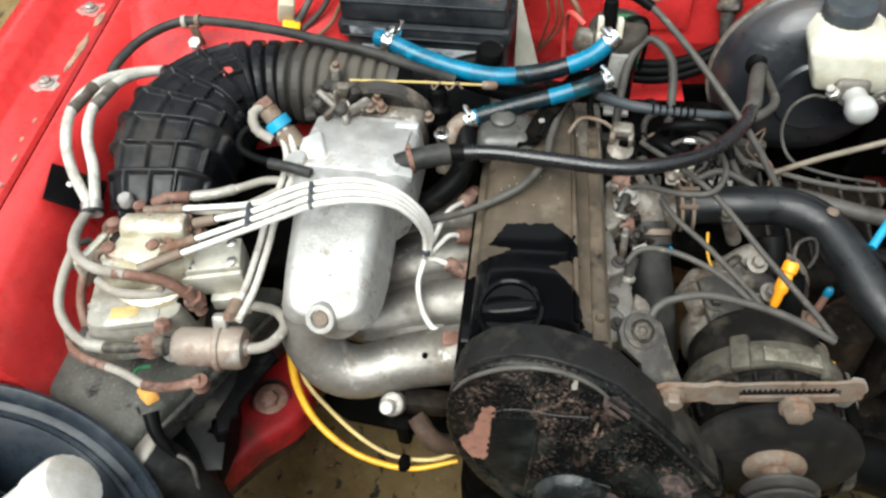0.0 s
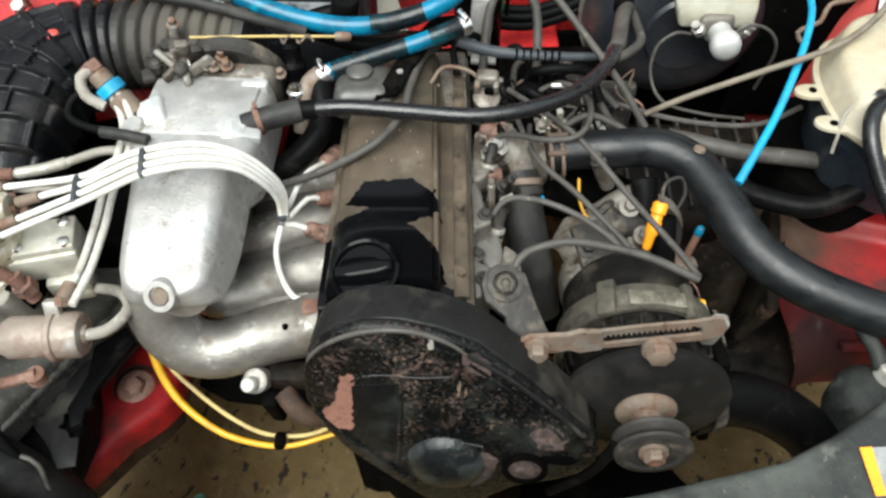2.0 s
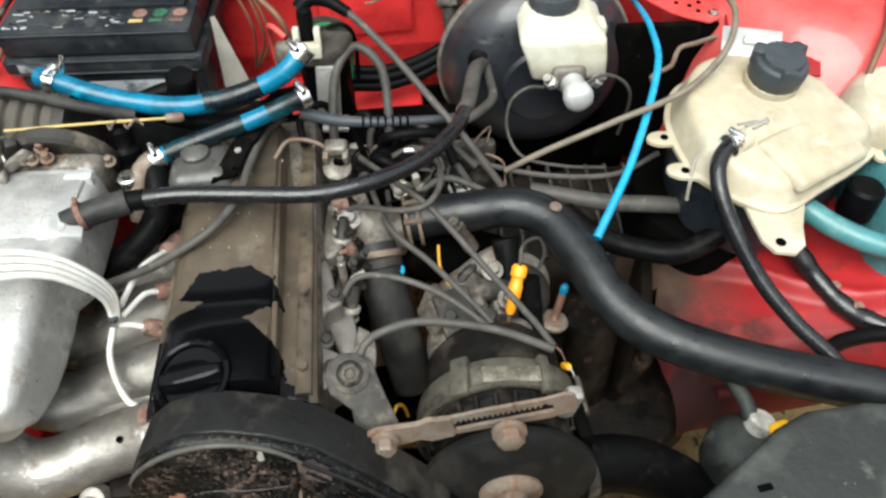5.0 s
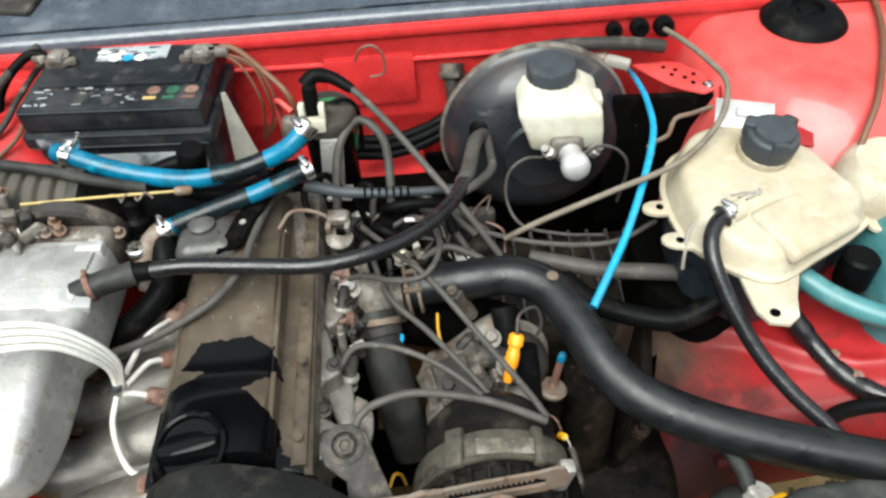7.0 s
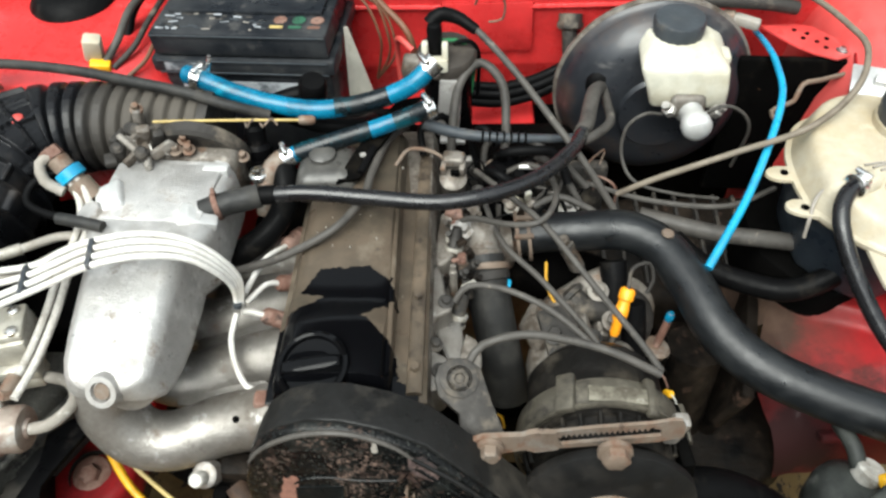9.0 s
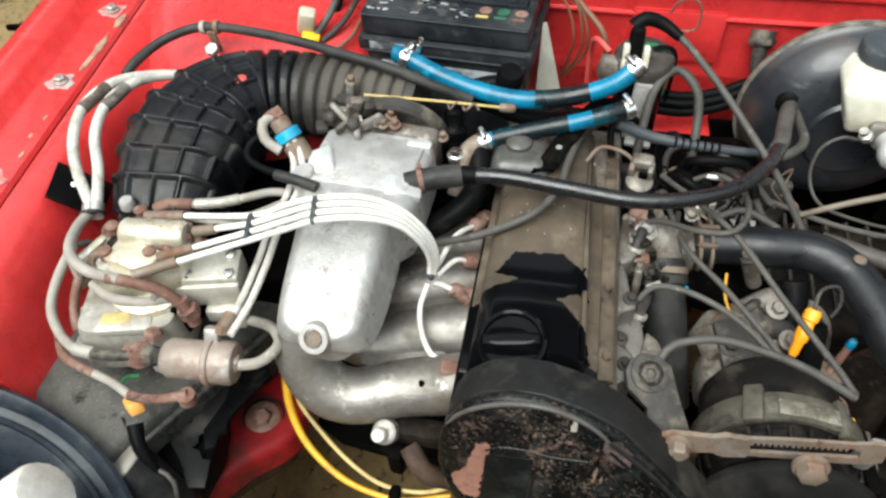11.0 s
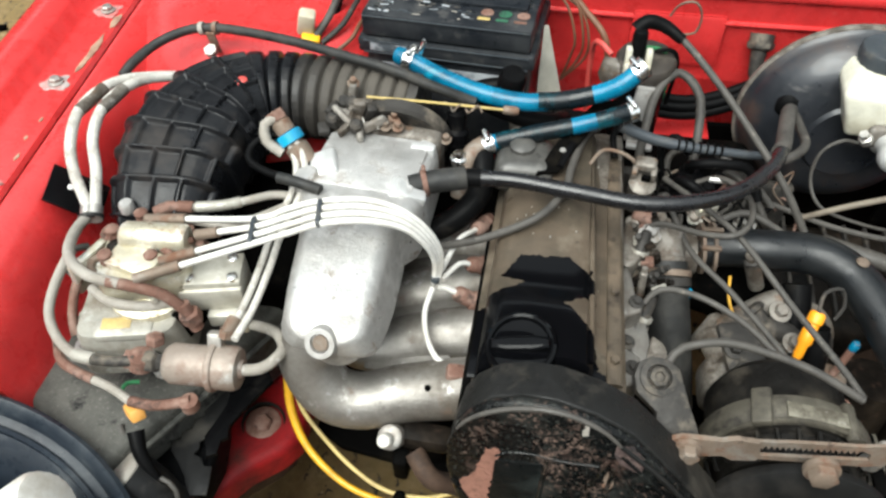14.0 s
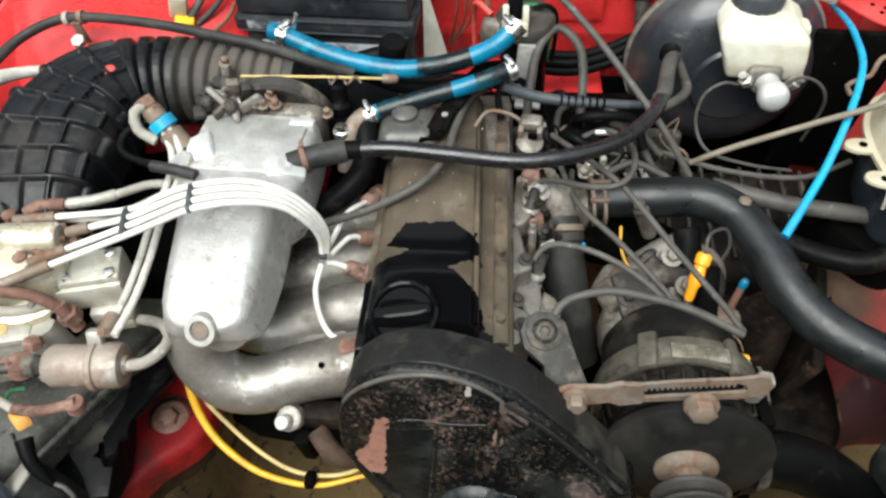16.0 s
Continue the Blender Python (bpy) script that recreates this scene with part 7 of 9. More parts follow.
def build_fuel_lines():
    # thick pale pair looping over the wing
    for pts, lab in (((( -0.424, 0.118, 0.946), (-0.430, 0.132, 0.951), (-0.465, 0.169, 0.965), (-0.482, 0.200, 0.985), (-0.493, 0.245, 0.998), (-0.486, 0.293, 1.000), (-0.467, 0.334, 0.990), (-0.417, 0.378, 0.968), (-0.37, 0.40, 0.93)), "thick pale braided fuel hose looping by the wing"),
                     (((-0.416, 0.120, 0.946), (-0.423, 0.136, 0.951), (-0.440, 0.177, 0.967), (-0.460, 0.214, 0.985), (-0.470, 0.258, 0.995), (-0.465, 0.303, 0.995), (-0.448, 0.345, 0.985), (-0.405, 0.388, 0.962), (-0.36, 0.405, 0.93)), "second thick pale braided fuel hose")):
        h = hose("fuel_hose", pts, 0.0068, M_BRAID_PALE, lab, "fuel hose", 14, group="fuel hoses over the wing")
        part("sleeve", tube([pts[4], tuple((Vector(pts[4]) + Vector(pts[5])) / 2), pts[5]], 0.0080, 14), M_CAST_DIRTY, h, "grey sleeve")
        part("ferrule", tube([pts[0], pts[1]], 0.0088, 12, straight=True), M_STEEL, h, "crimped steel ferrule")
    whole("hose_tie", lathe([(0.010, -0.003), (0.0142, -0.002), (0.0142, 0.002), (0.010, 0.003)], (-0.422, 0.122, 0.947), (-0.3, 0.7, 0.4), 20), M_GREYRUBBER, "black tie round the fuel hoses", "cable tie")
    h = hose("fuel_hose", [(-0.424, 0.125, 0.950), (-0.420, 0.090, 0.955), (-0.398, 0.050, 0.964), (-0.363, 0.030, 0.965), (-0.327, 0.030, 0.960)], 0.0062, M_BRAID, "grey-brown fuel hose bending over the distributor", "fuel hose")
    part("steel_end", tube([(-0.340, 0.0285, 0.962), (-0.310, 0.033, 0.955), (-0.285, 0.038, 0.943), (-0.266, 0.039, 0.920)], 0.0064, 12), M_RUST, h, "rusty pipe end")
    h = hose("fuel_hose", [(-0.413, 0.069, 0.950), (-0.429, 0.042, 0.920), (-0.429, 0.015, 0.900), (-0.410, -0.007, 0.889), (-0.375, -0.026, 0.894), (-0.345, -0.030, 0.899)], 0.0056, M_BRAID, "pale fuel hose curving down to the filter", "fuel hose")
    part("collar", tube([(-0.372, -0.0265, 0.8945), (-0.345, -0.030, 0.899)], 0.0074, 12, straight=True), M_METER, h)
    part("steel_end", tube([(-0.345, -0.030, 0.899), (-0.322, -0.029, 0.902), (-0.300, -0.023, 0.902)], 0.0060, 12), M_GREYMETAL, h)
    h = hose("fuel_pipe", [(-0.405, 0.075, 0.93), (-0.415, 0.05, 0.905), (-0.412, 0.025, 0.885), (-0.405, 0.01, 0.870)], 0.0055, M_RUST, "thin rusty pipe beside the distributor", "fuel pipe", 10)
    h = hose("fuel_pipe", [(-0.420, -0.002, 0.872), (-0.405, -0.022, 0.866), (-0.375, -0.034, 0.870), (-0.350, -0.040, 0.873)], 0.0055, M_RUST, "rusty pipe end low on the airbox", "fuel pipe", 12)
    hose("fuel_hose", [(-0.350, -0.040, 0.873), (-0.325, -0.045, 0.872), (-0.302, -0.052, 0.866)], 0.0050, M_BRAID, "short white fuel hose by the filter", "fuel hose")
    hose("fuel_pipe", [(-0.302, -0.052, 0.866), (-0.275, -0.052, 0.868), (-0.250, -0.046, 0.872), (-0.235, -0.040, 0.874)], 0.0058, M_RUST, "rusty pipe under the filter", "fuel pipe", 12)
    part("lug", lathe([(0.010, -0.006), (0.010, 0.006)], (-0.236, -0.042, 0.870), (0, 0, 1), 12), M_RUST, scene.objects["fuel_pipe"])
    hose("fuel_hose", [(-0.190, -0.005, 0.895), (-0.168, 0.000, 0.898), (-0.157, 0.014, 0.898), (-0.156, 0.034, 0.893), (-0.178, 0.058, 0.882), (-0.215, 0.071, 0.868)], 0.0062, M_BRAID, "pale braided hose curling from the filter", "fuel hose", 14)
    for dx in (0.0, 0.011):
        h = hose("fuel_line", [(-0.207 + dx, 0.012, 0.925), (-0.204 + dx, 0.054, 0.926), (-0.207 + dx, 0.110, 0.930), (-0.209 + dx, 0.156, 0.940), (-0.203 + dx, 0.205, 0.955), (-0.206 + dx, 0.235, 0.968), (-0.218 + dx, 0.254, 0.986), (-0.232 + dx, 0.262, 0.992)], 0.0042, M_BRAID_PALE, "pale fuel line climbing beside the plenum", "fuel line", 10, group="fuel lines beside the plenum")
    part("collar", lathe([(0.0075, 0), (0.0075, 0.022)], (-0.207, 0.014, 0.925), (0.05, 1, 0.1), 12), M_COPPER, h)
    hose("fuel_line", [(-0.325, 0.150, 0.960), (-0.290, 0.158, 0.958), (-0.255, 0.178, 0.955), (-0.225, 0.200, 0.952), (-0.200, 0.205, 0.95)], 0.0052, M_BRAID, "pale fuel line under the air boot", "fuel line", 10)
    part("sleeve", tube([(-0.300, 0.155, 0.959), (-0.275, 0.165, 0.957), (-0.255, 0.178, 0.955)], 0.0066, 12), M_METER, scene.objects["fuel_line.002"], "grey sleeve")
    hose("fuel_pipe", [(-0.345, 0.140, 0.955), (-0.330, 0.148, 0.960), (-0.303, 0.154, 0.959)], 0.0070, M_RUST, "rusty union on the distributor", "fuel pipe", 12)
    for k, pts in enumerate((((-0.312, 0.142, 0.950), (-0.270, 0.140, 0.955), (-0.235, 0.150, 0.955), (-0.205, 0.185, 0.95)), ((-0.300, 0.135, 0.958), (-0.255, 0.128, 0.968), (-0.22, 0.14, 0.960), (-0.19, 0.19, 0.95)))):
        hose("fuel_line", pts, 0.0055, M_BRAID, "pale fuel line between distributor and plenum", "fuel line", 10, group="fuel lines beside the plenum")
    # four white injector lines, clipped together over the plenum
    n_lines = 4
    for i in range(n_lines):
        o = i / 3.0
        start = ((-0.318, 0.124, 0.966), (-0.262, 0.112, 0.968), (-0.278, 0.074, 0.968), (-0.290, 0.050, 0.966))[i]
        pts = [start, (-0.210 + 0.014 * o, 0.130 - 0.034 * o, 0.985), (-0.172 + 0.013 * o, 0.139 - 0.034 * o, 1.000), (-0.139 + 0.012 * o, 0.147 - 0.031 * o, 1.010), (-0.095 + 0.009 * o, 0.162 - 0.030 * o, 1.008),
               (-0.056 + 0.007 * o, 0.171 - 0.025 * o, 0.992), (-0.027 - 0.001 * o, 0.172 - 0.018 * o, 0.965), (-0.013 - 0.005 * o, 0.172 - 0.010 * o, 0.928), (-0.014 - 0.004 * o, 0.158 - 0.002 * o, 0.897)]
        h = hose("injector_line", pts, 0.0036, M_BRAID_WHITE, "white plastic injector line arching over the plenum", "fuel line", 10, 0.006, "white injector lines")
        a, b2 = Vector(start), Vector(pts[1])
        part("union", tube([a - (b2 - a) * 0.25, a + (b2 - a) * 0.22], 0.0062, 10, straight=True), M_COPPER, h, "rusty crimped end")
    for at, d, w in (((-0.131, 0.1315, 1.010), (0.93, 0.25, 0.1), 0.022), ((-0.203, 0.113, 0.986), (0.85, 0.22, 0.4), 0.022), ((-0.017, 0.156, 0.902), (-0.1, -0.4, -0.9), 0.010)):
        dd = Vector(d).normalized()
        m = axis_matrix(at, dd)
        side = m.to_3x3().inverted() @ Vector((0.3, -0.93, 0.0))
        ang = math.atan2(side.y, side.x)
        whole("line_clip", slab(rounded(1.80 * w, 0.0094, 0.0045, 3), 0.005, m @ Matrix.Rotation(ang, 4, "Z") @ Matrix.Translation((0, 0, -0.004)), 0.001), M_GREYCAP, "small grey-black clip holding the injector lines", "clip", "injector line clips")
    ends = [[(-0.018, 0.150, 0.895), (-0.022, 0.127, 0.878), (-0.014, 0.103, 0.862), (0.006, 0.080, 0.855), (0.032, 0.081, 0.856), (0.044, 0.096, 0.858)], [(-0.014, 0.154, 0.893), (-0.004, 0.158, 0.888), (0.008, 0.160, 0.880)], [(-0.010, 0.162, 0.898), (0.004, 0.195, 0.892), (0.014, 0.205, 0.882)], [(-0.012, 0.170, 0.905), (-0.004, 0.225, 0.900), (0.010, 0.262, 0.884)]]
    for i, pts in enumerate(ends):
        h = hose("injector_line", pts, 0.0034, M_BRAID_WHITE, "white line dropping to its injector", "fuel line", 10, 0.006, "white injector lines")
        if i:
            a, b2 = Vector(pts[-2]), Vector(pts[-1])
            d = (b2 - a).normalized()
            part("injector", lathe([(0.007, 0), (0.010, 0.004), (0.010, 0.022), (0.012, 0.024), (0.012, 0.036)], b2 - d * 0.002, d, 12), M_RUST, h, "rusty brown injector")


build_airbox()
build_distributor()
build_filter()
build_fuel_lines()


def build_left_details():
    v = thing("cold_start_valve", "rusty cold start valve with a blue ring", "valve", (-0.205, 0.26, 0.95))
    d = Vector((0.62, -0.35, -0.70)).normalized()
    a = Vector((-0.236, 0.272, 1.006))
    part("body", lathe([(0.009, 0), (0.012, 0.003), (0.012, 0.016), (0.010, 0.018), (0.011, 0.034), (0.0145, 0.036), (0.0145, 0.060)], a, d, 20), M_COPPER, v)
    part("ring", lathe([(0.0120, 0), (0.0160, 0.001), (0.0160, 0.013), (0.0120, 0.014)], a + d * 0.017, d, 24), M_SKYTUBE, v, "bright blue plastic ring")
    part("nut", lathe([(0.012, -0.012), (0.012, 0.0)], a, d, 6), M_RUST, v)
    hose("fuel_pipe", [(-0.236, 0.270, 1.012), (-0.250, 0.262, 1.005), (-0.246, 0.250, 0.990), (-0.226, 0.246, 0.978)], 0.0065, M_BRAID, "grey pipe bent over the cold start valve", "fuel pipe", 10)
    hose("wire", [(-0.238, 0.268, 0.99), (-0.262, 0.250, 0.985), (-0.262, 0.228, 0.978), (-0.235, 0.214, 0.975), (-0.200, 0.205, 0.978), (-0.165, 0.196, 0.976)], 0.0048, M_RUBBER, "black taped wire to the cold start valve", "wire", 10)
    hose("wiring_plug", [(-0.215, 0.205, 0.978), (-0.185, 0.200, 0.979), (-0.160, 0.196, 0.977)], 0.0066, M_GREYRUBBER, "grey-black wiring plug by the plenum", "connector", 10)
    h = hose("vacuum_hose", [(-0.492, 0.340, 0.985), (-0.486, 0.360, 0.993), (-0.467, 0.399, 1.002), (-0.433, 0.424, 1.011), (-0.395, 0.431, 1.016), (-0.339, 0.429, 1.017), (-0.269, 0.420, 1.017), (-0.197, 0.402, 1.018), (-0.130, 0.388, 1.016), (-0.072, 0.378, 1.006), (-0.02, 0.385, 0.985)], 0.0066, M_GREYRUBBER, "long black hose running over the air boot", "hose", 14)
    part("collar", tube([(-0.414, 0.4286, 1.0139), (-0.408, 0.4292, 1.0145)], 0.0092, 14, straight=True), M_BRAID, h, "pale collar")
    part("collar", tube([(-0.394, 0.4306, 1.0158), (-0.388, 0.4312, 1.0163)], 0.0092, 14, straight=True), M_COPPER, h, "rusty collar")
    b = thing("hose_bracket", "small tarnished hose bracket on the tower", "bracket", (-0.395, 0.425, 0.985))
    part("strap", box((0.012, 0.004, 0.035), (-0.393, 0.420, 1.000), 0.001, (12, 0, 0)), M_COPPER, b)
    part("nut", lathe([(0.009, 0), (0.009, 0.008)], (-0.392, 0.408, 0.992), (0, -0.5, 1), 6), M_STEEL, b)
    c = thing("relay", "yellow-and-white plug standing by the battery", "relay", (-0.286, 0.49, 0.98))
    part("body", box((0.024, 0.022, 0.036), (-0.284, 0.490, 1.004), 0.005, (10, 14, 16)), M_TANK, c)
    part("base", box((0.026, 0.024, 0.014), (-0.278, 0.483, 0.984), 0.003, (10, 14, 16)), M_YELLOW, c, "yellow base")
    hose("wire", [(-0.272, 0.486, 0.985), (-0.258, 0.512, 1.004), (-0.252, 0.560, 1.022), (-0.243, 0.640, 1.020), (-0.236, 0.760, 1.000), (-0.23, 0.90, 0.97)], 0.0055, M_LEAD, "grey-brown loom rising from the yellow plug", "wire", 10)
    hose("wire", [(-0.262, 0.482, 0.978), (-0.240, 0.515, 0.992), (-0.232, 0.560, 1.004), (-0.228, 0.640, 1.005), (-0.215, 0.74, 0.985), (-0.20, 0.86, 0.95)], 0.0042, M_GREYMETAL, "dark wire running from the plug past the battery", "wire", 10)
    hose("wire", [(-0.250, 0.470, 0.965), (-0.225, 0.500, 0.978), (-0.220, 0.540, 0.985), (-0.216, 0.610, 0.97), (-0.21, 0.66, 0.93)], 0.0030, M_BROWNWIRE, "thin brown wire beside the battery", "wire", 8)
    t = thing("wing_tab", "square black plate with a white rivet on the inner wing", "bracket", (-0.50, 0.17, 0.90))
    m = pose(-0.482, 0.172, 0.926, 0, 38, 20)
    part("plate", slab([(-0.034, -0.030), (0.034, -0.034), (0.036, 0.030), (-0.034, 0.034)], 0.003, m, 0.0006), M_PLASTIC, t)
    part("rivet", lathe([(0.004, 0.003), (0.004, 0.005), (0.002, 0.006)], m @ Vector((-0.008, 0.004, 0)), m.to_3x3() @ Vector((0, 0, 1)), 12), M_WHITE, t)
    hose("wing_pipe", [(-0.440, 0.115, 0.900), (-0.452, 0.10, 0.905), (-0.448, 0.08, 0.890), (-0.43, 0.085, 0.88), (-0.41, 0.11, 0.90)], 0.0045, M_GREYMETAL, "thin bent steel pipe by the inner wing", "pipe", 8)
    whole("wing_grommet", lathe([(0.020, 0), (0.020, 0.008), (0.012, 0.012), (0.010, 0.006), (0, 0.006)], (-0.462, 0.300, 0.930), (0.5, -0.3, 0.8), 24), M_RUBBER, "black rubber grommet in the inner wing", "grommet")
    # yellow wiring with its amber plug
    k = thing("amber_connector", "amber wiring plug with a green wire", "connector", (-0.306, -0.053, 0.80))
    part("body", box((0.016, 0.030, 0.015), (-0.302, -0.054, 0.848), 0.003, (-30, 10, 52)), M_AMBER, k)
    part("boot", tube([(-0.296, -0.070, 0.836), (-0.285, -0.088, 0.822), (-0.268, -0.100, 0.80), (-0.25, -0.11, 0.77)], lambda s: 0.0095 - 0.006 * s, 12), M_RUBBER, k, "black rubber boot")
    part("wire", tube([(-0.316, -0.046, 0.852), (-0.325, -0.036, 0.855), (-0.325, -0.026, 0.853), (-0.316, -0.019, 0.848)], 0.0024, 8), M_GREEN, k, "green wire")
    for pts in (((-0.33, -0.058, 0.815), (-0.315, -0.075, 0.80), (-0.305, -0.095, 0.785), (-0.30, -0.12, 0.75)), ((-0.262, -0.10, 0.80), (-0.245, -0.105, 0.79), (-0.238, -0.13, 0.75), (-0.24, -0.15, 0.72))):
        hose("wire", pts, 0.0028, M_LEAD, "thin grey wire by the headlamp", "wire", 8)
    hose("yellow_loom", [(-0.186, 0.075, 0.82), (-0.184, 0.068, 0.79), (-0.176, 0.040, 0.745), (-0.150, 0.012, 0.712), (-0.105, -0.012, 0.694), (-0.060, -0.024, 0.690), (-0.010, -0.026, 0.692), (0.045, -0.010, 0.70)], lambda s: 0.0062 - 0.0034 * s, M_YELLOW_LOOM, "bright yellow wiring loom hanging below the intake", "wiring", 12)
    hose("yellow_cable", [(-0.175, 0.075, 0.81), (-0.165, 0.045, 0.755), (-0.130, 0.022, 0.725), (-0.085, 0.000, 0.702), (-0.04, -0.014, 0.694), (0.01, -0.012, 0.695), (0.05, 0.0, 0.71)], 0.0030, M_YELLOW_PALE, "pale yellow cable beside the loom", "cable", 10)
    c = thing("loom_clip", "black clip holding the yellow loom", "clip", (-0.03, -0.02, 0.68))
    part("block", box((0.014, 0.020, 0.018), (-0.022, -0.022, 0.695), 0.005, (0, 20, 10)), M_BLACKMETAL, c)
    part("stay", box((0.018, 0.020, 0.09), (-0.022, 0.0, 0.745), 0.005, (14, 6, 0)), M_BLACKMETAL, c)
    p = thing("sender_plug", "white-tipped sender below the intake runner", "sender", (-0.03, 0.0, 0.80))
    d = Vector((-0.1, -0.55, 0.8)).normalized()
    part("tip", lathe([(0.008, 0), (0.0085, 0.002), (0.0085, 0.013), (0.007, 0.016), (0, 0.0165)], Vector((-0.032, -0.006, 0.812)), d, 20), M_BRAID_PALE, p, "off-white plastic tip")
    part("collar", lathe([(0.014, -0.016), (0.014, 0.0), (0.010, 0.003)], Vector((-0.031, -0.003, 0.812)), d, 22), M_STEEL, p)
    part("lug", box((0.06, 0.028, 0.026), (0.005, 0.018, 0.790), 0.008, (0, 14, 10)), M_OILBROWN, p)
    part("lower_arm", tube([(-0.005, 0.0, 0.785), (0.02, -0.02, 0.77), (0.045, -0.012, 0.75), (0.075, -0.010, 0.74)], 0.012, 12), M_RUSTBROWN, p, "purple-brown rusty arm")
    # headlamp housing: an open dark bowl
    h = thing("headlamp_housing", "dark blue-black plastic headlamp housing", "headlamp", (-0.40, -0.25, 0.70))
    c, ax = Vector((-0.448, -0.374, 0.878)), Vector((0.2, 0.09, 0.98)).normalized()
    prof = [(0.0, -0.175), (0.10, -0.172), (0.190, -0.150), (0.258, -0.092), (0.292, -0.034), (0.300, -0.008), (0.303, 0.003), (0.298, 0.006), (0.291, 0.000), (0.288, -0.012), (0.272, -0.018), (0.248, -0.070), (0.190, -0.130), (0.10, -0.160), (0.0, -0.163)]
    part("shell", lathe(prof, c, ax, 84), M_BLUEBLACK, h, "deep plastic bowl", sharp=50)
    part("lip", lathe([(0.272, -0.020), (0.277, -0.020), (0.277, -0.012), (0.272, -0.012), (0.272, -0.020)], c, ax, 84, caps=False), M_BLUEBLACK, h)
    part("floor", lathe([(0.232, -0.100), (0.17, -0.116), (0.0, -0.120)], c, ax, 60), M_PLASTIC_GLOSS, h, "glossy black floor of the bowl")
    part("web", slab([(-0.660, -0.165), (-0.600, -0.110), (-0.532, -0.112), (-0.521, -0.122), (-0.500, -0.146), (-0.462, -0.172), (-0.412, -0.184), (-0.45, -0.26), (-0.66, -0.26)], 0.050, pose(0, 0, 0.772), 0.004), M_PLASTIC, h, "black inner shelf of the housing")
    part("web_edge", tube([(-0.531, -0.128, 0.826), (-0.508, -0.138, 0.822), (-0.463, -0.171, 0.818), (-0.414, -0.183, 0.816)], 0.0016, 6), M_BLUEBLACK, h, "pale moulded edge")
    h0, hd = Vector((-0.385, -0.228, 0.836)), Vector((0.66, 0.40, 0.46)).normalized()
    lamp = part("bulb_holder", lathe([(0.033, 0), (0.033, 0.066), (0.035, 0.068), (0.035, 0.104), (0.032, 0.109), (0.024, 0.111), (0, 0.111)], h0, hd, 44, lambda a: 1 + 0.012 * math.cos(22 * a)), M_BRAID_WHITE, h, "cream plastic bulb holder")
    for q in range(8):
        part("ring", lathe([(0.035, 0), (0.0362, 0.0012), (0.035, 0.0024)], h0 + hd * (0.070 + 0.0043 * q), hd, 40), M_BRAID_WHITE, lamp, "")
    k = part("plug", lathe([(0.016, -0.02), (0.016, 0.004), (0.020, 0.006), (0.020, 0.012), (0.012, 0.016), (0, 0.016)], (-0.440, -0.212, 0.852), (0.3, 0.3, 1), 20), M_REG, h, "white round wiring plug")
    for dx in (0.0, 0.006, 0.012):
        part("wire", tube([(-0.446 + dx, -0.205, 0.862), (-0.455 + dx, -0.196, 0.880), (-0.470 + dx * 1.5, -0.188, 0.890)], 0.0011, 6), M_YELLOW_PALE, k)
    j = thing("lamp_duct", "black hose end with a pale round cap", "duct", (-0.30, -0.12, 0.70))
    part("sleeve", tube([(-0.305, -0.108, 0.795), (-0.285, -0.112, 0.775), (-0.262, -0.118, 0.740), (-0.245, -0.125, 0.69)], 0.034, 24), M_PLASTIC_DUSTY, j)
    part("cap", lathe([(0.030, 0), (0.030, 0.006), (0.026, 0.009), (0, 0.010)], (-0.305, -0.108, 0.795), (-0.6, 0.1, 0.75), 28), M_BRAID, j, "pale grubby cap")
    n = thing("wing_bumpstop", "black rubber bump stop on the wing's front", "bump stop", (-0.566, -0.098, 0.92))
    part("cone", lathe([(0.022, 0), (0.022, 0.018), (0.014, 0.028), (0, 0.029)], (-0.563, -0.098, 0.922), (0, 0, 1), 20), M_RUBBER, n)


build_left_details()


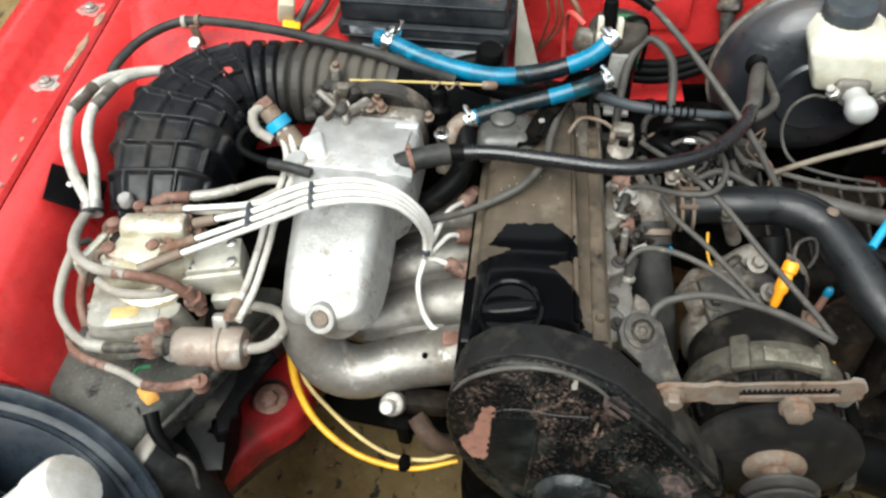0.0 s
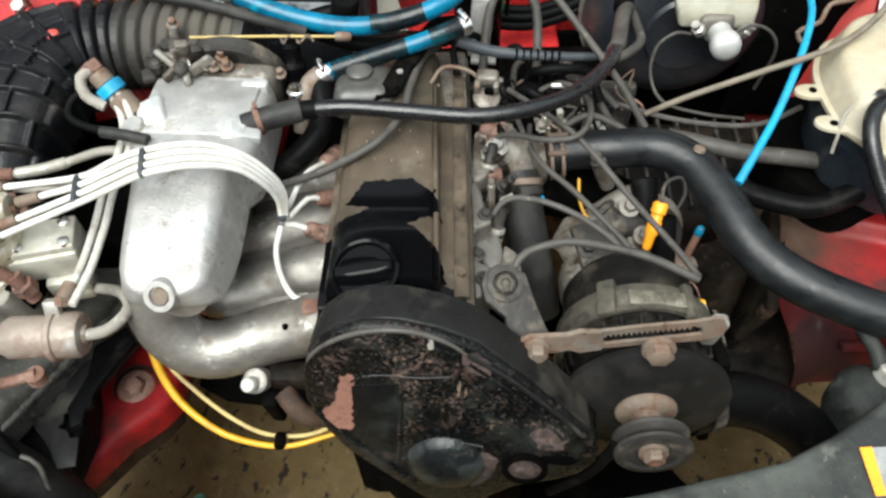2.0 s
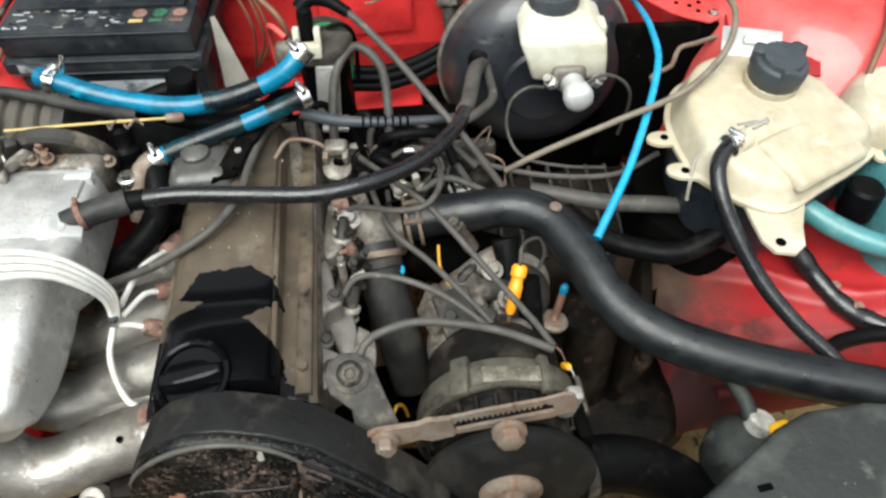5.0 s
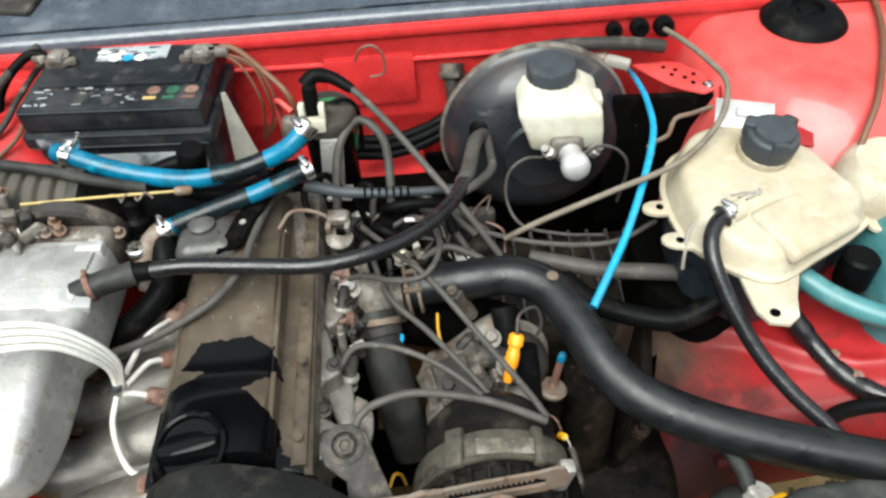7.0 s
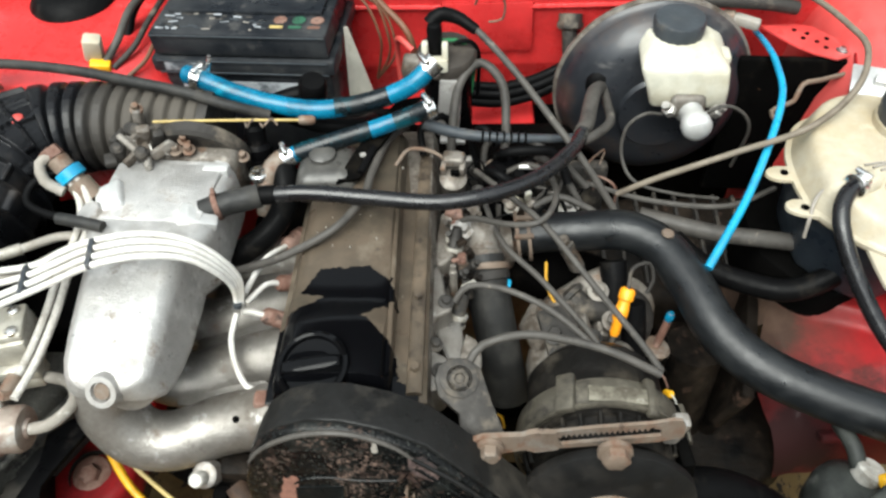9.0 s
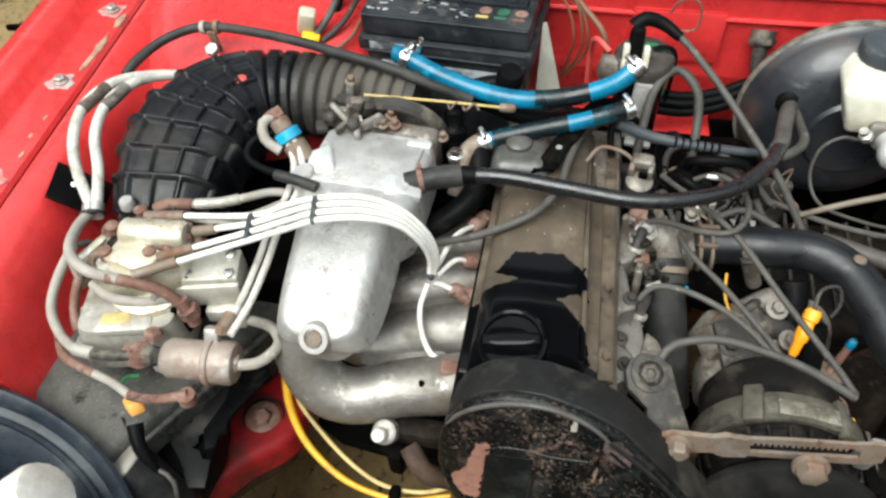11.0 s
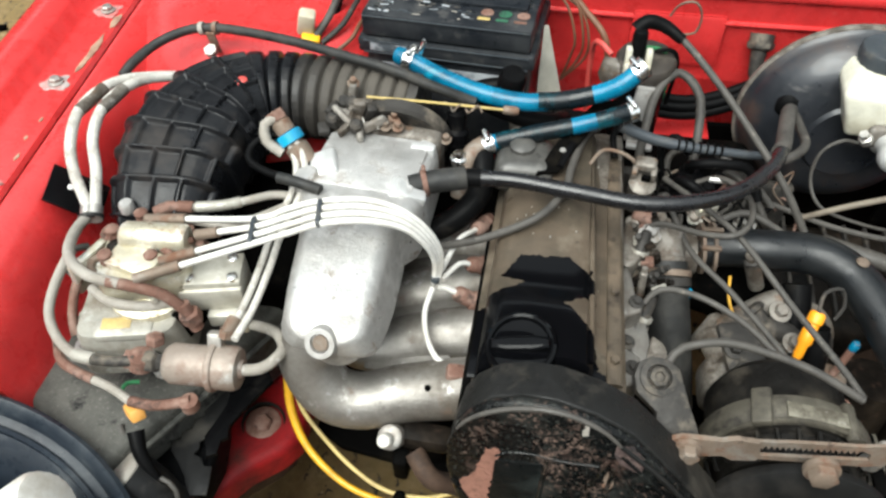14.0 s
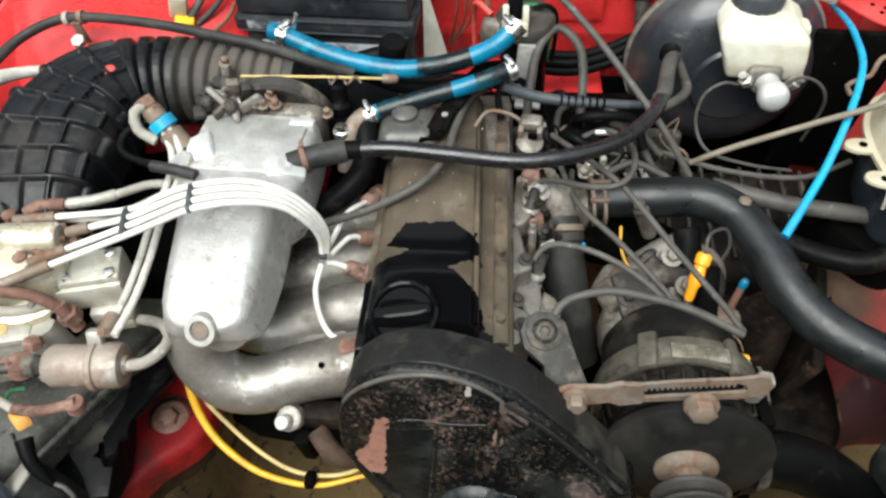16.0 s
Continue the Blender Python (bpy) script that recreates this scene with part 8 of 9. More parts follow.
# ---- right side: alternator, water hoses, tanks ----
def build_alternator():
    a = thing("alternator", "grimy alternator with a dark fan disc and small pulley", "alternator", (0.388, 0.05, 0.72))
    c, ax = Vector((0.389, 0.0, 0.820)), Vector((0.05, -1, 0.10)).normalized()
    part("casing", lathe([(0.040, -0.165), (0.062, -0.155), (0.074, -0.14), (0.076, -0.095), (0.080, -0.093), (0.080, -0.050), (0.076, -0.048), (0.074, -0.020), (0.060, -0.014)], c, ax, 48), M_ALTER, a, "ribbed alternator casing", sharp=30)
    st = part("stator_band", lathe([(0.080, -0.090), (0.0865, -0.087), (0.0885, -0.080), (0.0885, -0.064), (0.0865, -0.058), (0.080, -0.055)], c, ax, 48), M_STATOR, a, "dull metal stator band")
    m = axis_matrix(c, ax)
    part("lip", lathe([(0.0872, -0.0560), (0.0905, -0.0560), (0.0910, -0.0525), (0.0880, -0.0515)], c, ax, 48, caps=False), M_STATOR, st, "worn lip")
    for ang, wid in ((118, 0.020), (62, 0.012), (20, 0.014)):
        o = Vector((math.cos(radians(ang)), 0.06, math.sin(radians(ang))))
        part("strap_lug", box((wid, 0.044, 0.010), c - ax * 0.072 + o * 0.0895, 0.003, (-5, 90 - ang, 0)), M_STATOR, st, "cast lug over the band")
    part("plate", box((0.058, 0.018, 0.0025), (0.394, 0.074, 0.9000), 0.0005, (-5, 2, 0)), M_TYPEPLATE, st, "worn type plate")
    for q in range(26):
        ang = 2 * math.pi * q / 26
        o = m.to_3x3() @ Vector((math.cos(ang), math.sin(ang), 0))
        part("vent_rib", tube([c + o * 0.066 - ax * 0.03, c + o * 0.077 - ax * 0.03, c + o * 0.080 - ax * 0.050], 0.0026, 6, straight=True), M_ALTER, a)
    part("fan", lathe([(0.030, -0.010), (0.085, -0.008), (0.088, -0.004), (0.088, 0.004), (0.080, 0.008), (0.060, 0.011), (0.030, 0.013), (0.028, 0.016)], c, ax, 56), M_FAN, a, "dark grey fan disc", sharp=50)
    part("hub", lathe([(0.032, 0.012), (0.032, 0.016), (0.026, 0.020), (0.016, 0.022), (0.015, 0.056)], c, ax, 32), M_COPPER, a, "brown rusty hub")
    pu = part("pulley", lathe([(0.016, 0.040), (0.037, 0.042), (0.039, 0.044), (0.038, 0.047), (0.030, 0.052), (0.038, 0.058), (0.0395, 0.060), (0.039, 0.063), (0.033, 0.064), (0.030, 0.061), (0.018, 0.060), (0.016, 0.058)], c, ax, 48), M_GREYMETAL, a, "grey grooved pulley")
    part("nut", join(lathe([(0.015, 0.060), (0.015, 0.064)], c, ax, 24), lathe([(0.0110, 0.064), (0.0110, 0.071), (0.009, 0.073), (0.006, 0.073), (0.006, 0.070), (0, 0.070)], c, ax, 6)), M_COPPER, pu, "tan nut")
    # slotted adjuster: a cranked bar with a toothed slot
    ad = thing("adjuster_bar", "rusty slotted belt adjuster with rack teeth", "bracket", (0.35, 0.02, 0.88))
    p0, p1 = Vector((0.262, 0.016, 0.894)), Vector((0.446, 0.030, 0.924))
    d = (p1 - p0).normalized()
    up = Vector((-0.10, 0.10, 1)) - d * Vector((-0.10, 0.10, 1)).dot(d)
    up.normalize()
    nrm = d.cross(up)
    m = Matrix((d, up, nrm)).transposed().to_4x4()
    m.translation = p0
    L = (p1 - p0).length
    lower = [(0.071, -0.0142), (0.074, -0.0080), (0.168, -0.0060), (0.168, 0.004), (0.162, 0.0066), (0.161, 0.0145), (0.180, 0.017), (L, 0.015), (L + 0.003, 0.006), (L + 0.001, -0.011), (0.165, -0.016)]
    top = [(0.0735, 0.0035)] + [q for k in range(17) for q in ((0.076 + 0.005 * k, 0.0025), (0.0785 + 0.005 * k, 0.0080))] + [(0.1615, 0.0080), (0.1615, 0.0145), (0.110, 0.015), (0.072, 0.0132)]
    left = [(-0.006, -0.012), (-0.006, 0.012), (0.004, 0.016), (0.040, 0.013), (0.052, 0.017), (0.0722, 0.0132), (0.0737, 0.0035), (0.0742, -0.0080), (0.0712, -0.0142), (0.050, -0.016), (0.040, -0.010), (0.012, -0.014)]
    part("plate", join(slab(left, 0.0055, m), slab(top, 0.0035, m), slab(lower, 0.0035, m)), M_COPPER, ad, "tan rusty slotted plate")
    for at, s in ((Vector((0.270, 0.016, 0.897)), 1.0), (Vector((0.384, 0.010, 0.918)), 1.25)):
        q = at + nrm * 0.006
        part("bolt", join(lathe([(0.013 * s, -0.002), (0.013 * s, 0.003), (0.010 * s, 0.004)], q, nrm, 20), lathe([(0.0105 * s, 0.003), (0.0105 * s, 0.012), (0.008 * s, 0.014)], q, nrm, 6)), M_COPPER, ad, "rusty hexagon bolt")
    part("block", box((0.016, 0.016, 0.040), (0.448, 0.045, 0.893), 0.004, (0, 12, 6)), M_STEEL, ad, "pale corroded end lug")
    arm = thing("engine_bracket", "grey steel arm with a bolted eye", "bracket", (0.25, 0.05, 0.86))
    mm = pose(0.235, 0.072, 0.905, 24, 8, 0)
    part("arm", slab([(-0.024, 0.0), (-0.022, 0.014), (-0.010, 0.024), (0.006, 0.025), (0.020, 0.018), (0.034, -0.012), (0.052, -0.045), (0.050, -0.062), (0.030, -0.068), (0.010, -0.060), (0.004, -0.030), (-0.018, -0.016)], 0.011, mm, 0.002), M_GREYMETAL, arm)
    nn = mm.to_3x3() @ Vector((0, 0, 1))
    part("eye", lathe([(0.019, 0.010), (0.019, 0.014), (0.013, 0.015), (0.012, 0.011), (0, 0.011)], mm @ Vector((0, 0.004, 0)), nn, 24), M_GREYMETAL, arm)
    part("bolt", lathe([(0.010, 0.011), (0.010, 0.015), (0.006, 0.016), (0.005, 0.013), (0, 0.013)], mm @ Vector((0, 0.004, 0)), nn, 6), M_GREYMETAL, arm)
    wp = thing("alternator_plug", "small yellow wiring plug with thin red and white wires", "connector", (0.465, 0.130, 0.81))
    part("body", lathe([(0.0036, -0.006), (0.0045, -0.005), (0.0045, 0.004), (0.0036, 0.006)], (0.4655, 0.130, 0.815), (0.3, -0.5, 0.6), 12), M_YELLOW, wp)
    part("wire", tube([(0.4645, 0.134, 0.819), (0.460, 0.143, 0.826), (0.452, 0.150, 0.828), (0.440, 0.154, 0.820)], 0.0011, 6), M_RUST, wp, "dull red wire")
    part("wire", tube([(0.467, 0.127, 0.819), (0.472, 0.120, 0.816), (0.473, 0.112, 0.808), (0.468, 0.108, 0.798)], 0.0011, 6), M_BRAID_PALE, wp, "white wire")
    br = thing("alternator_bracket", "dirty cast bracket behind the alternator", "bracket", (0.40, 0.18, 0.70))
    part("casting", box((0.13, 0.06, 0.06), (0.375, 0.185, 0.765), 0.015, (10, 0, 6), 1, 3), M_CAST_DIRTY, br)
    part("web", box((0.045, 0.09, 0.016), (0.350, 0.192, 0.815), 0.006, (14, -12, 14)), M_GREYMETAL, br)
    for at in ((0.338, 0.195, 0.824), (0.385, 0.205, 0.806), (0.372, 0.160, 0.806), (0.345, 0.170, 0.818)):
        part("bolt", hexbolt(at, (0, -0.3, 1), 0.008, 0.010), M_GREYMETAL, br)
    for q in (((0.036, 0.050, 0.030), (0.325, 0.215, 0.800), (10, 20, 30)), ((0.030, 0.026, 0.044), (0.372, 0.222, 0.800), (0, -15, 10)), ((0.050, 0.020, 0.020), (0.345, 0.150, 0.805), (20, 0, -16)), ((0.022, 0.040, 0.034), (0.398, 0.235, 0.785), (14, 10, 0)), ((0.026, 0.018, 0.05), (0.315, 0.245, 0.790), (0, 20, 40))):
        part("lug", box(q[0], q[1], 0.006, q[2], 0.8), M_CAST_DIRTY, br, "grimy alloy lug")
    part("foot", box((0.014, 0.07, 0.20), (0.475, 0.06, 0.76), 0.004, (0, -8, 8)), M_BLACKMETAL, br)


build_alternator()


def build_cooling():
    big = [(0.290, 0.322, 0.853), (0.320, 0.327, 0.857), (0.365, 0.328, 0.862), (0.424, 0.332, 0.863), (0.467, 0.310, 0.860), (0.498, 0.257, 0.853), (0.522, 0.205, 0.843), (0.560, 0.166, 0.833), (0.625, 0.137, 0.823), (0.72, 0.110, 0.813), (0.84, 0.080, 0.805), (0.95, 0.04, 0.79)]
    h = hose("radiator_hose", big, lambda s: 0.0250 + 0.001 * min(1, s * 3), M_BIGHOSE, "thick matt black radiator hose curving across the bay", "radiator hose", 28, 0.010)
    part("scuff", lathe([(0.008, -0.002), (0.007, 0.0006), (0.003, 0.0012)], (0.470, 0.308, 0.8885), (0.15, 0.1, 1), 14), M_COPPER, h, "chafed tan spot")
    part("spring_clip", join(lathe([(0.030, -0.009), (0.033, -0.009), (0.033, -0.005), (0.030, -0.005)], (0.297, 0.323, 0.854), (1, 0.12, 0.1), 32), lathe([(0.030, 0.005), (0.033, 0.005), (0.033, 0.009), (0.030, 0.009)], (0.297, 0.323, 0.854), (1, 0.12, 0.1), 32), box((0.024, 0.006, 0.005), (0.298, 0.300, 0.878), 0.001, (0, 0, 8)), box((0.024, 0.006, 0.005), (0.298, 0.322, 0.888), 0.001, (0, 0, 8))), M_COPPER, h, "pale spring hose clip")
    part("end_band", lathe([(0.0315, -0.01), (0.034, -0.009), (0.034, 0.009), (0.0315, 0.01)], (0.885, 0.066, 0.800), (1, -0.35, -0.12), 28), M_RUBBER, h)
    t = thing("thermostat_housing", "corroded thermostat housing on the head", "thermostat housing", (0.25, 0.30, 0.80))
    part("body", lathe([(0.036, 0), (0.036, 0.022), (0.028, 0.03), (0.026, 0.05)], (0.235, 0.312, 0.842), (1, 0.1, 0.1), 28), M_CAST_DIRTY, t)
    part("neck", lathe([(0.018, -0.030), (0.021, -0.022), (0.0225, 0.004), (0.0245, 0.006), (0.0245, 0.034), (0.020, 0.036)], (0.247, 0.298, 0.862), (0.05, -0.75, -0.65), 28), M_LINK, t)
    part("flange", box((0.022, 0.085, 0.05), (0.232, 0.312, 0.852), 0.008, (20, 0, 0)), M_CAST_DIRTY, t)
    part("clip", lathe([(0.0300, 0), (0.0325, 0.001), (0.0325, 0.008), (0.0300, 0.009)], (0.249, 0.282, 0.847), (0.10, -0.75, -0.62), 32), M_COPPER, t, "rusty hose clip")
    part("bolt", hexbolt((0.222, 0.300, 0.886), (0, -0.2, 1), 0.009, 0.009), M_STEEL, t)
    oh = hose("coolant_hose", [(0.248, 0.288, 0.852), (0.254, 0.262, 0.832), (0.264, 0.236, 0.800), (0.275, 0.210, 0.760), (0.290, 0.18, 0.70)], 0.0270, M_GREYRUBBER, "fat dusty black coolant elbow beside the engine", "coolant hose", 24)
    part("band", lathe([(0.0287, -0.006), (0.0305, -0.005), (0.0305, 0.005), (0.0287, 0.006)], (0.2525, 0.268, 0.837), (0.2, -0.75, -0.6), 28), M_GREYMETAL, oh)
    hose("coolant_hose", [(0.410, 0.300, 0.840), (0.414, 0.280, 0.820), (0.418, 0.255, 0.790), (0.42, 0.24, 0.74)], 0.017, M_RUBBER, "short black hose beneath the radiator hose", "coolant hose", 16)
    hose("coolant_hose", [(0.432, 0.245, 0.83), (0.436, 0.225, 0.80), (0.440, 0.205, 0.76)], 0.0155, M_RUBBER, "black hose behind the orange handle", "coolant hose", 16)
    oh = hose("coolant_hose", [(0.445, 0.020, 0.765), (0.500, 0.040, 0.755), (0.556, 0.040, 0.735), (0.615, 0.018, 0.70), (0.66, -0.03, 0.66)], 0.032, M_RUBBER, "thick black lower radiator hose", "radiator hose", 22)
    ring_clamp((0.470, 0.0305, 0.7615), (0.9, 0.35, -0.15), 0.0325, oh, 0.014, M_GREYMETAL)
    hose("heater_hose", [(0.455, 0.402, 0.820), (0.545, 0.374, 0.822), (0.612, 0.366, 0.822), (0.690, 0.360, 0.820)], 0.0115, M_LEAD, "straight dusty heater hose", "heater hose", 14)
    hose("heater_hose", [(0.495, 0.365, 0.815), (0.535, 0.338, 0.796), (0.592, 0.316, 0.790), (0.640, 0.301, 0.800), (0.690, 0.312, 0.828), (0.705, 0.330, 0.86)], 0.0150, M_RUBBER, "curved black heater hose to the expansion tank", "heater hose", 16)
    # oil dipstick and fuel pump tube
    d = thing("dipstick", "orange plastic dipstick handle in its tube", "dipstick", (0.41, 0.22, 0.75))
    a, b = Vector((0.405, 0.192, 0.812)), Vector((0.421, 0.236, 0.864))
    ax = (b - a).normalized()
    part("handle", lathe([(0.0042, 0.012), (0.0060, 0.017), (0.0060, 0.030), (0.0084, 0.034), (0.0084, 0.048), (0.0072, 0.051), (0.0072, 0.057), (0.0092, 0.059), (0.0092, 0.069), (0.0072, 0.072), (0.004, 0.070), (0, 0.065)], a, ax, 20), M_ORANGE, d)
    part("tube", tube([tuple(a + ax * 0.016), tuple(a - ax * 0.004), (0.398, 0.178, 0.780), (0.392, 0.170, 0.70)], 0.0042, 10), M_GREYMETAL, d)
    part("clip_wire", tube([b, (0.425, 0.255, 0.880), (0.445, 0.265, 0.880), (0.452, 0.255, 0.862), (0.445, 0.245, 0.848)], 0.0022, 8), M_GREYMETAL, d)
    s = thing("stud_post", "rusty threaded post with a blue cap", "stud", (0.475, 0.22, 0.70))
    a, b = Vector((0.468, 0.224, 0.765)), Vector((0.479, 0.236, 0.830))
    ax = (b - a).normalized()
    part("rod", lathe([(0.0048, 0), (0.0048, 0.055), (0.004, 0.062)], a, ax, 14), M_RUST, s)
    part("cap", lathe([(0.0048, 0.050), (0.0056, 0.052), (0.0052, 0.060), (0.003, 0.063)], a, ax, 14), M_BLUEHOSE, s, "blue plastic cap")
    part("washer", lathe([(0.009, -0.004), (0.017, -0.004), (0.019, 0.002), (0.016, 0.006), (0.009, 0.006)], a, ax, 28), M_COPPER, s, "tan washer ring")
    part("base", lathe([(0.020, -0.09), (0.020, -0.004)], a, (0.1, 0.15, 1), 20), M_BLACKMETAL, s)
    f = thing("fuel_pump", "grimy domed fuel pump below the hose", "pump", (0.43, 0.24, 0.70))
    part("dome", lathe([(0.040, -0.05), (0.042, 0.0), (0.036, 0.016), (0.022, 0.025), (0, 0.027)], (0.426, 0.256, 0.785), (0.2, -0.3, 1), 32), M_GREYMETAL, f)
    part("nozzle", tube([(0.35, 0.24, 0.80), (0.38, 0.245, 0.81), (0.41, 0.25, 0.80)], 0.015, 14), M_GREYMETAL, f)
    part("casting", tube([(0.330, 0.232, 0.792), (0.352, 0.252, 0.806), (0.378, 0.280, 0.812), (0.404, 0.292, 0.808)], lambda q: 0.019 + 0.004 * math.sin(7 * q), 16), M_CAST_DIRTY, f, "oily alloy casting")
    part("neck", lathe([(0.016, -0.02), (0.018, 0.0), (0.022, 0.002), (0.022, 0.008), (0.016, 0.012)], (0.362, 0.258, 0.812), (-0.7, 0.6, 0.3), 20), M_GREYMETAL, f)
    part("cap_rim", lathe([(0.034, -0.006), (0.0365, -0.004), (0.0365, 0.004), (0.033, 0.006)], (0.430, 0.266, 0.798), (0.25, -0.35, 1), 36), M_CAST_DIRTY, f, "pale worn rim")
    for at in ((0.345, 0.232, 0.816), (0.392, 0.262, 0.826), (0.410, 0.228, 0.812), (0.352, 0.212, 0.802)):
        part("bolt", hexbolt(at, (0.1, -0.3, 1), 0.0085, 0.009), M_CAST_DIRTY, f, "grey bolt")
    hose("wire", [(0.327, 0.285, 0.85), (0.328, 0.262, 0.838), (0.336, 0.246, 0.826), (0.346, 0.24, 0.818)], 0.0018, M_YELLOW_LOOM, "thin yellow wire under the radiator hose", "wire", 8)
    hose("wire", [(0.268, 0.095, 0.775), (0.273, 0.106, 0.782), (0.280, 0.112, 0.770), (0.284, 0.112, 0.745)], 0.0020, M_YELLOW_LOOM, "thin yellow wire behind the alternator", "wire", 8)
    whole("blue_plug", box((0.014, 0.012, 0.020), (0.277, 0.262, 0.828), 0.003, (10, 10, 0)), M_SKYTUBE, "small blue wiring plug by the elbow", "connector")


build_cooling()


def build_leads():
    def lead(pts, r=0.0037, lab="dusty grey spark plug lead", mat=M_LEAD):
        return hose("spark_plug_lead", pts, r, mat, lab, "ignition lead", 12, 0.007, "spark plug leads")

    lead([(0.222, 0.190, 0.885), (0.230, 0.198, 0.896), (0.246, 0.202, 0.902), (0.282, 0.195, 0.904), (0.326, 0.180, 0.894), (0.368, 0.156, 0.876), (0.39, 0.14, 0.86)])
    lead([(0.243, 0.360, 0.885), (0.271, 0.285, 0.884), (0.319, 0.232, 0.880), (0.372, 0.168, 0.872), (0.40, 0.13, 0.86)])
    lead([(0.233, 0.391, 0.900), (0.280, 0.325, 0.920), (0.321, 0.278, 0.922), (0.377, 0.205, 0.905), (0.421, 0.137, 0.902), (0.440, 0.104, 0.900)])
    lead([(0.240, 0.082, 0.908), (0.246, 0.092, 0.918), (0.258, 0.107, 0.925), (0.298, 0.119, 0.930), (0.344, 0.119, 0.925), (0.389, 0.112, 0.918), (0.438, 0.099, 0.903)], 0.0044, "thick dusty grey lead arching over the alternator")
    lead([(0.214, 0.308, 0.880), (0.222, 0.306, 0.895), (0.238, 0.302, 0.905), (0.281, 0.280, 0.920), (0.315, 0.278, 0.930), (0.332, 0.313, 0.930), (0.328, 0.362, 0.920), (0.300, 0.398, 0.908), (0.27, 0.40, 0.89)])
    lead([(0.198, 0.413, 0.870), (0.199, 0.448, 0.930), (0.207, 0.485, 0.968), (0.232, 0.513, 0.980), (0.262, 0.492, 0.962), (0.269, 0.455, 0.920), (0.268, 0.430, 0.890)], 0.006, "grey hose standing in a tall arch")
    lead([(0.275, 0.44, 0.86), (0.262, 0.42, 0.90), (0.272, 0.40, 0.925), (0.305, 0.40, 0.93), (0.335, 0.405, 0.92), (0.352, 0.385, 0.89)], 0.0065, "black lead looping out of the ignition distributor", M_RUBBER)
    lead([(0.255, 0.41, 0.86), (0.250, 0.39, 0.90), (0.262, 0.37, 0.915), (0.285, 0.365, 0.90), (0.295, 0.375, 0.87)], 0.006, "black lead curled at the ignition distributor", M_RUBBER)
    h = hose("vacuum_pipe", [(0.166, 0.408, 0.962), (0.195, 0.408, 0.951), (0.225, 0.408, 0.945), (0.268, 0.410, 0.941), (0.333, 0.420, 0.934), (0.372, 0.430, 0.932)], lambda s: 0.0078 - 0.003 * s, M_GREYCAP, "tapering dusty black vacuum pipe", "vacuum pipe", 14)
    for k in range(7):
        q = 0.24 + 0.009 * k
        part("rib", lathe([(0.0070, -0.0015), (0.0088, 0), (0.0070, 0.0015)], (q, 0.4088 + 0.09 * (q - 0.24), 0.9438 - 0.10 * (q - 0.24)), (1, 0.1, -0.10), 14), M_RUBBER, h)
    d = thing("ignition_distributor", "oily ignition distributor among curling leads", "distributor", (0.27, 0.40, 0.78))
    part("bowl", lathe([(0.030, -0.06), (0.036, -0.04), (0.040, 0.0), (0.038, 0.03), (0.030, 0.045), (0.018, 0.05), (0, 0.05)], (0.272, 0.415, 0.840), (0.2, -0.1, 1), 28), M_PLASTIC, d, "black cap")
    for k in range(5):
        a = 2 * math.pi * k / 5
        part("tower", lathe([(0.009, 0), (0.009, 0.018), (0.007, 0.022)], (0.278 + 0.022 * math.cos(a), 0.412 + 0.022 * math.sin(a), 0.880), (0.2, -0.1, 1), 12), M_RUBBER, d)
    part("clip", box((0.030, 0.010, 0.020), (0.292, 0.372, 0.872), 0.003, (10, 0, 30)), M_GOLD, d, "brassy clip")
    part("label", box((0.024, 0.004, 0.010), (0.300, 0.396, 0.905), 0.001, (30, 0, 4)), M_WHITE, d, "small white tag")
    g = thing("warm_up_regulator", "grey electrical regulator with a moulded plug", "regulator", (0.205, 0.38, 0.86))
    part("body", lathe([(0.016, -0.040), (0.016, 0.0), (0.0175, 0.002), (0.0175, 0.008), (0.013, 0.011), (0.0, 0.013)], (0.205, 0.374, 0.895), (0.05, -0.25, 1), 22), M_CAST_DIRTY, g)
    part("hood", box((0.030, 0.020, 0.014), (0.205, 0.388, 0.922), 0.004, (8, 0, -4), 0.9, 3), M_CAST_DIRTY, g, "pale grubby plug hood")
    for dx in (-0.012, 0.012):
        part("cheek", box((0.007, 0.016, 0.022), (0.205 + dx, 0.380, 0.911), 0.002, (12, 0, -4)), M_CAST_DIRTY, g, "pale plug cheek")
    part("plug", box((0.022, 0.018, 0.018), (0.210, 0.396, 0.916), 0.005, (12, 14, -16), 0.8, 3), M_GREYMETAL, g)
    part("socket", box((0.012, 0.006, 0.010), (0.208, 0.372, 0.912), 0.002, (12, 0, -6)), M_GAP_BLACK, g)
    part("union", lathe([(0.011, 0), (0.011, 0.012)], (0.212, 0.340, 0.888), (0, -1, 0.3), 6), M_RUST, g)
    part("rusty_plug", box((0.034, 0.018, 0.018), (0.214, 0.326, 0.886), 0.006, (20, 8, -12), 0.85, 3), M_RUST, g, "red-brown rusty block")
